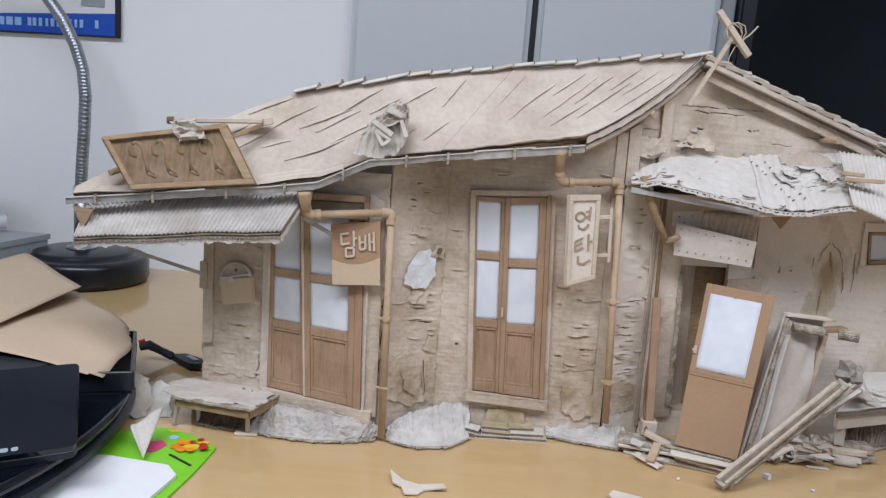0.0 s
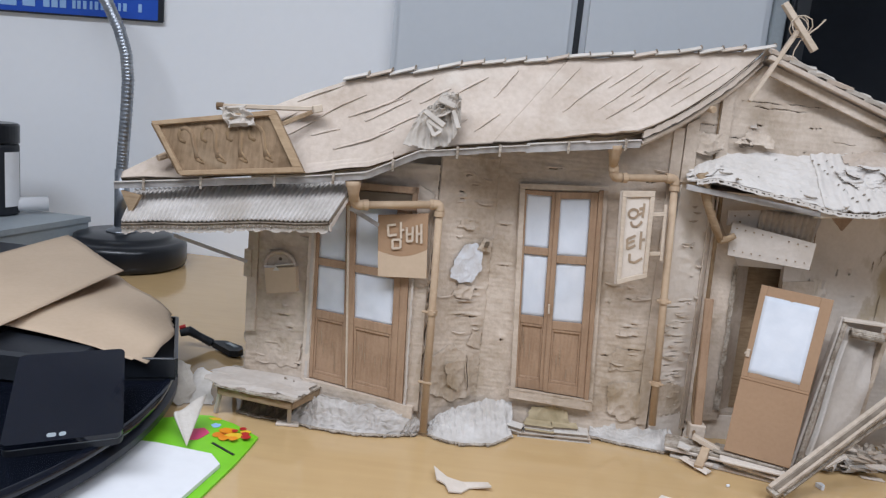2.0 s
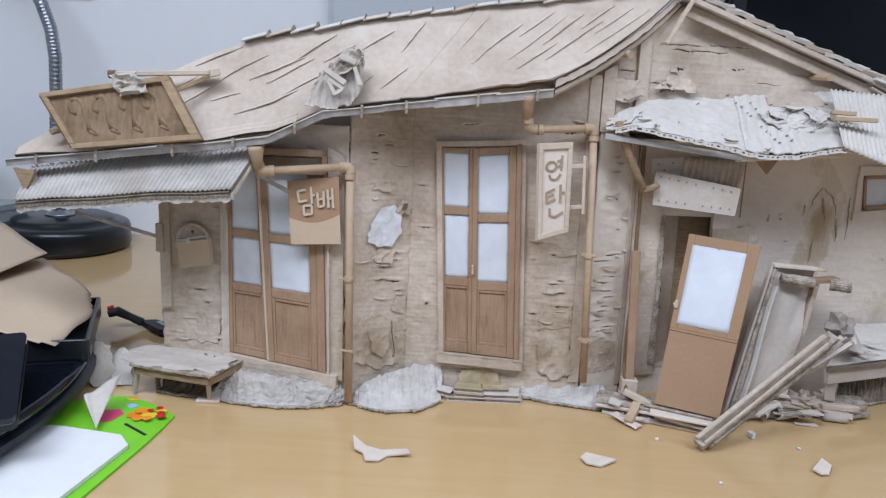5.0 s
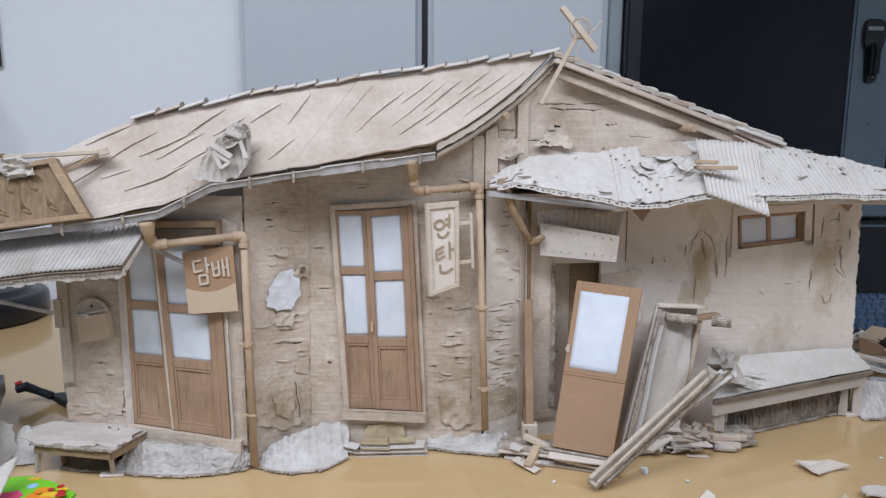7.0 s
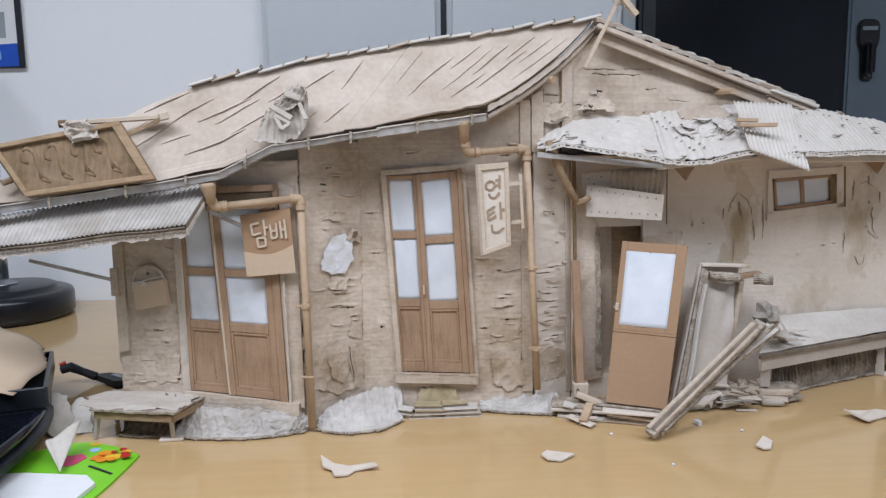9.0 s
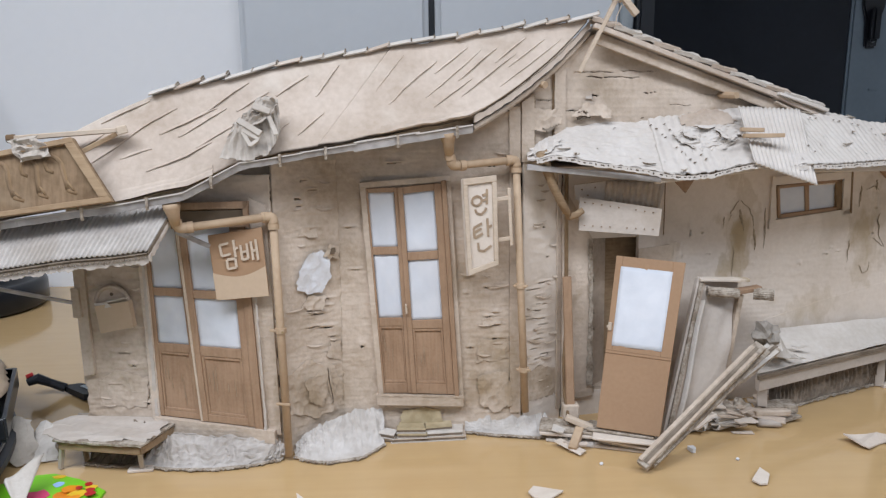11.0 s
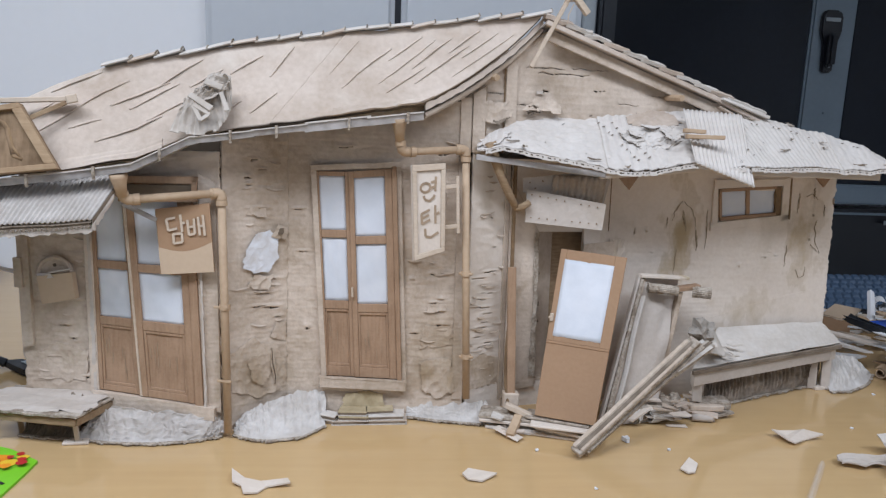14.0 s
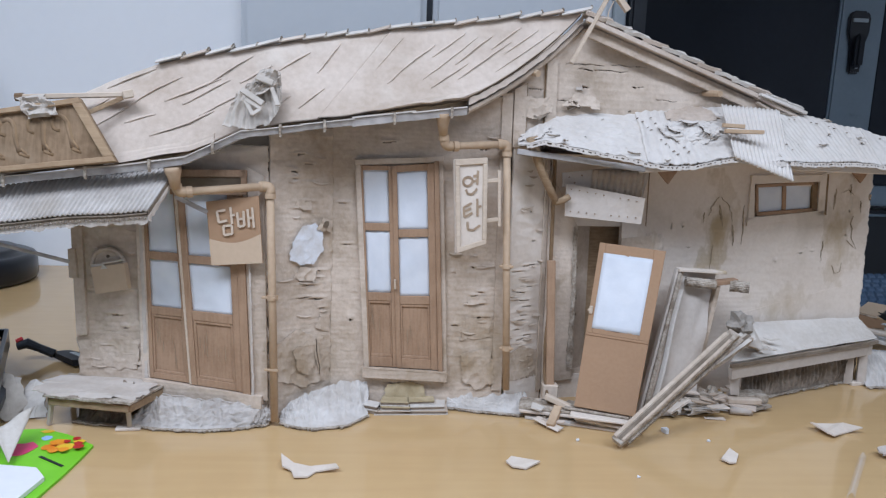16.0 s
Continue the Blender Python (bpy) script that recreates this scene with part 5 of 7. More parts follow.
# letter box on the wall
mb = new("letter_box")
mb.parent = house
mb["label"] = "small card letter box with a round back plate"
part("back_plate", prism([FL.at(0.0545 + 0.021 * math.cos(a), 0.187 + 0.021 * math.sin(a), 0.002) for a in [math.pi * k / 14 for k in range(15)]], FL.n * 0.003), WALL, mb)
part("hole", tube([FL.at(0.0545, 0.1975, 0.0045), FL.at(0.0545, 0.1975, 0.0054)], 0.0022, 10), DARKIN, mb)
part("rim", tube([FL.at(0.0545 + 0.0195 * math.cos(a), 0.187 + 0.0195 * math.sin(a), 0.005) for a in [math.pi * k / 14 for k in range(15)]], 0.0026, 8), WALL, mb)
part("pocket", prism([FL.at(0.037, 0.1845, 0.004), FL.at(0.0785, 0.191, 0.004), FL.at(0.0825, 0.160, 0.004), FL.at(0.0425, 0.152, 0.004)], FL.n * 0.009), BROWNPAPER, mb)
part("torn_paper", prism([FL.at(0.034, 0.187, 0.008), FL.at(0.052, 0.1895, 0.012), FL.at(0.058, 0.184, 0.013), FL.at(0.04, 0.181, 0.011)], FL.n * 0.001), PALE, mb)
part("lip", beam(FL.at(0.05, 0.189, 0.01), FL.at(0.077, 0.195, 0.012), 0.004, 0.002), PALE, mb)


# ---- torn white plaster, skirts ----
def pp(face, pts, d, name, label, material, rough=0.002, seed=0, nu=26, nv=18, curl=0.0):
    """A torn paper patch glued on a wall, between a lower and an upper edge of (u, z) rows."""
    lo, hi = pts

    def fn(a, b):
        u0 = [p[0] for p in lo]
        k = a * (len(lo) - 1)
        i = min(int(k), len(lo) - 2)
        l = Vector(lo[i]).lerp(Vector(lo[i + 1]), k - i)
        k = a * (len(hi) - 1)
        i = min(int(k), len(hi) - 2)
        h = Vector(hi[i]).lerp(Vector(hi[i + 1]), k - i)
        c = l.lerp(h, b)
        e = wob((c.x * 60, c.y * 60, seed), 1.5, 0.0015)
        return face.at(c.x + e, c.y + e, d + curl * (1 - b) ** 2 + crease((c.x * 60, c.y * 60, seed), 1.0, rough * 0.8) + wob((c.x * 250, c.y * 60, seed), 1.2, rough * 0.5))
    return part(name, sheet(fn, nu, nv, None, 0.0008), material, house, label)


def within(ring, x, y):
    """Whether a point lies inside a closed polygon."""
    odd = False
    for (x0, y0), (x1, y1) in zip(ring, ring[1:] + ring[:1]):
        if (y0 > y) != (y1 > y) and x < x0 + (x1 - x0) * (y - y0) / (y1 - y0):
            odd = not odd
    return odd


def ragged(face, ring, d, name, label, material, seed=0, rough=0.0012, fray=0.003, curl=0.0, cell=0.0011):
    """A torn layer of paper on a wall: the outline frays, and the lower edge may curl off."""
    u0, u1, z0, z1 = min(p[0] for p in ring) - fray, max(p[0] for p in ring) + fray, min(p[1] for p in ring) - fray, max(p[1] for p in ring) + fray

    def fn(a, b):
        u, z = u0 + (u1 - u0) * a, z0 + (z1 - z0) * b
        return face.at(u, z, d + curl * (1 - b) ** 3 + crease((u * 45, z * 45, seed), 1.0, rough) + wob((u * 160, z * 60, seed), 1.2, rough * 0.35))

    def keep(a, b):
        u, z = u0 + (u1 - u0) * a, z0 + (z1 - z0) * b
        return within(ring, u + wob((u * 90, z * 90, seed), 1.3, fray) + wob((u * 260, z * 260, seed + 4), 1.2, fray * 0.5), z + wob((u * 90, z * 90, seed + 9), 1.3, fray))
    return part(name, sheet(fn, max(6, int((u1 - u0) / cell)), max(6, int((z1 - z0) / cell)), keep, 0.0009), material, house, label)


ragged(FM, [(0.0235, 0.199), (0.028, 0.2215), (0.0405, 0.2395), (0.058, 0.2435), (0.068, 0.2345), (0.0675, 0.209), (0.056, 0.1915), (0.039, 0.1925)], 0.0042, "plaster_patch", "leaf-shaped patch of torn white paper", TORNWHITE, 1, 0.0012, 0.0022, 0.0, 0.0009)
ragged(FM, [(0.060, 0.236), (0.079, 0.231), (0.0805, 0.247), (0.066, 0.249)], 0.0035, "torn_flap", "torn grey flap above the white patch", WALL, 2, 0.0035, 0.003)
# dark patch laid on as the shade inside the tear
ragged(FM, [(0.067, 0.238), (0.074, 0.236), (0.076, 0.244), (0.069, 0.2445)], 0.0068, "torn_hole", "dark tear", DARKIN, 3, 0.0008, 0.002)
ragged(FM, [(0.030, 0.176), (0.056, 0.171), (0.064, 0.187), (0.040, 0.190)], 0.0024, "torn_flap", "", WALL, 22, 0.003, 0.003, 0.002)
ragged(FM, [(0.008, 0.095), (0.036, 0.112), (0.068, 0.1), (0.0805, 0.075), (0.078, 0.045), (0.045, 0.036), (0.012, 0.05)], 0.0020, "peeling_layer", "peeling card layer", WALL, 5, 0.0022, 0.0035)
ragged(FM, [(0.030, 0.085), (0.058, 0.098), (0.064, 0.075), (0.050, 0.052), (0.034, 0.06)], 0.0034, "peeling_layer", "peeling card layer", WALL, 6, 0.0022, 0.003, 0.0015)
ragged(FM, [(0.060, 0.112), (0.08, 0.105), (0.0805, 0.13), (0.066, 0.128)], 0.002, "peeling_layer", "", WALL, 7, 0.0015, 0.003)
ragged(GB, [(0.0684, 0.3976), (0.0851, 0.4137), (0.1083, 0.4154), (0.1225, 0.4067), (0.1188, 0.395), (0.0969, 0.3985)], 0.003, "torn_flap", "folded torn flap at the foot of the gable", WALL, 61, 0.003, 0.003, 0.011)
ragged(GB, [(0.069, 0.397), (0.078, 0.405), (0.084, 0.402), (0.082, 0.396)], 0.0052, "torn_hole", "", UNDER, 62, 0.002, 0.002)
ragged(GB, [(0.0885, 0.419), (0.098, 0.4185), (0.097, 0.4225), (0.089, 0.422)], 0.002, "torn_flap", "", PALEBOARD, 63, 0.0015, 0.0015)
ragged(GB, [(0.0182, 0.4059), (0.0545, 0.4076), (0.0585, 0.3903), (0.0395, 0.3808), (0.0205, 0.3829)], 0.0032, "torn_flap", "torn layers at the porch roof corner", WALL, 64, 0.0028, 0.004, 0.004)
ragged(GB, [(0.030, 0.383), (0.046, 0.387), (0.055, 0.3905), (0.040, 0.379)], 0.008, "torn_hole", "", UNDER, 65, 0.002, 0.002)
ragged(FR, [(0.0335, 0.05), (0.0425, 0.05), (0.0415, 0.15), (0.0405, 0.243), (0.0345, 0.243), (0.0365, 0.15)], 0.0085, "torn_strip", "torn corrugated edge of the door jamb", EDGE, 71, 0.0014, 0.0016, 0.0, 0.0007)
for u, z, h in ((0.047, 0.20, 0.010), (0.048, 0.185, 0.004), (0.0475, 0.162, 0.003), (0.0475, 0.156, 0.002), (0.0485, 0.142, 0.006), (0.049, 0.12, 0.003)):
    part("nail_hole", prism([FR.at(u, z, -0.009), FR.at(u + 0.0022, z, -0.0105), FR.at(u + 0.0018, z + h, -0.0105), FR.at(u + 0.0004, z + h, -0.009)], FR.n * 0.003), DARKIN, house)
ragged(FR, [(0.008, 0.06), (0.016, 0.06), (0.018, 0.19), (0.010, 0.21)], 0.0062, "torn_strip", "", WALL, 72, 0.0012, 0.003)
# the long vertical tear with its lips curled outward
for sd, side in ((1, 1), (2, -1)):
    part("curled_tear", sheet(lambda a, b, side=side, sd=sd: FM.at(0.0615 + 0.012 * (0.5 - b) * (0.6 + 0.4 * math.sin(5 * b)) + side * 0.0030 * a * math.sin(math.pi * (0.08 + 0.84 * b)), 0.051 + 0.047 * b, 0.0036 + 0.0034 * a * math.sin(math.pi * b) + wob((a, b * 4, sd), 2, 0.001)), 5, 16, None, 0.0009), WALL, house, "curled lip of the tear", smooth=True)
# dark sheet between the lips, coloured as shade in the tear
part("tear_gap", sheet(lambda a, b: FM.at(0.0615 + 0.012 * (0.5 - b) * (0.6 + 0.4 * math.sin(5 * b)) + 0.003 * (a - 0.5) * math.sin(math.pi * b), 0.051 + 0.047 * b, 0.0052), 2, 16, None, 0.0008), DARKIN, house)
ragged(FD, [(0.1668, 0.0763), (0.186, 0.0815), (0.2045, 0.0835), (0.2115, 0.06), (0.2105, 0.040), (0.1886, 0.030), (0.171, 0.0424)], 0.0022, "peeling_layer", "peeling card layer with a curled lower edge", WALL, 12, 0.0016, 0.003, 0.003)
ragged(FD, [(0.165, 0.095), (0.205, 0.10), (0.208, 0.128), (0.172, 0.125)], 0.0014, "peeling_layer", "", WALL, 13, 0.0011, 0.0035)
ragged(FD, [(0.172, 0.142), (0.2, 0.146), (0.198, 0.152), (0.176, 0.150)], 0.0016, "torn_flap", "", WALL, 24, 0.0015, 0.003, 0.004)
ragged(FM, [(0.03, 0.262), (0.056, 0.260), (0.052, 0.272), (0.034, 0.273)], 0.001, "torn_flap", "", WALL, 23, 0.0016, 0.003, 0.003)
ragged(FL, [(0.03, 0.06), (0.088, 0.058), (0.092, 0.095), (0.05, 0.105), (0.03, 0.09)], 0.0016, "peeling_layer", "", WALL, 41, 0.0012, 0.0035)
ragged(FL, [(0.0992, 0.05), (0.1035, 0.05), (0.0965, 0.30), (0.0930, 0.30)], 0.0076, "torn_strip", "torn pale strip along the door jamb", PALEBOARD, 51, 0.001, 0.0014, 0.0, 0.0008)
ragged(FL, [(0.2335, 0.03), (0.236, 0.03), (0.2285, 0.27), (0.2262, 0.27)], 0.0096, "torn_strip", "torn pale strip along the door jamb", PALEBOARD, 52, 0.0008, 0.001, 0.0, 0.0006)
ragged(FD, [(0.038, 0.0595), (0.150, 0.0535), (0.150, 0.056), (0.038, 0.062)], 0.0126, "torn_strip", "torn pale strip along the sill", WALL, 54, 0.0008, 0.001, 0.0, 0.0008)
ragged(FD, [(0.044, 0.042), (0.148, 0.036), (0.148, 0.046), (0.044, 0.051)], 0.0040, "torn_strip", "torn grey strip below the sill", WALL, 55, 0.0012, 0.002)
ragged(FD, [(0.066, 0.012), (0.128, 0.012), (0.118, 0.036), (0.098, 0.041), (0.076, 0.037)], 0.0048, "stained_patch", "ochre-stained paper above the steps", MOSS, 56, 0.0012, 0.004)
rng = random.Random(64)
for face, lo, hi, z0, z1, n in ((FL, 0.03, 0.095, 0.06, 0.28, 10), (FM, 0.012, 0.076, 0.12, 0.33, 8), (FD, 0.15, 0.20, 0.10, 0.36, 8), (FC, 0.008, 0.058, 0.05, 0.32, 24)):
    for k in range(n):
        u, z, w, q, c = rng.uniform(lo, hi), rng.uniform(z0, z1), rng.uniform(0.008, 0.024), rng.uniform(0.0012, 0.0032), rng.uniform(0.0006, 0.0016)
        part("torn_flap", sheet(lambda a, b, u=u, z=z, w=w, q=q, c=c, k=k, face=face: face.at(u + (a - 0.5) * w, z - q * b * math.sin(math.pi * (0.04 + 0.92 * a)) + 0.12 * (a - 0.5) * w * math.sin(k), 0.0016 + c * b * math.sin(math.pi * (0.1 + 0.8 * a))), 8, 3, None, 0.0005), WALL, house)
pp(FR, ([(0.145, 0.16), (0.158, 0.15), (0.172, 0.17)], [(0.145, 0.235), (0.16, 0.235), (0.172, 0.232)]), 0.001, "peeling_layer", "", WALL_PALE, 0.0025, 27, 10, 20)
pp(FR, ([(0.29, 0.0), (0.40, 0.0), (0.502, 0.0)], [(0.29, 0.118), (0.40, 0.145), (0.502, 0.166)]), 0.0008, "lower_panel", "lower pale card layer with a torn seam", WALL_PALE, 0.0005, 30, 50, 30)
# fine dark tears round the water stains
for k, (line, w) in enumerate((([(0.2523, 0.287), (0.2472, 0.2807), (0.2415, 0.2705), (0.2392, 0.2593)], 0.0009),
                   ([(0.2558, 0.2862), (0.2675, 0.2764), (0.2741, 0.2643), (0.2763, 0.2522)], 0.001),
                   ([(0.2544, 0.275), (0.2575, 0.2606), (0.2615, 0.2461)], 0.0024),
                   ([(0.2765, 0.2482), (0.2787, 0.2361), (0.2793, 0.2182)], 0.0018),
                   ([(0.2931, 0.2761), (0.2932, 0.2519), (0.2935, 0.2195)], 0.001),
                   ([(0.2475, 0.2207), (0.2465, 0.1965), (0.246, 0.1843)], 0.0007),
                   ([(0.2312, 0.2651), (0.2307, 0.2515)], 0.0009),
                   ([(0.443, 0.3026), (0.442, 0.2862), (0.44, 0.2722)], 0.0016),
                   ([(0.4508, 0.2959), (0.4637, 0.3016), (0.4736, 0.2932)], 0.0012),
                   ([(0.4679, 0.3106), (0.4679, 0.2941)], 0.0012),
                   ([(0.4863, 0.2856), (0.4873, 0.269)], 0.0012),
                   ([(0.4762, 0.2633), (0.4721, 0.2526), (0.4763, 0.2442), (0.4751, 0.2317), (0.4856, 0.2146)], 0.001),
                   ([(0.4678, 0.2277), (0.4837, 0.2147)], 0.0009),
                   ([(0.4283, 0.2261), (0.4265, 0.2078), (0.4262, 0.1953)], 0.0008),
                   ([(0.4462, 0.1905), (0.4516, 0.1778), (0.4608, 0.1817), (0.462, 0.1943)], 0.0008))):
    pts = [V(*q) for q in line]
    part("stain_line", sheet(lambda a, b, pts=pts, w=w, k=k: (lambda c: FR.at(c.x + (b - 0.5) * 1.3 * w * (0.25 + math.sin(math.pi * min(1, a + 0.1))) * (1 + wob((a * 7, k, b), 1.5, 0.7)) + wob((a * 5, k, 2), 1.3, 0.0016), c.y + wob((a * 5, k, 7), 1.2, 0.001), 0.0012))(along(pts, a)), 22, 2, None, 0.0004), CRACK, house)
part("window_gap", prism([FR.at(0.4222, 0.3232, 0.002), FR.at(0.4252, 0.3232, 0.002), FR.at(0.4264, 0.2642, 0.002), FR.at(0.4232, 0.2652, 0.002)], FR.n * 0.0026), CARVED, house, "dark gap beside the window trim")
ragged(FC, [(0.004, 0.04), (0.06, 0.042), (0.062, 0.075), (0.03, 0.085), (0.004, 0.078)], 0.001, "peeling_layer", "", WALL, 31, 0.0012, 0.0035)


# ---- white paper skirts where the house meets the desk ----
def skirt(lo, hi, label, material=PLASTER, amp=0.0045, seed=0, nu=70, bulge=0.003, pleat=0.0, ribs=75):
    def fn(a, b):
        l, h = along(lo, a), along(hi, a)
        h = h + Vector((0, 0, wob((a * 14, seed, 2), 1.3, 0.004) + wob((a * 50, seed, 5), 1.3, 0.0012)))
        k = b ** 0.6
        p = Vector((l[0] + (h[0] - l[0]) * k, l[1] + (h[1] - l[1]) * k, 0.0016 + (h[2] - 0.0016) * b))
        out = math.sin(math.pi * min(1, b * 1.1)) * bulge
        p += Vector((wob((a * 6, b * 2, seed), 1.5, amp * 0.8), -out - crease((a * 6, b * 1.6, seed), 1.1, amp * 0.75) - crease((a * 19, b * 4, seed), 1, amp * 0.42) + pleat * math.sin(a * ribs + 5 * b + 3 * math.sin(a * 21)) * (1 - abs(2 * b - 1)), wob((a * 13, b * 5, seed + 5), 1.7, amp * 0.8) * min(1, b * 3)))
        p.z = max(p.z, 0.0012)
        return p
    body = part("paper_skirt", sheet(fn, nu * 2, 24, None, 0.001), material)
    # torn corrugated lip along the bottom
    part("torn_edge", sheet(lambda a, b: Vector((*(along(lo, a) * 1.0).to_2d(), 0.0008)) + Vector((0, -0.005 * b - wob((a * 30, seed, 0), 1.5, 0.003) * b, 0.0012 + wob((a * nu, seed, 3), 0.9, 0.0022) * b)), nu * 2, 2, None, 0.0014), EDGE, body)
    return tagged(body, label, "paper skirt", "paper skirts round the house")


# greyer than the white skirts: the awning's shade is put into the colour
skirt([(-0.247, 0.684), (-0.2, 0.674), (-0.156, 0.6716), (-0.11, 0.678), (-0.079, 0.692)], [(-0.228, 0.702, 0.026), (-0.205, 0.698, 0.037), (-0.15, 0.694, 0.031), (-0.09, 0.698, 0.024), (-0.077, 0.699, 0.016)],
      "wrinkled plaster paper below the shop door, greyed for the awning shade", AWN, seed=1, pleat=0.0018, amp=0.0042)
skirt([(-0.31, 0.6955), (-0.28, 0.688), (-0.245, 0.685)], [(-0.305, 0.722, 0.03), (-0.27, 0.72, 0.04), (-0.235, 0.71, 0.045)], "dirty grey paper heaped below the low table", UNDER, seed=2, nu=30, amp=0.006)
skirt([(-0.068, 0.695), (-0.045, 0.682), (-0.0227, 0.6785), (0.014, 0.688), (0.040, 0.7205)], [(-0.067, 0.709, 0.012), (-0.05, 0.719, 0.023), (-0.03, 0.731, 0.030), (0.0, 0.749, 0.035), (0.036, 0.753, 0.036)],
      "smooth white plaster paper bulging round the wall foot", seed=3, amp=0.003, bulge=0.0, pleat=0.0008)
skirt([(0.14, 0.747), (0.18, 0.735), (0.229, 0.7251), (0.246, 0.73)], [(0.139, 0.752, 0.020), (0.18, 0.750, 0.019), (0.228, 0.748, 0.021), (0.244, 0.752, 0.022)], "white plaster paper below the downpipe", seed=4, amp=0.0014, bulge=0.001)
skirt([(0.545, 0.772), (0.58, 0.791), (0.65, 0.822), (0.718, 0.85), (0.762, 0.866)], [(0.545, 0.778, 0.056), (0.585, 0.798, 0.060), (0.652, 0.829, 0.060), (0.72, 0.855, 0.060), (0.764, 0.868, 0.058)], "dark ribbed paper below the long bench", RIBBED, seed=5, pleat=0.0026, nu=120, ribs=210)
skirt([(0.768, 0.838), (0.80, 0.840), (0.845, 0.868), (0.885, 0.912)], [(0.775, 0.878, 0.040), (0.80, 0.886, 0.044), (0.842, 0.905, 0.034), (0.875, 0.928, 0.012)], "white paper mound at the house corner", seed=6, bulge=0.006, nu=40, amp=0.0026)


def flake(cx, cy, r, seed, turn=0.0, up=0.0, stretch=1.0, tilt=0.0, material=WALL_PALE, thick=0.0022, n=9, curl=0.003):
    """A torn scrap of card: an uneven polygon, a little curled."""
    rng = random.Random(seed)
    ring = []
    for k in range(n):
        a = 2 * math.pi * k / n
        q = r * rng.uniform(0.55, 1.15)
        x, y = q * math.cos(a) * stretch, q * math.sin(a)
        ring.append((cx + x * math.cos(turn) - y * math.sin(turn), cy + x * math.sin(turn) + y * math.cos(turn), up + thick + curl * abs(x * math.cos(2) / r) + tilt * (x / r + 1) * r))
    return prism(ring, (0, 0, -thick)), material


def scrap(label, *a, **k):
    bm, m = flake(*a, **k)
    return tagged(part("card_scrap", bm, m), label, "card scrap", "card scraps on the desk")


def cut_scrap(label, cx, cy, size, shape, curl=0.003, material=WALL_PALE, thick=0.0018):
    """A torn card scrap of a given outline, its tips lifted off the desk."""
    rings = []
    for x, y in shape:
        rings.append((cx + x * size, cy + y * size, 0.0006 + thick + curl * (x * x + 0.4 * y * y)))
    return tagged(part("card_scrap", prism(rings, (0, 0, -thick)), material), label, "card scrap", "card scraps on the desk")


cut_scrap("torn pale card scrap with ragged arms lying on the desk", -0.018, 0.579, 0.033, [(-1.0, 0.68), (-0.52, 0.28), (0.0, 0.14), (0.85, 0.12), (0.97, -0.2), (0.25, -0.22), (0.02, -0.58), (-0.4, -0.66), (-0.55, -0.2), (-0.85, -0.05)], 0.005)
cut_scrap("flat angular pale card scrap on the desk", 0.214, 0.594, 0.020, [(-0.95, -0.05), (-0.55, 0.65), (0.05, 0.5), (0.95, -0.05), (0.05, -0.7), (-0.7, -0.55)], 0.003)
cut_scrap("small kite-shaped torn card scrap on the desk", 0.455, 0.609, 0.017, [(-0.7, -0.35), (0.5, 1.1), (0.75, 0.25), (0.15, -0.75), (-0.4, -0.9)], 0.004)
cut_scrap("boat-shaped pale card scrap with lifted tips on the desk", 0.629, 0.683, 0.031, [(-1.03, 0.26), (-0.32, 0.5), (0.55, 0.6), (0.95, -0.12), (0.26, -0.12), (-0.5, -0.62), (-0.7, -0.44)], 0.008)
scrap("tiny white paper crumb on the desk", 0.406, 0.679, 0.0055, 14, 0.3, thick=0.005, material=PAPER)
for k, (x, y) in enumerate(((0.29, 0.655), (0.45, 0.655), (0.83, 0.83), (0.86, 0.80), (0.72, 0.715), (0.335, 0.565))):
    scrap("tiny paper crumb on the desk", x, y, 0.0028, 40 + k, k, material=PAPER, thick=0.0014, n=6)


# ---- layered card steps below the second door ----
def card_stack(name, label, base, n, w, d, h, seed, turn=0.0, jitter=0.004):
    rng = random.Random(seed)
    st = thing(name, label, "card stack")
    z = 0.0
    for k in range(n):
        x, y = base[0] + rng.uniform(-jitter, jitter), base[1] + rng.uniform(-jitter, jitter)
        a = turn + rng.uniform(-0.12, 0.12)
        m = Matrix.Translation((x, y, z)) @ Matrix.Rotation(a, 4, "Z")
        bm = box(-w / 2 * rng.uniform(0.8, 1.1), w / 2 * rng.uniform(0.8, 1.1), -d / 2, d / 2 * rng.uniform(0.8, 1.1), 0.0002, h - 0.0004, 0.0008)
        bm.transform(m)
        part("card_layer", bm, EDGE if k % 2 else rng.choice((WALL_PALE, PALE)), st)
        z += h
    return st


def step_slab(label, corners, z0, z1, top, seed):
    """A doorstep of two card faces over a dark corrugated core."""
    rs = random.Random(seed)
    st = thing("card_step", label, "card step", group="card steps below the door")
    c = [(x + rs.uniform(-0.0015, 0.0015), y + rs.uniform(-0.0015, 0.0015)) for x, y in corners]
    mid = Vector((sum(p[0] for p in c) / 4, sum(p[1] for p in c) / 4))
    inner = [tuple(mid + (Vector(p) - mid) * 0.955) for p in c]
    h = z1 - z0
    part("lower_face", prism([(x, y, z0) for x, y in c], (0, 0, h * 0.24)), PALE, st)
    part("core", prism([(x, y, z0 + h * 0.24) for x, y in inner], (0, 0, h * 0.52)), UNDER, st, "dark corrugated core")
    part("upper_face", soften(prism([(x, y, z0 + h * 0.76) for x, y in c], (0, 0, h * 0.24)), 0.0003), top, st)


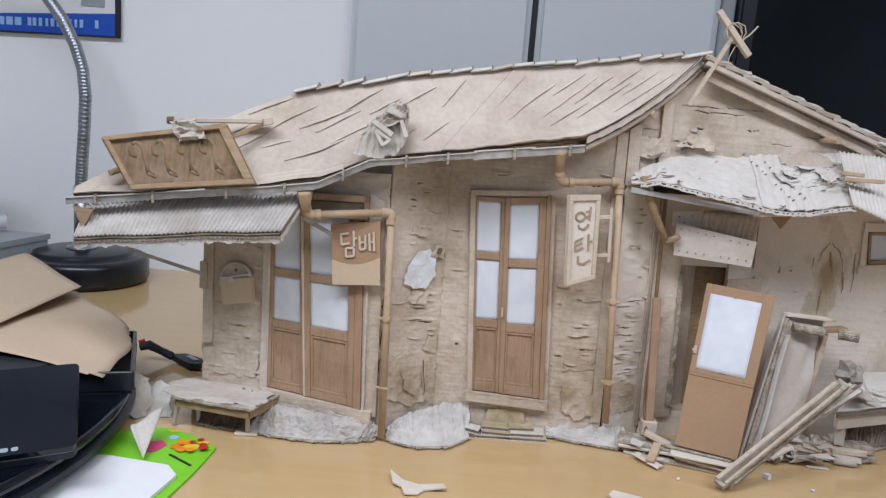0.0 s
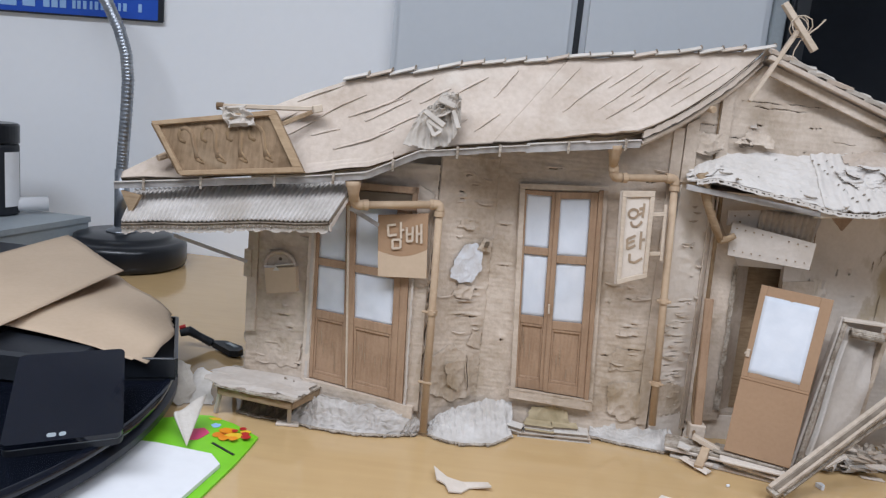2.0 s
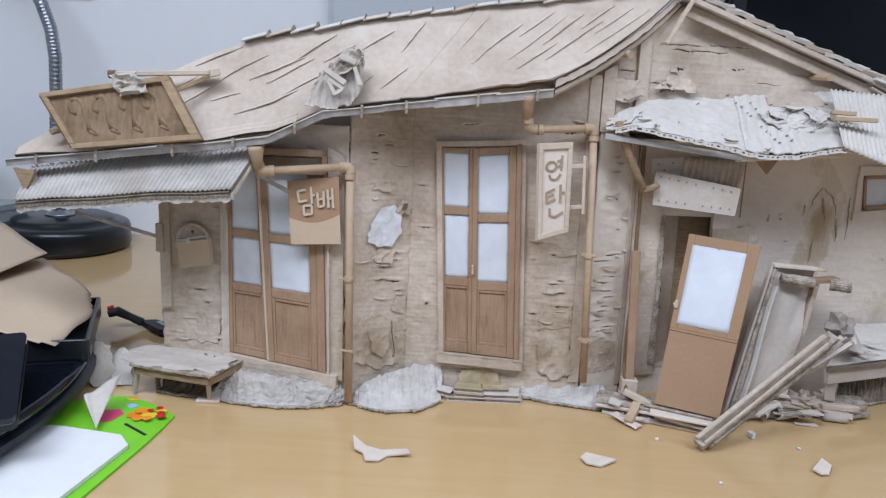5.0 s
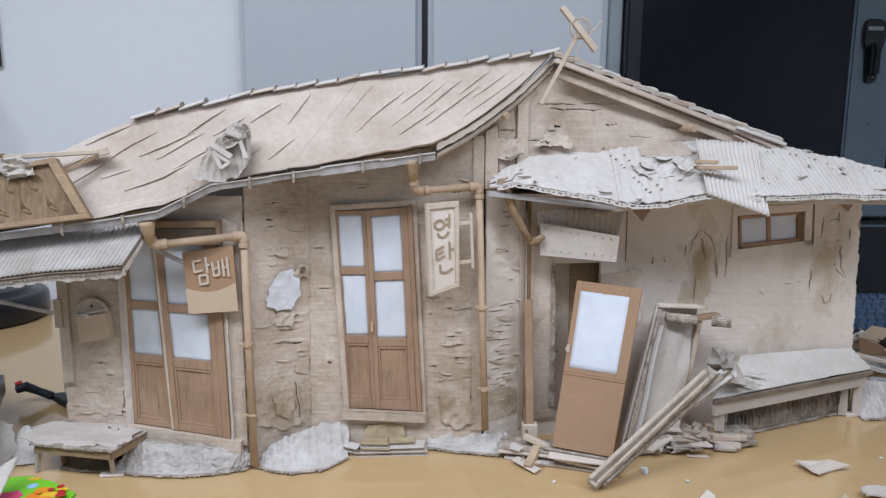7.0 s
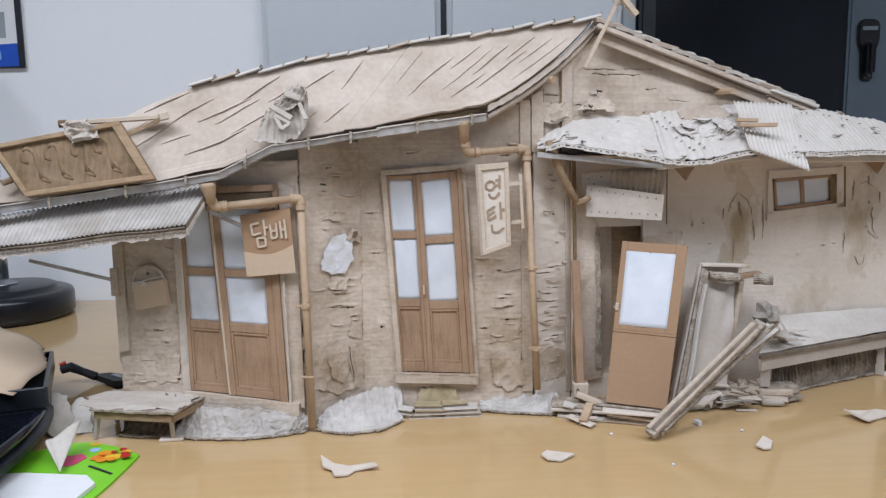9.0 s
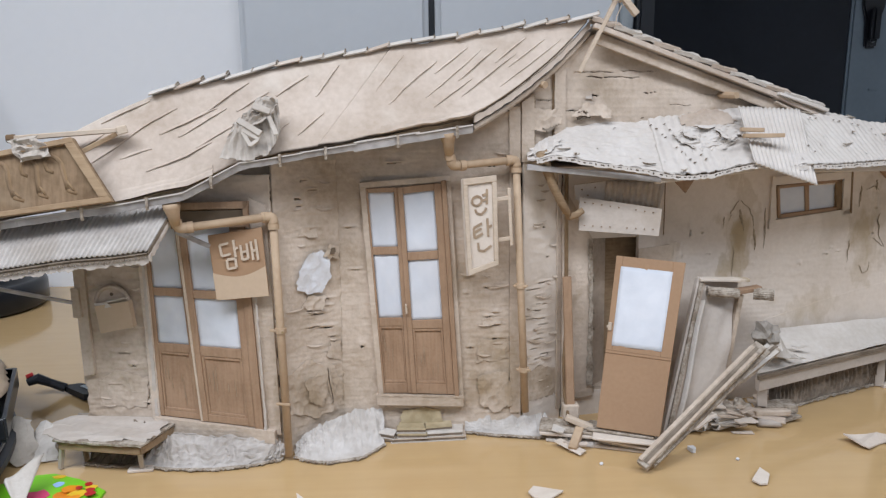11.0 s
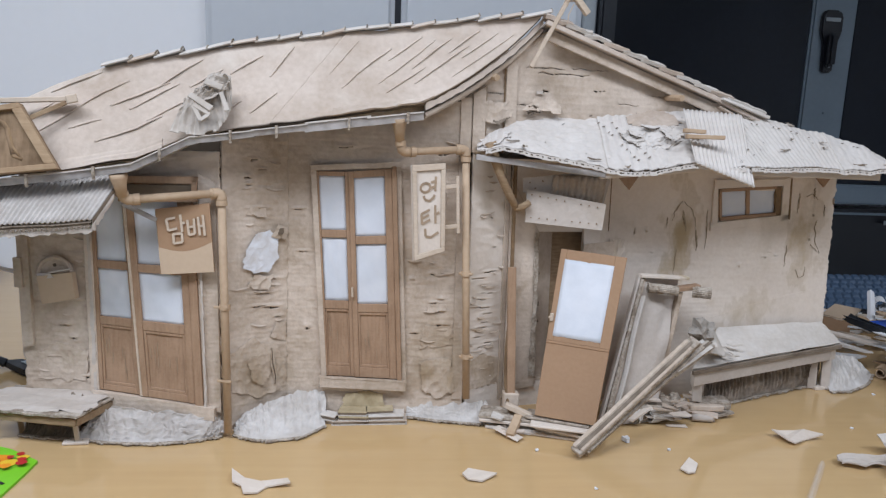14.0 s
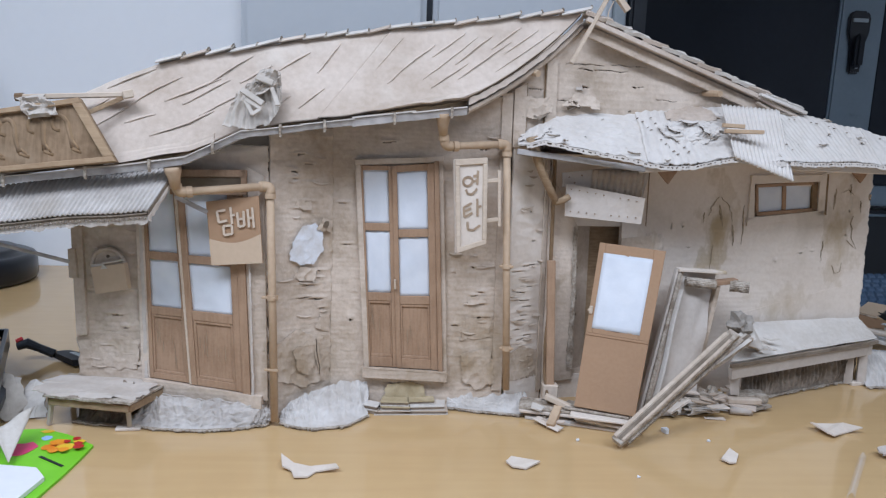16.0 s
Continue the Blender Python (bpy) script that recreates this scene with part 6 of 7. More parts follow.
step_slab("grey card slab as the lowest doorstep", [(0.047, 0.722), (0.139, 0.728), (0.139, 0.752), (0.047, 0.750)], 0.0002, 0.0055, WALL, 1)
step_slab("pale card slab on the doorstep", [(0.090, 0.7235), (0.137, 0.729), (0.136, 0.752), (0.090, 0.751)], 0.0057, 0.0115, PALE, 2)
step_slab("ochre-stained card slab on the doorstep", [(0.055, 0.7245), (0.092, 0.7225), (0.094, 0.750), (0.055, 0.750)], 0.0057, 0.0110, MOSS, 3)
step_slab("ochre-stained top card slab on the doorstep", [(0.054, 0.729), (0.090, 0.727), (0.091, 0.751), (0.056, 0.751)], 0.0112, 0.0165, MOSS, 4)
step_slab("ochre-stained top card slab on the doorstep", [(0.088, 0.7285), (0.122, 0.732), (0.121, 0.752), (0.089, 0.752)], 0.0117, 0.0165, MOSS, 5)
step_slab("small tilted pale card block by the doorstep", [(0.028, 0.730), (0.050, 0.722), (0.056, 0.736), (0.034, 0.745)], 0.0058, 0.0125, PALE, 6)
card_stack("card_block", "dark torn card pad by the doorstep", (0.041, 0.737), 1, 0.022, 0.014, 0.0055, 3, -0.4, 0.0)
card_stack("card_rubble", "flattened torn card layers under the porch", (0.275, 0.728), 4, 0.07, 0.035, 0.0045, 4, -0.35, 0.008)
card_stack("card_rubble", "flattened torn card layers under the leaning door", (0.33, 0.693), 6, 0.085, 0.026, 0.0038, 5, -0.4, 0.006)
card_stack("card_rubble", "torn card layers below the planks", (0.44, 0.742), 4, 0.08, 0.03, 0.006, 6, 0.2, 0.01)
card_stack("card_block", "pale card block under the bench leg", (0.548, 0.764), 2, 0.05, 0.024, 0.011, 7, 0.12, 0.003)
card_stack("card_block", "small rolled card piece on the desk", (0.535, 0.742), 1, 0.028, 0.012, 0.009, 8, -0.1, 0.001)


rng = random.Random(33)
for x0, x1, y0, y1, n, top, turn in ((0.25, 0.35, 0.69, 0.735, 16, 0.018, -0.4), (0.40, 0.50, 0.715, 0.755, 16, 0.03, 0.25), (0.515, 0.565, 0.74, 0.77, 6, 0.02, 0.1)):
    random.seed(int(x0 * 1000))
    for k in range(n):
        l, tn = rng.uniform(0.014, 0.042), turn + rng.gauss(0, 0.3)
        c = V(rng.uniform(x0, x1), rng.uniform(y0, y1), 0.002 + top * k / n)
        d = V(math.cos(tn), math.sin(tn), rng.gauss(0, 0.12)) * (l / 2)
        d.z = min(d.z, c.z - 0.001)
        tagged(part("card_scrap", beam(c - d, c + d, rng.uniform(0.006, 0.014), rng.uniform(0.0012, 0.0032), (0, 0, 1), 0.0003, 0.0012), rng.choice((PALE, WALL_PALE, EDGE, WALL, ROOF))), "torn card strip in the rubble at the wall foot", "card scrap", "torn strips at the wall foot")


# ---- low table and long bench of card ----
def slab_top(parent, corners, z, thick, material, seed, name="top"):
    a, b, c, d = (Vector(q) if len(q) == 3 else Vector((*q, z)) for q in corners)

    def fn(u, v):
        p = a.lerp(b, u).lerp(d.lerp(c, u), v)
        return p + Vector((wob((u * 6, v * 6, seed), 1, 0.003) * (v in (0.0, 1.0)), wob((u * 8, v * 8, seed + 2), 1, 0.003) * (u in (0.0, 1.0)), thick + wob((u * 5, v * 5, seed + 4), 1, 0.0016)))
    return part(name, sheet(fn, 36, 18, None, thick), material, parent)


lt = thing("low_table", "low card table with a torn paper top, beside the shop door", "table")
slab_top(lt, [(-0.334, 0.674), (-0.228, 0.652), (-0.198, 0.738), (-0.336, 0.748)], 0.040, 0.0022, EDGE, 1)
part("torn_cover", sheet(lambda a, b: Vector((-0.352 + 0.135 * a + wob((a * 5, b * 5, 1), 1, 0.008), 0.676 + 0.062 * b - 0.016 * a + wob((a * 5, b * 5, 3), 1, 0.008), 0.0448 + wob((a * 4, b * 4, 6), 1, 0.0026) - 0.012 * max(0, 0.12 - a) - 0.06 * max(0.0, 0.10 - b) * (0.5 + wob((a * 9, 0, 0), 1, 0.5)))), 30, 20, lambda a, b: (a - 0.5) ** 4 + (b - 0.5) ** 4 < 0.06 + wob((a * 6, b * 6, 9), 1, 0.02), 0.0008), PALEBOARD, lt, "peeling torn paper cover")
for p, q in (((-0.329, 0.679), (-0.231, 0.658)), ((-0.231, 0.658), (-0.202, 0.734)), ((-0.329, 0.679), (-0.331, 0.742))):
    part("apron", beam((*p, 0.0335), (*q, 0.0335), 0.004, 0.009), OLDSIGN, lt)
for (x, y), (bx, by) in (((-0.327, 0.682), (-0.334, 0.686)), ((-0.2345, 0.6625), (-0.238, 0.6775)), ((-0.2055, 0.73), (-0.207, 0.733)), ((-0.326, 0.738), (-0.33, 0.74))):
    part("leg", beam((x, y, 0.036), (bx, by, 0.001), 0.0052, 0.0048), PALEBOARD, lt)
card_stack("card_block", "small pale card pad under the table leg", (-0.2395, 0.677), 1, 0.03, 0.012, 0.004, 11, 0.0, 0.0)

bn = thing("long_bench", "long pale card bench with square legs beside the wall", "bench")
slab_top(bn, [(0.508, 0.738, 0.068), (0.785, 0.855, 0.068), (0.755, 0.862, 0.098), (0.580, 0.826, 0.098)], 0.068, 0.0045, PALE, 3, "seat")
part("seat_edge", beam((0.508, 0.7365, 0.0672), (0.785, 0.8535, 0.0672), 0.004, 0.0055, bev=0.0004), UNDER, bn, "open corrugated edge of the seat")
part("apron", beam((0.512, 0.743, 0.0555), (0.778, 0.856, 0.0555), 0.005, 0.017), PALEBOARD, bn)
part("apron", beam((0.512, 0.745, 0.0555), (0.575, 0.818, 0.082), 0.005, 0.017), PALEBOARD, bn)
for (x, y) in ((0.524, 0.757), (0.767, 0.857), (0.575, 0.812), (0.748, 0.860)):
    part("leg", beam((x, y, 0.063), (x + 0.002, y - 0.002, 0.001 if y > 0.76 else 0.022), 0.012, 0.012, (0.42, 0.9, 0)), PALEBOARD, bn)
part("foot_block", beam((0.510, 0.745, 0.0165), (0.556, 0.747, 0.0155), 0.014, 0.009, (0, 0, 1), 0.0014, 0.0026), WALL, bn, "crumpled card block under the leg")
part("foot_roll", tube([(0.514, 0.738, 0.0062), (0.54, 0.734, 0.0058)], 0.0052, 10), PALEBOARD, bn, "rolled card under the block", smooth=True)
part("foot_pad", beam((0.750, 0.853, 0.0025), (0.785, 0.858, 0.0025), 0.012, 0.005), WALL_PALE, bn)
for k in range(9):
    rs = random.Random(400 + k)
    u, v, tn = rs.uniform(0.02, 0.3), rs.uniform(0.1, 0.9), rs.uniform(0, 3)
    c = Vector((0.503, 0.725, 0.0735)).lerp(Vector((0.775, 0.845, 0.0735)), u).lerp(Vector((0.551, 0.795, 0.1045)).lerp(Vector((0.748, 0.868, 0.1055)), u), v)
    part("paper_shred", sheet(lambda a, b, c=c, tn=tn, k=k: c + Vector(((a - 0.5) * 0.02 * math.cos(tn), (a - 0.5) * 0.012 * math.sin(tn) + (b - 0.5) * 0.005, 0.0012 + 0.003 * abs(math.sin(2.5 * a + k)))), 6, 3, None, 0.0008), PALE, bn)


# ---- door leaf leaning against the porch ----
ld = thing("leaning_door", "broken brown card door with a white paper pane, leaning on the wall", "door")
q = quad3((0.3345, 0.778, 0.2190), (0.4105, 0.7440, 0.2155), (0.3635, 0.672, 0.0235), (0.2955, 0.701, 0.0245))
part("panel", qbox(q, 0.0, 1.0, 0.0, 0.43, -0.002, 0.0025), KRAFT, ld)
part("panel_lip", qbox(q, 0.0, 1.0, 0.425, 0.44, 0.001, 0.0036), KRAFT, ld)
for a in ((0.0, 0.10, 0.44, 1.0), (0.83, 1.0, 0.44, 1.0), (0.10, 0.83, 0.93, 1.0), (0.10, 0.83, 0.44, 0.475)):
    part("frame", qbox(q, *a, -0.002, 0.0025), KRAFT, ld)
part("pane", sheet(lambda a, b: q(0.085 + 0.755 * a, 0.47 + 0.468 * b, 0.0028 + wob((a * 3, b * 3, 4), 1, 0.0014)), 12, 16, None, 0.0005), PANE, ld, "slightly wrinkled white paper pane", smooth=True)
part("latch", beam(q(0.03, 0.555, 0.003), q(0.03, 0.60, 0.006), 0.004, 0.004), SIGN, ld)
part("latch", beam(q(-0.02, 0.575, 0.004), q(0.05, 0.578, 0.005), 0.003, 0.003), SIGN, ld)

# ---- leaning slab, planks and sticks ----
sl = thing("leaning_slab", "layered pale card slab leaning beside the broken door", "card slab")
q2 = quad3((0.4435, 0.79, 0.1855), (0.503, 0.80, 0.180), (0.462, 0.735, 0.004), (0.3795, 0.715, 0.002))
part("sheet_face", sheet(lambda a, b: q2(0.17 + 0.83 * a, b, wob((a * 2, b * 3, 8), 1.5, 0.004)), 14, 22, None, 0.003), PALEBOARD, sl)
for k, (s0, s1, d) in enumerate(((0.0, 0.055, 0.004), (0.06, 0.14, 0.0055), (0.145, 0.20, 0.003))):
    part("edge_strip", qbox(q2, s0, s1, 0.0, 1.0 - 0.004 * k, -0.004, d, 0.0006), (PALEBOARD, EDGE, WALL)[k], sl)
part("bent_strip", sheet(lambda a, b: q2(0.16 + 0.10 * a + 0.02 * math.sin(b * 6), 0.1 + 0.75 * b, 0.006 + 0.006 * math.sin(math.pi * a)), 4, 18, None, 0.0012), PALE, sl)


def rolled(p, r, seed, label, material=EDGE):
    """A roll of corrugated paper."""
    a, b = Vector(p[0]), Vector(p[1])
    d = (b - a).normalized()
    x = d.orthogonal().normalized()
    y = d.cross(x)

    def fn(u, v):
        an = 9 * v
        rr = r * (1 - 0.06 * an) * (1 + 0.10 * math.sin(150 * v) + 0.15 * noise.noise((u * 6, v * 9, r * 900)))
        return a.lerp(b, u) + (x * math.cos(an) + y * math.sin(an)) * rr
    return tagged(part("paper_roll", sheet(fn, 8, 140, None, 0.0007), material), label, "paper roll")


rolled(((0.452, 0.775, 0.170), (0.492, 0.772, 0.167)), 0.006, 1, "rolled corrugated paper on top of the slab", EDGE)
rolled(((0.518, 0.785, 0.163), (0.540, 0.775, 0.163)), 0.0075, 2, "frayed roll of corrugated paper", EDGE)
tagged(part("crossbar", beam((0.445, 0.787, 0.184), (0.512, 0.79, 0.181), 0.012, 0.004), WALL_PALE), "flat card strip across the slab top", "card strip")
tagged(part("crossbar", beam((0.488, 0.784, 0.166), (0.528, 0.79, 0.170), 0.012, 0.006), TIMBER), "brown card strip behind the slab", "card strip")
tagged(part("slab_prop", beam((0.502, 0.79, 0.162), (0.47, 0.765, 0.004), 0.014, 0.006, (1, 0, 0)), WALL), "card prop under the slab", "card strip")


def plank(p, q, w, h, label, seed, material=PALE):
    random.seed(seed)
    o = thing("plank", label, "plank", group="fallen planks")
    bm = beam(p, q, w, h, (0, -0.4, 0.9), 0.0008, 0.001)
    part("core", bm, EDGE, o)
    d = Vector((0, -0.4, 0.9)).normalized()
    side = (Vector(q) - Vector(p)).normalized().cross(d)
    for k, m in ((-0.40, material), (0.0, UNDER), (0.40, material)):
        off = d * (h / 2 + 0.0008 - 0.0006 * (m is UNDER)) + side * (k * w)
        a0, a1 = random.uniform(0.0, 0.04), random.uniform(0.9, 1.0)
        part("face_strip", beam(Vector(p).lerp(Vector(q), a0) + off, Vector(p).lerp(Vector(q), a1) + off, w * (0.22 if m is UNDER else 0.26), 0.0016, (0, -0.4, 0.9), 0.0003, 0.0012), m, o)
    return o


plank((0.330, 0.631, 0.009), (0.490, 0.700, 0.123), 0.013, 0.010, "long pale corrugated card plank leaning on the bench", 1, WALL)
plank((0.342, 0.637, 0.008), (0.505, 0.716, 0.112), 0.012, 0.007, "long pale corrugated card plank leaning on the bench", 2, EDGE)
plank((0.462, 0.698, 0.083), (0.520, 0.722, 0.112), 0.016, 0.007, "short pale card plank lying on the longer one", 3)
plank((0.515, 0.725, 0.103), (0.56, 0.775, 0.079), 0.010, 0.003, "thin dark-edged card strip on the bench end", 4, WALL_PALE)
rk = thing("crumpled_lump", "grey crumpled paper lump on the planks", "paper lump")


def lump(c, r, seed, material, parent, name="lump"):
    bm = bmesh.new()
    bmesh.ops.create_icosphere(bm, subdivisions=3, radius=r, matrix=Matrix.Translation(c))
    for v in bm.verts:
        d = (v.co - Vector(c)).normalized()
        v.co += d * (wob(d, 1.6, r * 0.7, seed) + wob(d, 5, r * 0.2, seed))
    part(name, bm, material, parent)


lump((0.512, 0.735, 0.124), 0.0145, 3, LUMP, rk, "core")
part("fold", prism([(0.505, 0.72, 0.103), (0.53, 0.722, 0.108), (0.528, 0.735, 0.126), (0.512, 0.728, 0.122)], (0.004, 0.006, 0)), PALE, rk)
part("fold", prism([(0.525, 0.728, 0.098), (0.552, 0.745, 0.088), (0.545, 0.76, 0.108), (0.53, 0.745, 0.124)], (0.003, 0.004, 0.002)), PALE, rk)
for k, (x, y, r) in enumerate(((0.485, 0.775, 0.013), (0.455, 0.758, 0.011), (0.502, 0.765, 0.014), (0.545, 0.79, 0.012))):
    o = thing("paper_wad", "small grey paper wad under the planks", "paper wad")
    lump((x, y, r * 0.8), r, 20 + k, (WALL, PALE, EDGE)[k % 3], o, "wad")
rolled(((0.452, 0.728, 0.011), (0.495, 0.745, 0.011)), 0.009, 5, "short roll of fluted paper on the desk", PALE)
rolled(((0.43, 0.722, 0.009), (0.44, 0.735, 0.018)), 0.008, 6, "short roll of fluted paper below the planks", PALE)
tagged(part("prop_stick", beam((0.2695, 0.768, 0.196), (0.2725, 0.738, 0.0135), 0.0105, 0.006, (0, -1, 0), 0.0008), TIMBER), "flat brown stick standing at the porch corner", "stick")
tagged(part("bent_stick", tube([(0.271, 0.768, 0.15), (0.2665, 0.76, 0.09), (0.2655, 0.748, 0.05), (0.268, 0.73, 0.02), (0.274, 0.722, 0.014)], 0.0022, 8), CARVED, smooth=True), "bent dark rod at the porch corner", "stick")
tagged(part("fallen_stick", beam((0.262, 0.72, 0.030), (0.338, 0.694, 0.004), 0.009, 0.006), SIGN), "pale stick fallen in front of the porch", "stick")
tagged(part("fallen_stick", beam((0.283, 0.722, 0.021), (0.2625, 0.683, 0.005), 0.010, 0.009), PIPE), "short tan stick lying on the rubble", "stick")
tagged(part("card_block", box(0.262, 0.282, 0.735, 0.75, 0.019, 0.038, 0.001), WALL), "grey card block at the porch corner", "card block")


# ---- desk lamp ----
lamp = thing("desk_lamp", "gooseneck desk lamp with a heavy black round base", "desk lamp")
LX, LY = -0.826, 1.395
part("base", lathe([(0.118, 0.0), (0.13, 0.004), (0.1335, 0.012), (0.1335, 0.046), (0.130, 0.054), (0.122, 0.058), (0.102, 0.0585), (0.101, 0.0655), (0.094, 0.069), (0.02, 0.071)], 64, (-0.82, LY, 0)), BLACK, lamp, smooth=True)
part("collar", lathe([(0.032, 0.0), (0.03, 0.004), (0.018, 0.007), (0.016, 0.012)], 32, (LX, LY, 0.0705)), CHROME, lamp, smooth=True)
part("stem", tube([(LX, LY, 0.075), (LX, LY, 0.208)], 0.0155, 24), CHROME, lamp, "chrome tube", smooth=True)
pts = [(-0.802, 0.206), (-0.799, 0.26), (-0.794, 0.33), (-0.791, 0.40), (-0.796, 0.455), (-0.812, 0.505), (-0.838, 0.555), (-0.872, 0.60), (-0.915, 0.645), (-0.97, 0.68)]
fine = []
for k in range(230):
    s = k / 229 * (len(pts) - 1)
    i = min(int(s), len(pts) - 2)
    a, b = Vector(pts[i]), Vector(pts[i + 1])
    c = a.lerp(b, s - i)
    fine.append((c[0] - 0.025, LY, c[1]))
part("gooseneck", tube(fine, 0, 16, True, [0.0125 + 0.0007 * math.sin(k * 1.9) for k in range(230)]), CHROME, lamp, "ribbed chrome gooseneck", smooth=True)

# ---- notice board on the wall ----
nb = thing("notice_board", "white notice board with a blue band and black edge", "notice board")
part("board", prism([(-1.5, 1.556, 0.527), (-0.813, 1.556, 0.5395), (-0.813, 1.556, 1.05), (-1.5, 1.556, 1.05)], (0, -0.006, 0)), PAPER, nb)
part("blue_band", prism([(-1.5, 1.5497, 0.530), (-0.824, 1.5497, 0.5415), (-0.824, 1.5497, 0.592), (-1.5, 1.5497, 0.551)], (0, -0.001, 0)), BLUE, nb, "bright blue band")
part("black_edge", prism([(-0.8245, 1.5495, 0.5395), (-0.8115, 1.5495, 0.5395), (-0.8115, 1.5495, 1.05), (-0.8245, 1.5495, 1.05)], (0, -0.004, 0)), BLACKM, nb)
part("black_edge", prism([(-1.5, 1.5493, 0.5255), (-0.813, 1.5493, 0.5375), (-0.813, 1.5493, 0.5415), (-1.5, 1.5493, 0.5295)], (0, -0.003, 0)), BLACKM, nb)
for x0, x1 in ((-1.21, -1.165), (-1.15, -1.12), (-1.10, -1.085), (-1.08, -1.065), (-1.06, -1.045), (-1.03, -1.022), (-1.018, -1.01), (-1.004, -0.996), (-0.988, -0.982), (-0.976, -0.968), (-0.962, -0.954), (-0.949, -0.941), (-0.936, -0.928), (-0.92, -0.914), (-0.908, -0.90), (-0.872, -0.864)):
    z = 0.5645 + (x0 + 0.9) * 0.027
    part("text_bar", box(x0, x1, 1.547, 1.5484, z - 0.009, z + 0.009), SKYPRINT, nb)
part("photo", box(-0.905, -0.85, 1.5485, 1.5495, 0.604, 0.66), GREYBOX, nb)

# ---- white steel cabinet with two doors, and the dark one beside it ----
wc = thing("steel_cabinet", "tall light grey steel cabinet with a dark gap between its doors", "cabinet")
part("carcass", box(-0.27, 0.565, 1.53, 1.85, -0.75, 1.3, 0.01, 2), STEEL, wc)


def rounded_door(x0, x1):
    bm = box(x0, x1, 1.512, 1.545, -0.7, 1.28)
    soften(bm, 0.016, 4)
    return bm


part("door", rounded_door(-0.277, 0.1265), STEEL, wc)
part("door", rounded_door(0.1345, 0.535), STEEL, wc)
part("gap_strip", box(0.124, 0.137, 1.5235, 1.531, -0.7, 1.25), BLACKM, wc)
part("side_trim", box(0.5365, 0.566, 1.514, 1.545, -0.7, 1.28, 0.003), GREYBOX, wc)
# depth behind the post front is added to block light and blacken glass reflections
part("edge_post", box(0.568, 0.604, 1.49, 2.47, -0.7, 1.3, 0.006, 2), BLACK, wc, "black end post, run back unseen as a light block")
dc = thing("dark_cabinet", "tall dark blue-black cabinet with a grey lock strip", "cabinet")
part("body", box(0.3, 2.9, 2.50, 2.6, -0.75, 0.07), BLACK, dc)
part("door_panel", box(0.3, 1.622, 2.487, 2.52, 0.166, 1.6, 0.004, 2), NAVY, dc)
part("lock_strip", box(1.6225, 1.7875, 2.478, 2.52, 0.166, 1.6, 0.008, 2), SLATE, dc, "blue-grey metal strip")
part("door_panel", box(1.788, 2.9, 2.487, 2.52, 0.166, 1.6, 0.004, 2), NAVY, dc)
part("bottom_rail", box(0.3, 2.9, 2.474, 2.52, 0.092, 0.165, 0.006, 2), SLATE, dc, "blue-grey bottom rail")
part("recess_lip", box(0.3, 2.9, 2.482, 2.51, 0.050, 0.058, 0.002), SLATE, dc)
lk = part("lock_plate", soften(prism([(1.690 + x, 2.478, 0.715 + z) for x, z in ((-0.026, 0.067), (0.026, 0.067), (0.041, 0.05), (0.041, -0.01), (0.027, -0.05), (0.021, -0.15), (-0.021, -0.15), (-0.027, -0.05), (-0.041, -0.01), (-0.041, 0.05))], (0, -0.016, 0)), 0.006, 2), BLACK, dc, "black lock case")
part("lock_handle", box(1.674, 1.706, 2.435, 2.461, 0.585, 0.70, 0.009, 2), BLACKM, lk)
part("keyhole", tube([(1.69, 2.461, 0.590), (1.69, 2.452, 0.590)], 0.008, 12), CHROME, lk)
part("badge", box(1.662, 1.716, 2.457, 2.461, 0.742, 0.755), GREYBOX, lk)
for x0, x1, z0, z1 in ((1.705, 1.745, 0.42, 0.426), (2.005, 2.05, 0.016, 0.032), (2.075, 2.115, 0.018, 0.032)):
    part("small_label", box(x0, x1, 2.4735, 2.4775, z0, z1), SLATE if z0 > 0.3 else GREYBOX, dc)

# ---- keyboard ----
kb = thing("keyboard", "dark blue-grey computer keyboard behind the debris", "keyboard")
KB = Matrix.Translation((0.95, 1.262, 0.004)) @ Matrix.Rotation(radians(14), 4, "X")
bm = box(0.0, 0.46, -0.012, 0.155, 0.0, 0.014, 0.004, 2)
bm.transform(KB)
part("case", bm, BLACKM, kb)
key = bmesh.new()
ring0 = [key.verts.new((x, y, 0.0)) for x, y in ((-0.0085, -0.0085), (0.0085, -0.0085), (0.0085, 0.0085), (-0.0085, 0.0085))]
ring1 = [key.verts.new((x, y + 0.001, 0.0075)) for x, y in ((-0.006, -0.0055), (0.006, -0.0055), (0.006, 0.0065), (-0.006, 0.0065))]
key.faces.new(ring1)
for i in range(4):
    key.faces.new((ring0[i], ring0[(i + 1) % 4], ring1[(i + 1) % 4], ring1[i]))
kmesh = bpy.data.meshes.new("keycap")
key.to_mesh(kmesh)
key.free()
kmesh.materials.append(KEYBLUE)
for r in range(7):
    for c in range(23):
        o = new("keycap", kmesh)
        o.parent = kb
        o.matrix_world = KB @ Matrix.Translation((0.016 + 0.0193 * c + (0.005, 0.0, 0.008, 0.003, 0.006, 0.0, 0.004)[r] * (c < 20), 0.004 + 0.0212 * r, 0.0145))

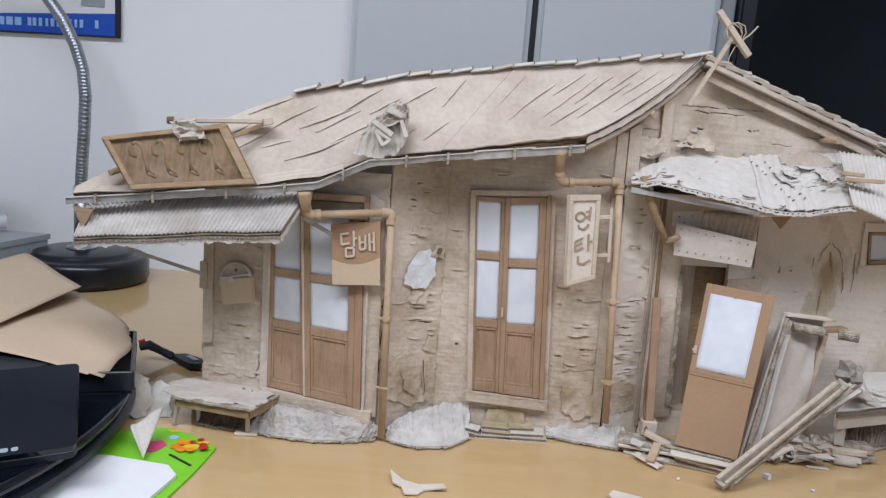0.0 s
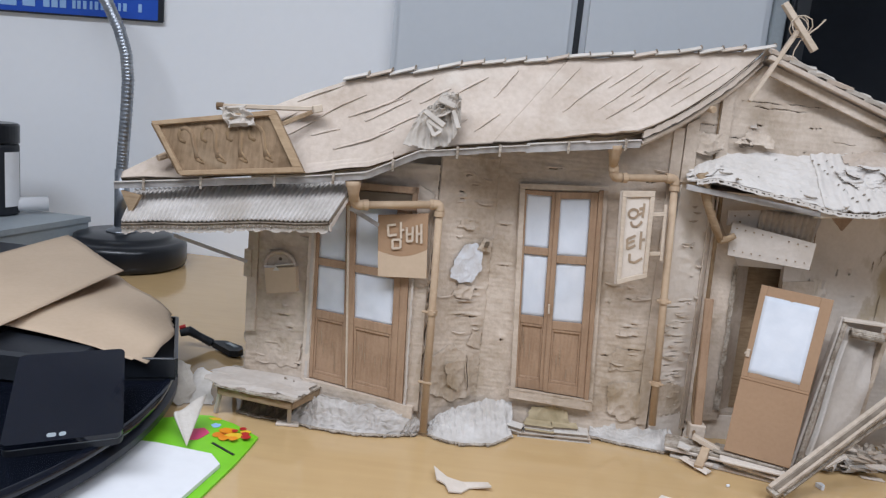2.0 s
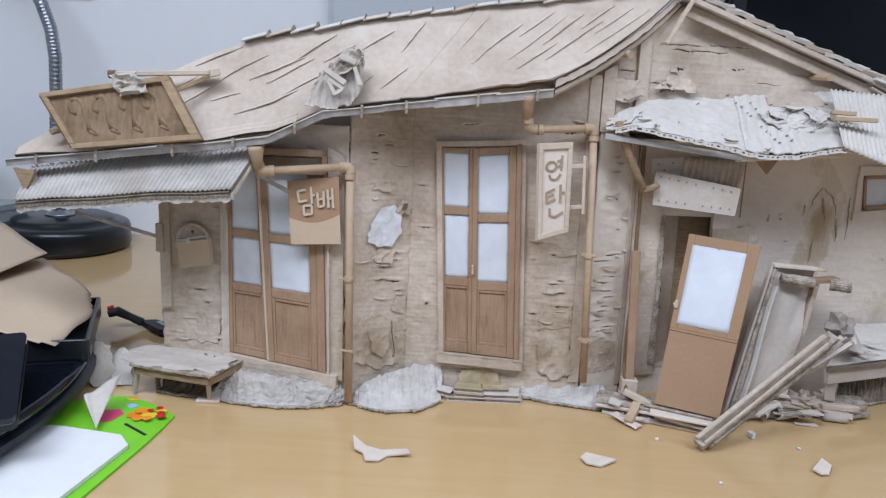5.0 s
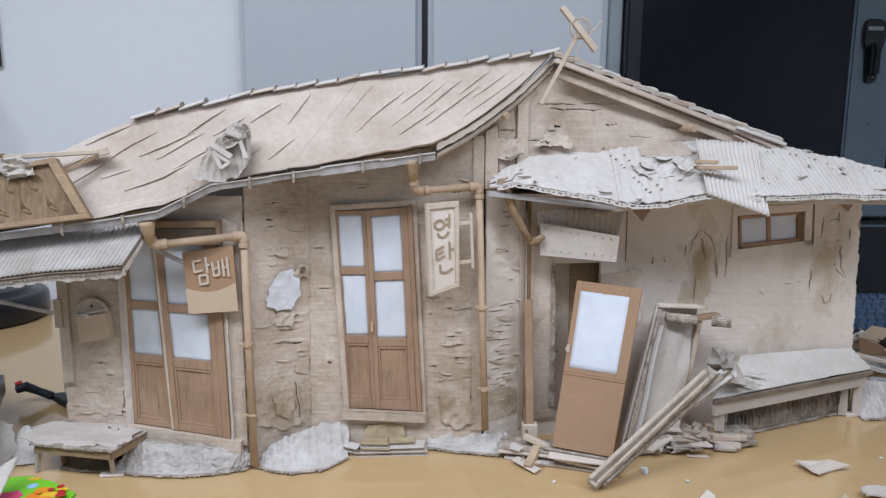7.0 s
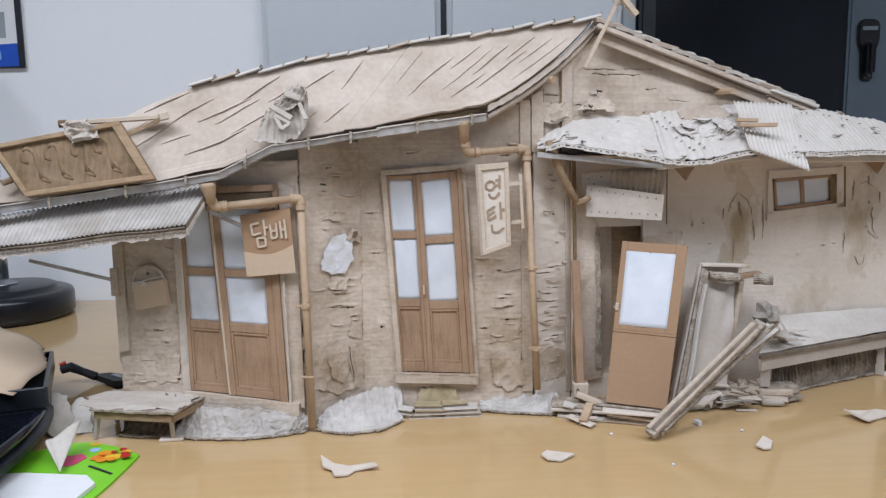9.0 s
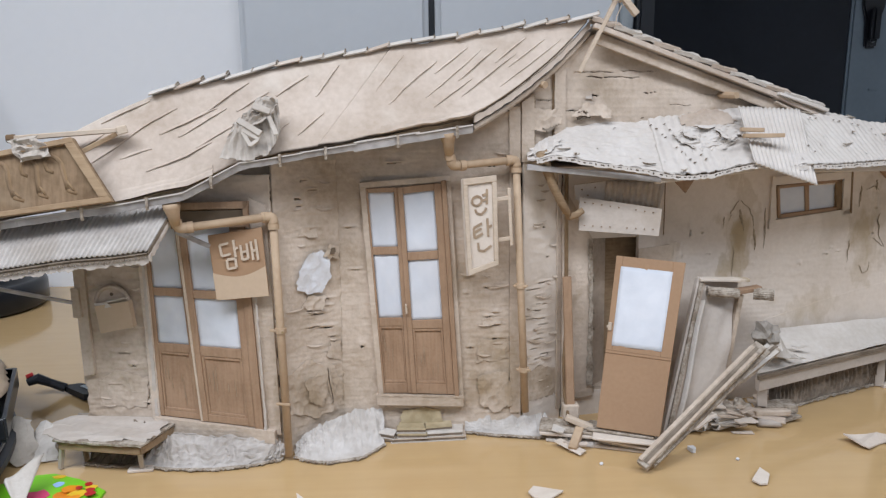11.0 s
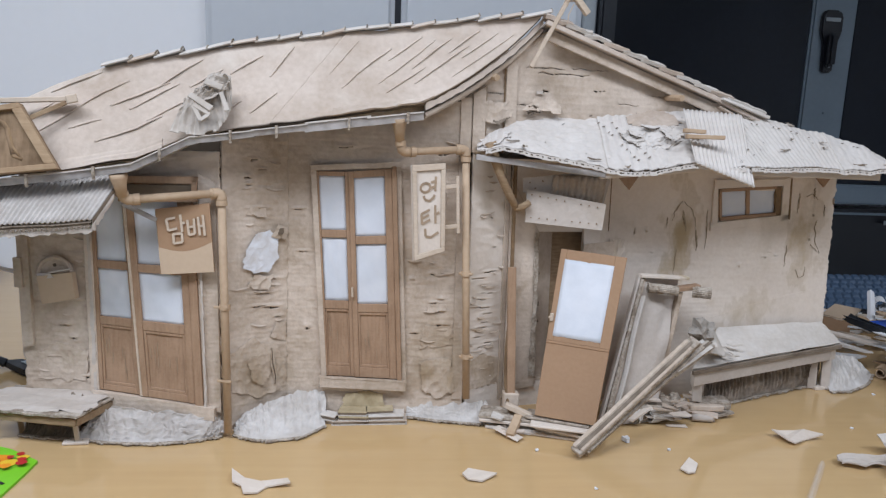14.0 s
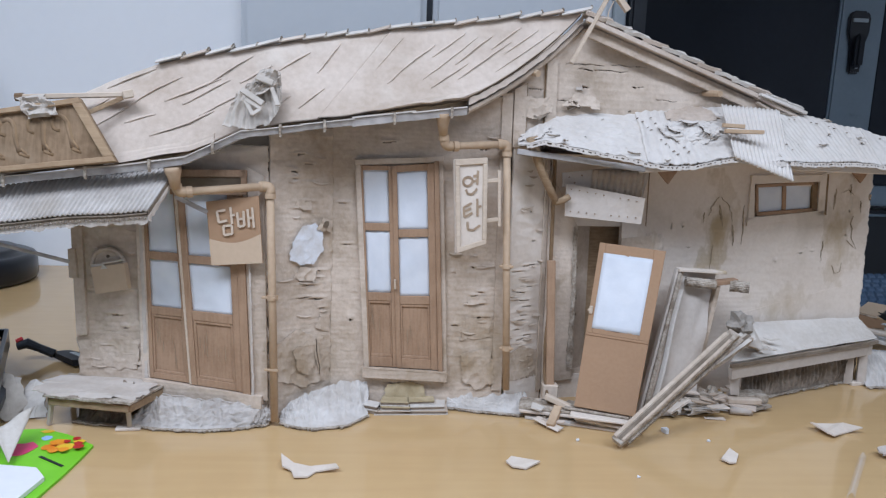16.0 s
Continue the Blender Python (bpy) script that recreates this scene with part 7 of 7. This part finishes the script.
# ---- things on the left of the desk ----
disc = thing("round_tray", "large black round tray on a foot", "tray")
TX, TY = -0.80, 0.55
part("foot", lathe([(0.25, 0.0), (0.255, 0.002), (0.25, 0.017), (0.02, 0.0172)], 64, (TX, TY, 0)), BLACKM, disc)
part("plate", lathe([(0.25, 0.0175), (0.425, 0.0175), (0.436, 0.022), (0.436, 0.03), (0.428, 0.034), (0.428, 0.0455), (0.02, 0.0455)], 128, (TX, TY, 0)), TRAYBLUE, disc)
part("rim", lathe([(0.4285, 0.035), (0.433, 0.039), (0.433, 0.045), (0.430, 0.0485), (0.425, 0.0475), (0.424, 0.0457)], 128, (TX, TY, 0)), PIANO, disc, "raised glossy rim", smooth=True)
dv = thing("disc_drive", "glossy black portable disc drive propped on the tray", "disc drive")
q5 = quad3((-0.5035, 0.557, 0.0975), (-0.4135, 0.6085, 0.0992), (-0.352, 0.4865, 0.060), (-0.442, 0.434, 0.058))


def soft_plate(f, s0, s1, t0, t1, d0, d1, r, n=5):
    """A plate with rounded corners on a quad map."""
    ring = []
    for cx, cy, a0 in ((s1 - r, t0 + r, -90), (s1 - r, t1 - r, 0), (s0 + r, t1 - r, 90), (s0 + r, t0 + r, 180)):
        for k in range(n + 1):
            a = radians(a0 + 90 * k / n)
            ring.append((cx + r * math.cos(a), cy + r * math.sin(a)))
    bm = bmesh.new()
    lo = [bm.verts.new(f(s, t, d0)) for s, t in ring]
    hi = [bm.verts.new(f(s, t, d1)) for s, t in ring]
    bm.faces.new(lo)
    bm.faces.new(hi)
    for i in range(len(lo)):
        j = (i + 1) % len(lo)
        bm.faces.new((lo[i], lo[j], hi[j], hi[i]))
    bmesh.ops.recalc_face_normals(bm, faces=bm.faces)
    return bm


part("lower_shell", soft_plate(q5, 0.0, 1.0, 0.0, 1.0, -0.013, -0.006, 0.06), BLACKM, dv)
part("silver_seam", soft_plate(q5, 0.005, 0.995, 0.005, 0.995, -0.006, -0.0045, 0.06), GREYBOX, dv)
part("lid", soft_plate(q5, 0.0, 1.0, 0.0, 1.0, -0.0045, 0.0015, 0.06), PIANO, dv, "glossy blue-black lid")
part("maker_mark", soft_plate(q5, 0.36, 0.44, 0.035, 0.075, 0.0015, 0.0019, 0.02), GREYBOX, dv)
part("maker_mark", soft_plate(q5, 0.46, 0.52, 0.035, 0.075, 0.0015, 0.0019, 0.02), GREYBOX, dv)
tagged(part("drive_prop", box(-0.60, -0.47, 0.60, 0.70, 0.046, 0.083, 0.004), BLACKM), "black case under the disc drive", "case")

tr = thing("black_case", "open black plastic case under the wrapping paper", "case")
q6 = [(-0.378, 0.664), (-0.447, 0.824), (-0.64, 0.76), (-0.575, 0.60)]
part("bottom", prism([(x, y, 0.046) for x, y in q6], (0, 0, 0.004)), BLACKM, tr)
for a, b in zip(q6, q6[1:] + q6[:1]):
    part("side", beam((*a, 0.0625), (*b, 0.0625), 0.005, 0.024), BLACK, tr)
tagged(part("wrapping_paper", sheet(lambda a, b: Vector((-0.425, 0.785, 0.076)).lerp(Vector((-0.62, 0.985, 0.083)), a).lerp(Vector((-0.402, 0.635, 0.077)).lerp(Vector((-0.86, 0.70, 0.088)), a), b) + Vector((0, 0, 0.016 * math.sin(math.pi * min(1, a * 1.3)) * math.sin(math.pi * (0.2 + 0.6 * b)) - 0.03 * max(0, 0.14 - a) + wob((a * 2, b * 2, 0), 1.3, 0.004))), 26, 26, lambda a, b: a + b > 0.12 and a - b > -0.93, 0.0008), BROWNPAPER, smooth=True), "sheet of brown wrapping paper draped over the case", "paper sheet")
tagged(part("wrapping_paper", sheet(lambda a, b: Vector((-0.589, 0.9455, 0.1015)).lerp(Vector((-0.806, 1.154, 0.1035)), a).lerp(Vector((-0.572, 0.588, 0.1045)).lerp(Vector((-0.80, 0.80, 0.1065)), a), b) + Vector((0, 0, wob((a * 2, b * 2, 4), 1, 0.003))), 18, 18, None, 0.0008), BROWNPAPER, smooth=True), "flat sheet of brown wrapping paper on the pile", "paper sheet")
tagged(part("storage_box", box(-1.2, -0.76, 0.995, 1.12, 0.0, 0.075, 0.004), BLACKM), "black box under the wrapping paper", "box")
tagged(part("storage_box", box(-1.1, -0.74, 0.90, 1.06, 0.0755, 0.099, 0.004), BLACKM), "flat black box under the wrapping paper", "box")
tagged(part("torn_tissue", sheet(lambda a, b: Vector((-0.50 + 0.03 * a, 0.655 + 0.018 * b, 0.082 + wob((a * 3, b * 3, 1), 1.5, 0.003))), 8, 6, None, 0.0008), PAPER), "torn white paper bit on the pile", "paper bit")

gb = thing("grey_box", "blue-grey plastic box by the wall", "box")
part("body", prism([(-1.5, 1.14, 0.0), (-0.955, 1.14, 0.0), (-0.905, 1.40, 0.0), (-1.5, 1.40, 0.0)], (0, 0, 0.082)), GREYBOX, gb)
part("lid", prism([(-1.5, 1.135, 0.0825), (-0.952, 1.135, 0.0825), (-0.902, 1.405, 0.0825), (-1.5, 1.405, 0.0825)], (0, 0, 0.012)), GREYBOX, gb)
tagged(part("paper_tube", tube([(-1.2, 1.22, 0.11), (-0.985, 1.38, 0.118)], 0.0155, 16), PAPER, smooth=True), "white paper tube lying on the grey box", "paper tube")
bt = thing("black_jar", "black jar with a white side label on the grey box", "jar")
part("body", lathe([(0.048, 0.0), (0.052, 0.004), (0.052, 0.145), (0.049, 0.15)], 40, (-1.075, 1.325, 0.0955)), BLACKM, bt)
part("lid", lathe([(0.052, 0.0), (0.053, 0.003), (0.053, 0.038), (0.049, 0.042), (0.01, 0.042)], 40, (-1.075, 1.325, 0.2465)), BLACK, bt)
part("label", sheet(lambda a, b: Vector((-1.075 + 0.0532 * math.cos(-0.5 + 0.8 * a), 1.325 + 0.0532 * math.sin(-0.5 + 0.8 * a), 0.115 + 0.115 * b)), 10, 3, None, 0.0006), PAPER, bt)

# notepad with green cover
npd = thing("notepad", "white notepad with a bright green printed cover", "notepad")
part("cover", prism([(-0.47, 0.60, 0.0), (-0.352, 0.668, 0.0), (-0.334, 0.6705, 0.0), (-0.30, 0.656, 0.0), (-0.261, 0.629, 0.0), (-0.2615, 0.60, 0.0), (-0.264, 0.56, 0.0), (-0.282, 0.40, 0.0), (-0.31, 0.15, 0.0), (-0.55, 0.15, 0.0)], (0, 0, 0.003)), GREEN, npd, "bright green printed cover")
part("page_block", prism([(-0.47, 0.576, 0.0034), (-0.36, 0.577, 0.0034), (-0.293, 0.567, 0.0034), (-0.276, 0.547, 0.0034), (-0.2965, 0.40, 0.0034), (-0.325, 0.15, 0.0034), (-0.55, 0.15, 0.0034)], (0, 0, 0.0045)), PAPER, npd, "white pages")


def blob(cx, cy, rx, ry, seed, material, name, z=0.0032):
    rng = random.Random(seed)
    part(name, prism([(cx + rx * math.cos(2 * math.pi * k / 14) * rng.uniform(0.75, 1.1), cy + ry * math.sin(2 * math.pi * k / 14) * rng.uniform(0.75, 1.1), z) for k in range(14)], (0, 0, 0.0004)), material, npd)


blob(-0.332, 0.617, 0.016, 0.018, 1, PINK, "pink_badge")
for k, (x, y, r) in enumerate(((-0.300, 0.634, 0.010), (-0.288, 0.622, 0.011), (-0.306, 0.62, 0.008), (-0.278, 0.634, 0.007), (-0.296, 0.612, 0.007))):
    blob(x, y, r, r * 0.9, 10 + k, (ORANGE, YELLOW)[k % 2], "flower_print", 0.0032 + 0.0004 * k)
blob(-0.283, 0.640, 0.005, 0.004, 31, RED, "flower_print", 0.0054)
for k, (x, y, r) in enumerate(((-0.290, 0.632, 0.004), (-0.301, 0.625, 0.004), (-0.276, 0.626, 0.005), (-0.285, 0.610, 0.006), (-0.272, 0.617, 0.006))):
    blob(x, y, r, r * 0.9, 50 + k, (RED, ORANGE)[k % 2], "flower_print", 0.0058 + 0.0003 * k)
blob(-0.318, 0.645, 0.006, 0.006, 33, SKYPRINT, "blue_dot")
blob(-0.325, 0.662, 0.008, 0.004, 34, YELLOW, "flower_print")
for p, q in (((-0.305, 0.600), (-0.272, 0.578)),):
    part("twig_print", beam((*p, 0.0036), (*q, 0.0036), 0.003, 0.0006, (0, 0, 1), 0), BLACKM, npd)
for k in range(3):
    part("ruled_line", box(-0.40, -0.34, 0.42 - 0.012 * k, 0.421 - 0.012 * k, 0.0079, 0.0080), STEEL, npd)
for x0, x1 in ((-0.39, -0.375), (-0.37, -0.36)):
    part("red_mark", box(x0, x1, 0.372, 0.379, 0.0079, 0.0081), RED, npd)
# folded white paper cone
tagged(part("paper_cone", sheet(lambda a, b: Vector((-0.3246, 0.5753, 0.0085)).lerp(Vector((-0.355, 0.608, 0.027)).lerp(Vector((-0.334, 0.655, 0.036)), a), b) + Vector((-0.006 * math.sin(math.pi * a) * b, -0.012 * math.sin(math.pi * a) * b, 0.002 * math.sin(9 * a) * b)), 14, 12, None, 0.001), PALE, smooth=True), "folded white paper cone on the notepad", "folded paper")
for k, (p, q, r, s) in enumerate((((-0.418, 0.745, 0.036), (-0.392, 0.745, 0.040), (-0.362, 0.715, 0.002), (-0.388, 0.690, 0.002)), ((-0.39, 0.76, 0.024), (-0.362, 0.75, 0.03), (-0.345, 0.705, 0.002), (-0.37, 0.70, 0.002)))):
    tagged(part("paper_shred", sheet(lambda a, b, p=p, q=q, r=r, s=s, k=k: Vector(p).lerp(Vector(q), a).lerp(Vector(s).lerp(Vector(r), a), b) + Vector((wob((a * 3, b * 4, k), 1.3, 0.006), -0.008 * math.sin(math.pi * b), 0.004 * math.sin(5 * a) * (1 - b))), 14, 16, None, 0.001), PALE if k else SCRUNCH), "torn grey-white paper shred beside the low table", "paper shred")
# cutter knife
kn = thing("cutter_knife", "black cutter knife with a red slider", "knife")
part("handle", prism([(-0.432, 0.915, 0.004), (-0.42, 0.904, 0.004), (-0.388, 0.878, 0.004), (-0.374, 0.88, 0.004), (-0.371, 0.892, 0.004), (-0.378, 0.905, 0.004), (-0.41, 0.922, 0.004)], (0, 0, 0.009)), BLACKM, kn)
part("handle_slot", prism([(-0.405, 0.908, 0.0132), (-0.385, 0.892, 0.0132), (-0.379, 0.896, 0.0132), (-0.399, 0.912, 0.0132)], (0, 0, 0.001)), GREYBOX, kn)
part("neck", tube([(-0.474, 0.90, 0.024), (-0.462, 0.905, 0.028), (-0.447, 0.91, 0.019), (-0.428, 0.912, 0.010)], 0, 10, True, [0.0055, 0.0075, 0.0058, 0.0065]), BLACKM, kn)
part("slider", tube([(-0.478, 0.906, 0.030), (-0.470, 0.91, 0.033)], 0.0034, 8), RED, kn)

# ---- debris on the right of the desk ----
rng = random.Random(77)
def torn_sheet(corners, curl, seed, label, material):
    """A torn four-sided card, curled up along its far edge."""
    c = [Vector((*q, 0.004)) for q in corners]

    def fn(a, b):
        p = c[0].lerp(c[1], a).lerp(c[3].lerp(c[2], a), b)
        return p + Vector((wob((a * 2.5, b * 2.5, seed), 1.2, 0.006), wob((a * 2.5, b * 2.5, seed + 3), 1.2, 0.006), 0.001 + curl * (1 - b) ** 2 + 0.35 * curl * b * b + abs(wob((a * 2, b * 2, seed + 6), 1, curl * 0.5))))
    return tagged(part("torn_sheet", sheet(fn, 22, 14, None, 0.0018), material), label, "torn card")


torn_sheet([(0.640, 0.622), (0.703, 0.624), (0.690, 0.602), (0.637, 0.606)], 0.004, 1, "flat strip of pale card on the desk", PALEBOARD)
torn_sheet([(0.706, 0.650), (0.775, 0.640), (0.748, 0.590), (0.712, 0.618)], 0.017, 2, "curled pale torn card on the desk", PALE)
torn_sheet([(0.690, 0.606), (0.735, 0.575), (0.715, 0.535), (0.676, 0.582)], 0.018, 3, "curled strip of torn card on the desk", PALEBOARD)
torn_sheet([(0.720, 0.596), (0.785, 0.575), (0.760, 0.550), (0.722, 0.574)], 0.016, 4, "rolled pale card strip on the desk", PALEBOARD)
scrap("pale torn card scrap among others on the desk", 0.73, 0.53, 0.02, 81, 0.3, stretch=1.5, tilt=0.15)
scrap("pale torn card scrap among others on the desk", 0.68, 0.50, 0.018, 82, 1.0, stretch=1.3)
# tray with white paper
ty = thing("paper_tray", "grey tray on feet heaped with white paper sheets", "tray")
part("base", soften(prism([(0.868, 0.842, 0.030), (0.890, 0.776, 0.030), (1.25, 0.760, 0.030), (1.25, 0.955, 0.030), (0.93, 0.955, 0.030)], (0, 0, 0.007)), 0.002, 2), GREYBOX, ty)
part("rim", beam((0.868, 0.842, 0.040), (0.890, 0.776, 0.040), 0.003, 0.006), STEEL, ty)
part("rim", beam((0.890, 0.776, 0.040), (1.25, 0.760, 0.040), 0.003, 0.006), STEEL, ty)
for x, y in ((0.894, 0.796), (1.12, 0.785), (0.94, 0.925), (1.12, 0.925)):
    part("foot", tube([(x, y, 0.0), (x, y, 0.030)], 0.006, 10), BLACKM, ty)


def tray_sheet(c, w, d, turn, z, seed, material=PAPER):
    """A loose sheet, torn at the rim and a little curled."""
    ct, st = math.cos(turn), math.sin(turn)

    def fn(a, b):
        x, y = (a - 0.5) * w, (b - 0.5) * d
        return Vector((c[0] + x * ct - y * st, c[1] + x * st + y * ct, z + 0.008 * (abs(2 * a - 1) ** 3 + abs(2 * b - 1) ** 3) * abs(noise.noise((a * 2, b * 2, seed))) + abs(wob((a * 3, b * 3, seed), 1.3, 0.003))))
    return tagged(part("paper_sheet", sheet(fn, 18, 14, lambda a, b: max(abs(a - 0.5), abs(b - 0.5)) < 0.47 + 0.05 * noise.noise((a * 6, b * 6, seed)), 0.0008), material), "white paper sheet lying on the tray", "paper sheet", "sheets on the tray")


for k, (x, y, w, d, tn, m) in enumerate(((0.955, 0.865, 0.15, 0.12, -0.3, PAPER), (1.06, 0.86, 0.18, 0.14, 0.1, PAPER), (0.945, 0.905, 0.10, 0.08, 0.4, PAPER), (0.975, 0.835, 0.13, 0.06, -0.25, PALE), (1.00, 0.92, 0.12, 0.06, -0.5, PAPER), (0.925, 0.855, 0.05, 0.06, 0.6, PAPER))):
    tray_sheet((x, y), w, d, tn, 0.0385 + 0.0028 * k, k, m)


def offcut(x, y, z, l, w, turn, tilt, material, seed, thick=0.0025, name="card_offcut", label="card offcut in the debris heap"):
    rngl = random.Random(seed)
    bm = box(-l / 2, l / 2, -w / 2, w / 2, 0, thick, 0.0004)
    for v in bm.verts:
        v.co.x += rngl.uniform(-1, 1) * l * 0.12
        v.co.z += 0.25 * v.co.x ** 2 / max(l, 0.01)
    bm.transform(Matrix.Translation((x, y, z)) @ Matrix.Rotation(turn, 4, "Z") @ Matrix.Rotation(tilt, 4, "Y"))
    return tagged(part(name, bm, material), label, "card offcut", "offcuts in the debris heap")


# a bent kraft box flap, a folded kraft piece and the larger pieces round them
kf = thing("kraft_flap", "bent kraft card box flap tipped on the debris heap", "card flap")
part("face", prism([(1.045, 1.075, 0.060), (1.135, 1.165, 0.098), (1.235, 1.10, 0.082), (1.115, 1.02, 0.052)], (0.001, 0.002, 0.003)), BROWNPAPER, kf)
part("fold", prism([(1.115, 1.020, 0.052), (1.235, 1.10, 0.082), (1.240, 1.094, 0.062), (1.118, 1.014, 0.036)], (0.002, 0.003, 0)), KRAFT, kf)
fk = thing("folded_kraft", "folded kraft card piece at the house corner", "folded card")
part("top", prism([(0.897, 1.08, 0.052), (0.955, 1.135, 0.056), (0.995, 1.115, 0.052), (0.935, 1.058, 0.046)], (0, 0, 0.002)), BROWNPAPER, fk)
part("front", prism([(0.897, 1.078, 0.050), (0.935, 1.056, 0.044), (0.936, 1.052, 0.022), (0.900, 1.072, 0.026)], (0.001, 0.003, 0)), KRAFT, fk)
offcut(0.962, 1.045, 0.045, 0.012, 0.045, 0.4, 1.25, PIPE, 3, 0.010, label="upright tan card strip in the debris heap")
tagged(part("paper_stick", beam((0.962, 1.035, 0.040), (0.998, 1.10, 0.090), 0.012, 0.008, (0, -1, 0), 0.001, 0.001), PAPER), "white paper stick poking out of the debris", "paper stick")
rolled(((1.015, 1.09, 0.066), (1.03, 1.12, 0.068)), 0.014, 12, "loose white paper curl on the debris heap", PAPER)
rolled(((0.884, 0.894, 0.010), (0.905, 0.910, 0.010)), 0.009, 13, "small tan paper ring on the desk", PIPE)
tagged(part("paper_crescent", tube([(0.893 + 0.024 * k / 8, 0.872 + 0.010 * math.sin(math.pi * k / 8), 0.006) for k in range(9)], 0.0055, 10), PIPE, smooth=True), "tan curled paper crescent on the desk", "paper curl")
offcut(0.965, 1.005, 0.052, 0.060, 0.034, 0.35, 0.05, BLUE, 6, 0.003, label="bright blue card piece in the debris heap")
offcut(0.905, 0.925, 0.058, 0.12, 0.024, -1.25, 0.05, BLACKM, 7, 0.006, label="black strip in the debris heap")
offcut(1.015, 0.985, 0.056, 0.09, 0.018, -0.5, 0.05, BLACKM, 27, 0.005, label="black strip in the debris heap")
offcut(0.893, 0.905, 0.0665, 0.024, 0.028, 0.3, 0.1, PAPER, 11, 0.002, label="white paper square on the black strip")
for k, (x, y, z, l, tn, m) in enumerate(((0.87, 0.985, 0.034, 0.10, -0.9, PALE), (0.885, 0.965, 0.036, 0.12, -0.75, WALL_PALE), (0.86, 0.955, 0.030, 0.08, -1.0, PALE), (1.03, 1.01, 0.055, 0.12, -0.5, PIPE), (1.05, 0.99, 0.056, 0.13, -0.4, SIGN), (1.08, 1.0, 0.057, 0.14, -0.45, TIMBER), (1.10, 1.03, 0.056, 0.12, -0.3, PALE))):
    offcut(x, y, z, l, 0.010, tn, 0.02, m, 60 + k, 0.004, label="thin card stick in the debris heap")
for k in range(110):
    x, y = rng.uniform(0.875, 1.30), rng.uniform(0.935, 1.20)
    heap = 0.006 + 0.030 * math.sin(math.pi * min(1.0, max(0.0, (y - 0.92) / 0.32))) * min(1.0, (x - 0.85) / 0.12)
    bm, m = flake(x, y, rng.uniform(0.005, 0.014), 300 + k, rng.uniform(0, 3), up=heap * rng.uniform(0.6, 1.1), stretch=rng.uniform(1.0, 2.6), tilt=rng.uniform(-0.3, 0.3), material=rng.choice((PALE, PAPER, WALL_PALE, SIGN, PAPER, PALE, PALE, KRAFT)), thick=rng.uniform(0.001, 0.003), n=rng.choice((5, 6, 7)), curl=0.006)
    tagged(part("card_offcut", bm, m), "torn paper and card offcut in the debris heap", "card offcut", "offcuts in the debris heap")
for k in range(36):
    x, y, l, tn = rng.uniform(0.88, 1.22), rng.uniform(0.95, 1.17), rng.uniform(0.02, 0.06), rng.uniform(-1.2, 0.5)
    z = 0.012 + 0.030 * math.sin(math.pi * min(1.0, max(0.0, (y - 0.92) / 0.32)))
    offcut(x, y, z, l, rng.uniform(0.004, 0.010), tn, rng.uniform(-0.2, 0.2), rng.choice((PALE, PAPER, WALL_PALE, PALE, SIGN)), 500 + k, 0.0022)
# clear plastic strip
GLASS, gt, gp, gN, gL = nodes_of("clear_plastic")
gp.inputs["Base Color"].default_value = (0.95, 0.97, 1, 1)
gp.inputs["Roughness"].default_value, gp.inputs["Transmission Weight"].default_value, gp.inputs["IOR"].default_value = 0.06, 0.0, 1.5
gp.inputs["Alpha"].default_value = 0.14
tagged(part("plastic_strip", sheet(lambda a, b: Vector((0.54 + 0.072 * a + 0.008 * b, 0.52 + 0.092 * a, 0.002 + 0.006 * math.sin(math.pi * b))), 12, 8, None, 0.0006), GLASS, smooth=True), "thin clear plastic strip on the desk", "plastic strip")
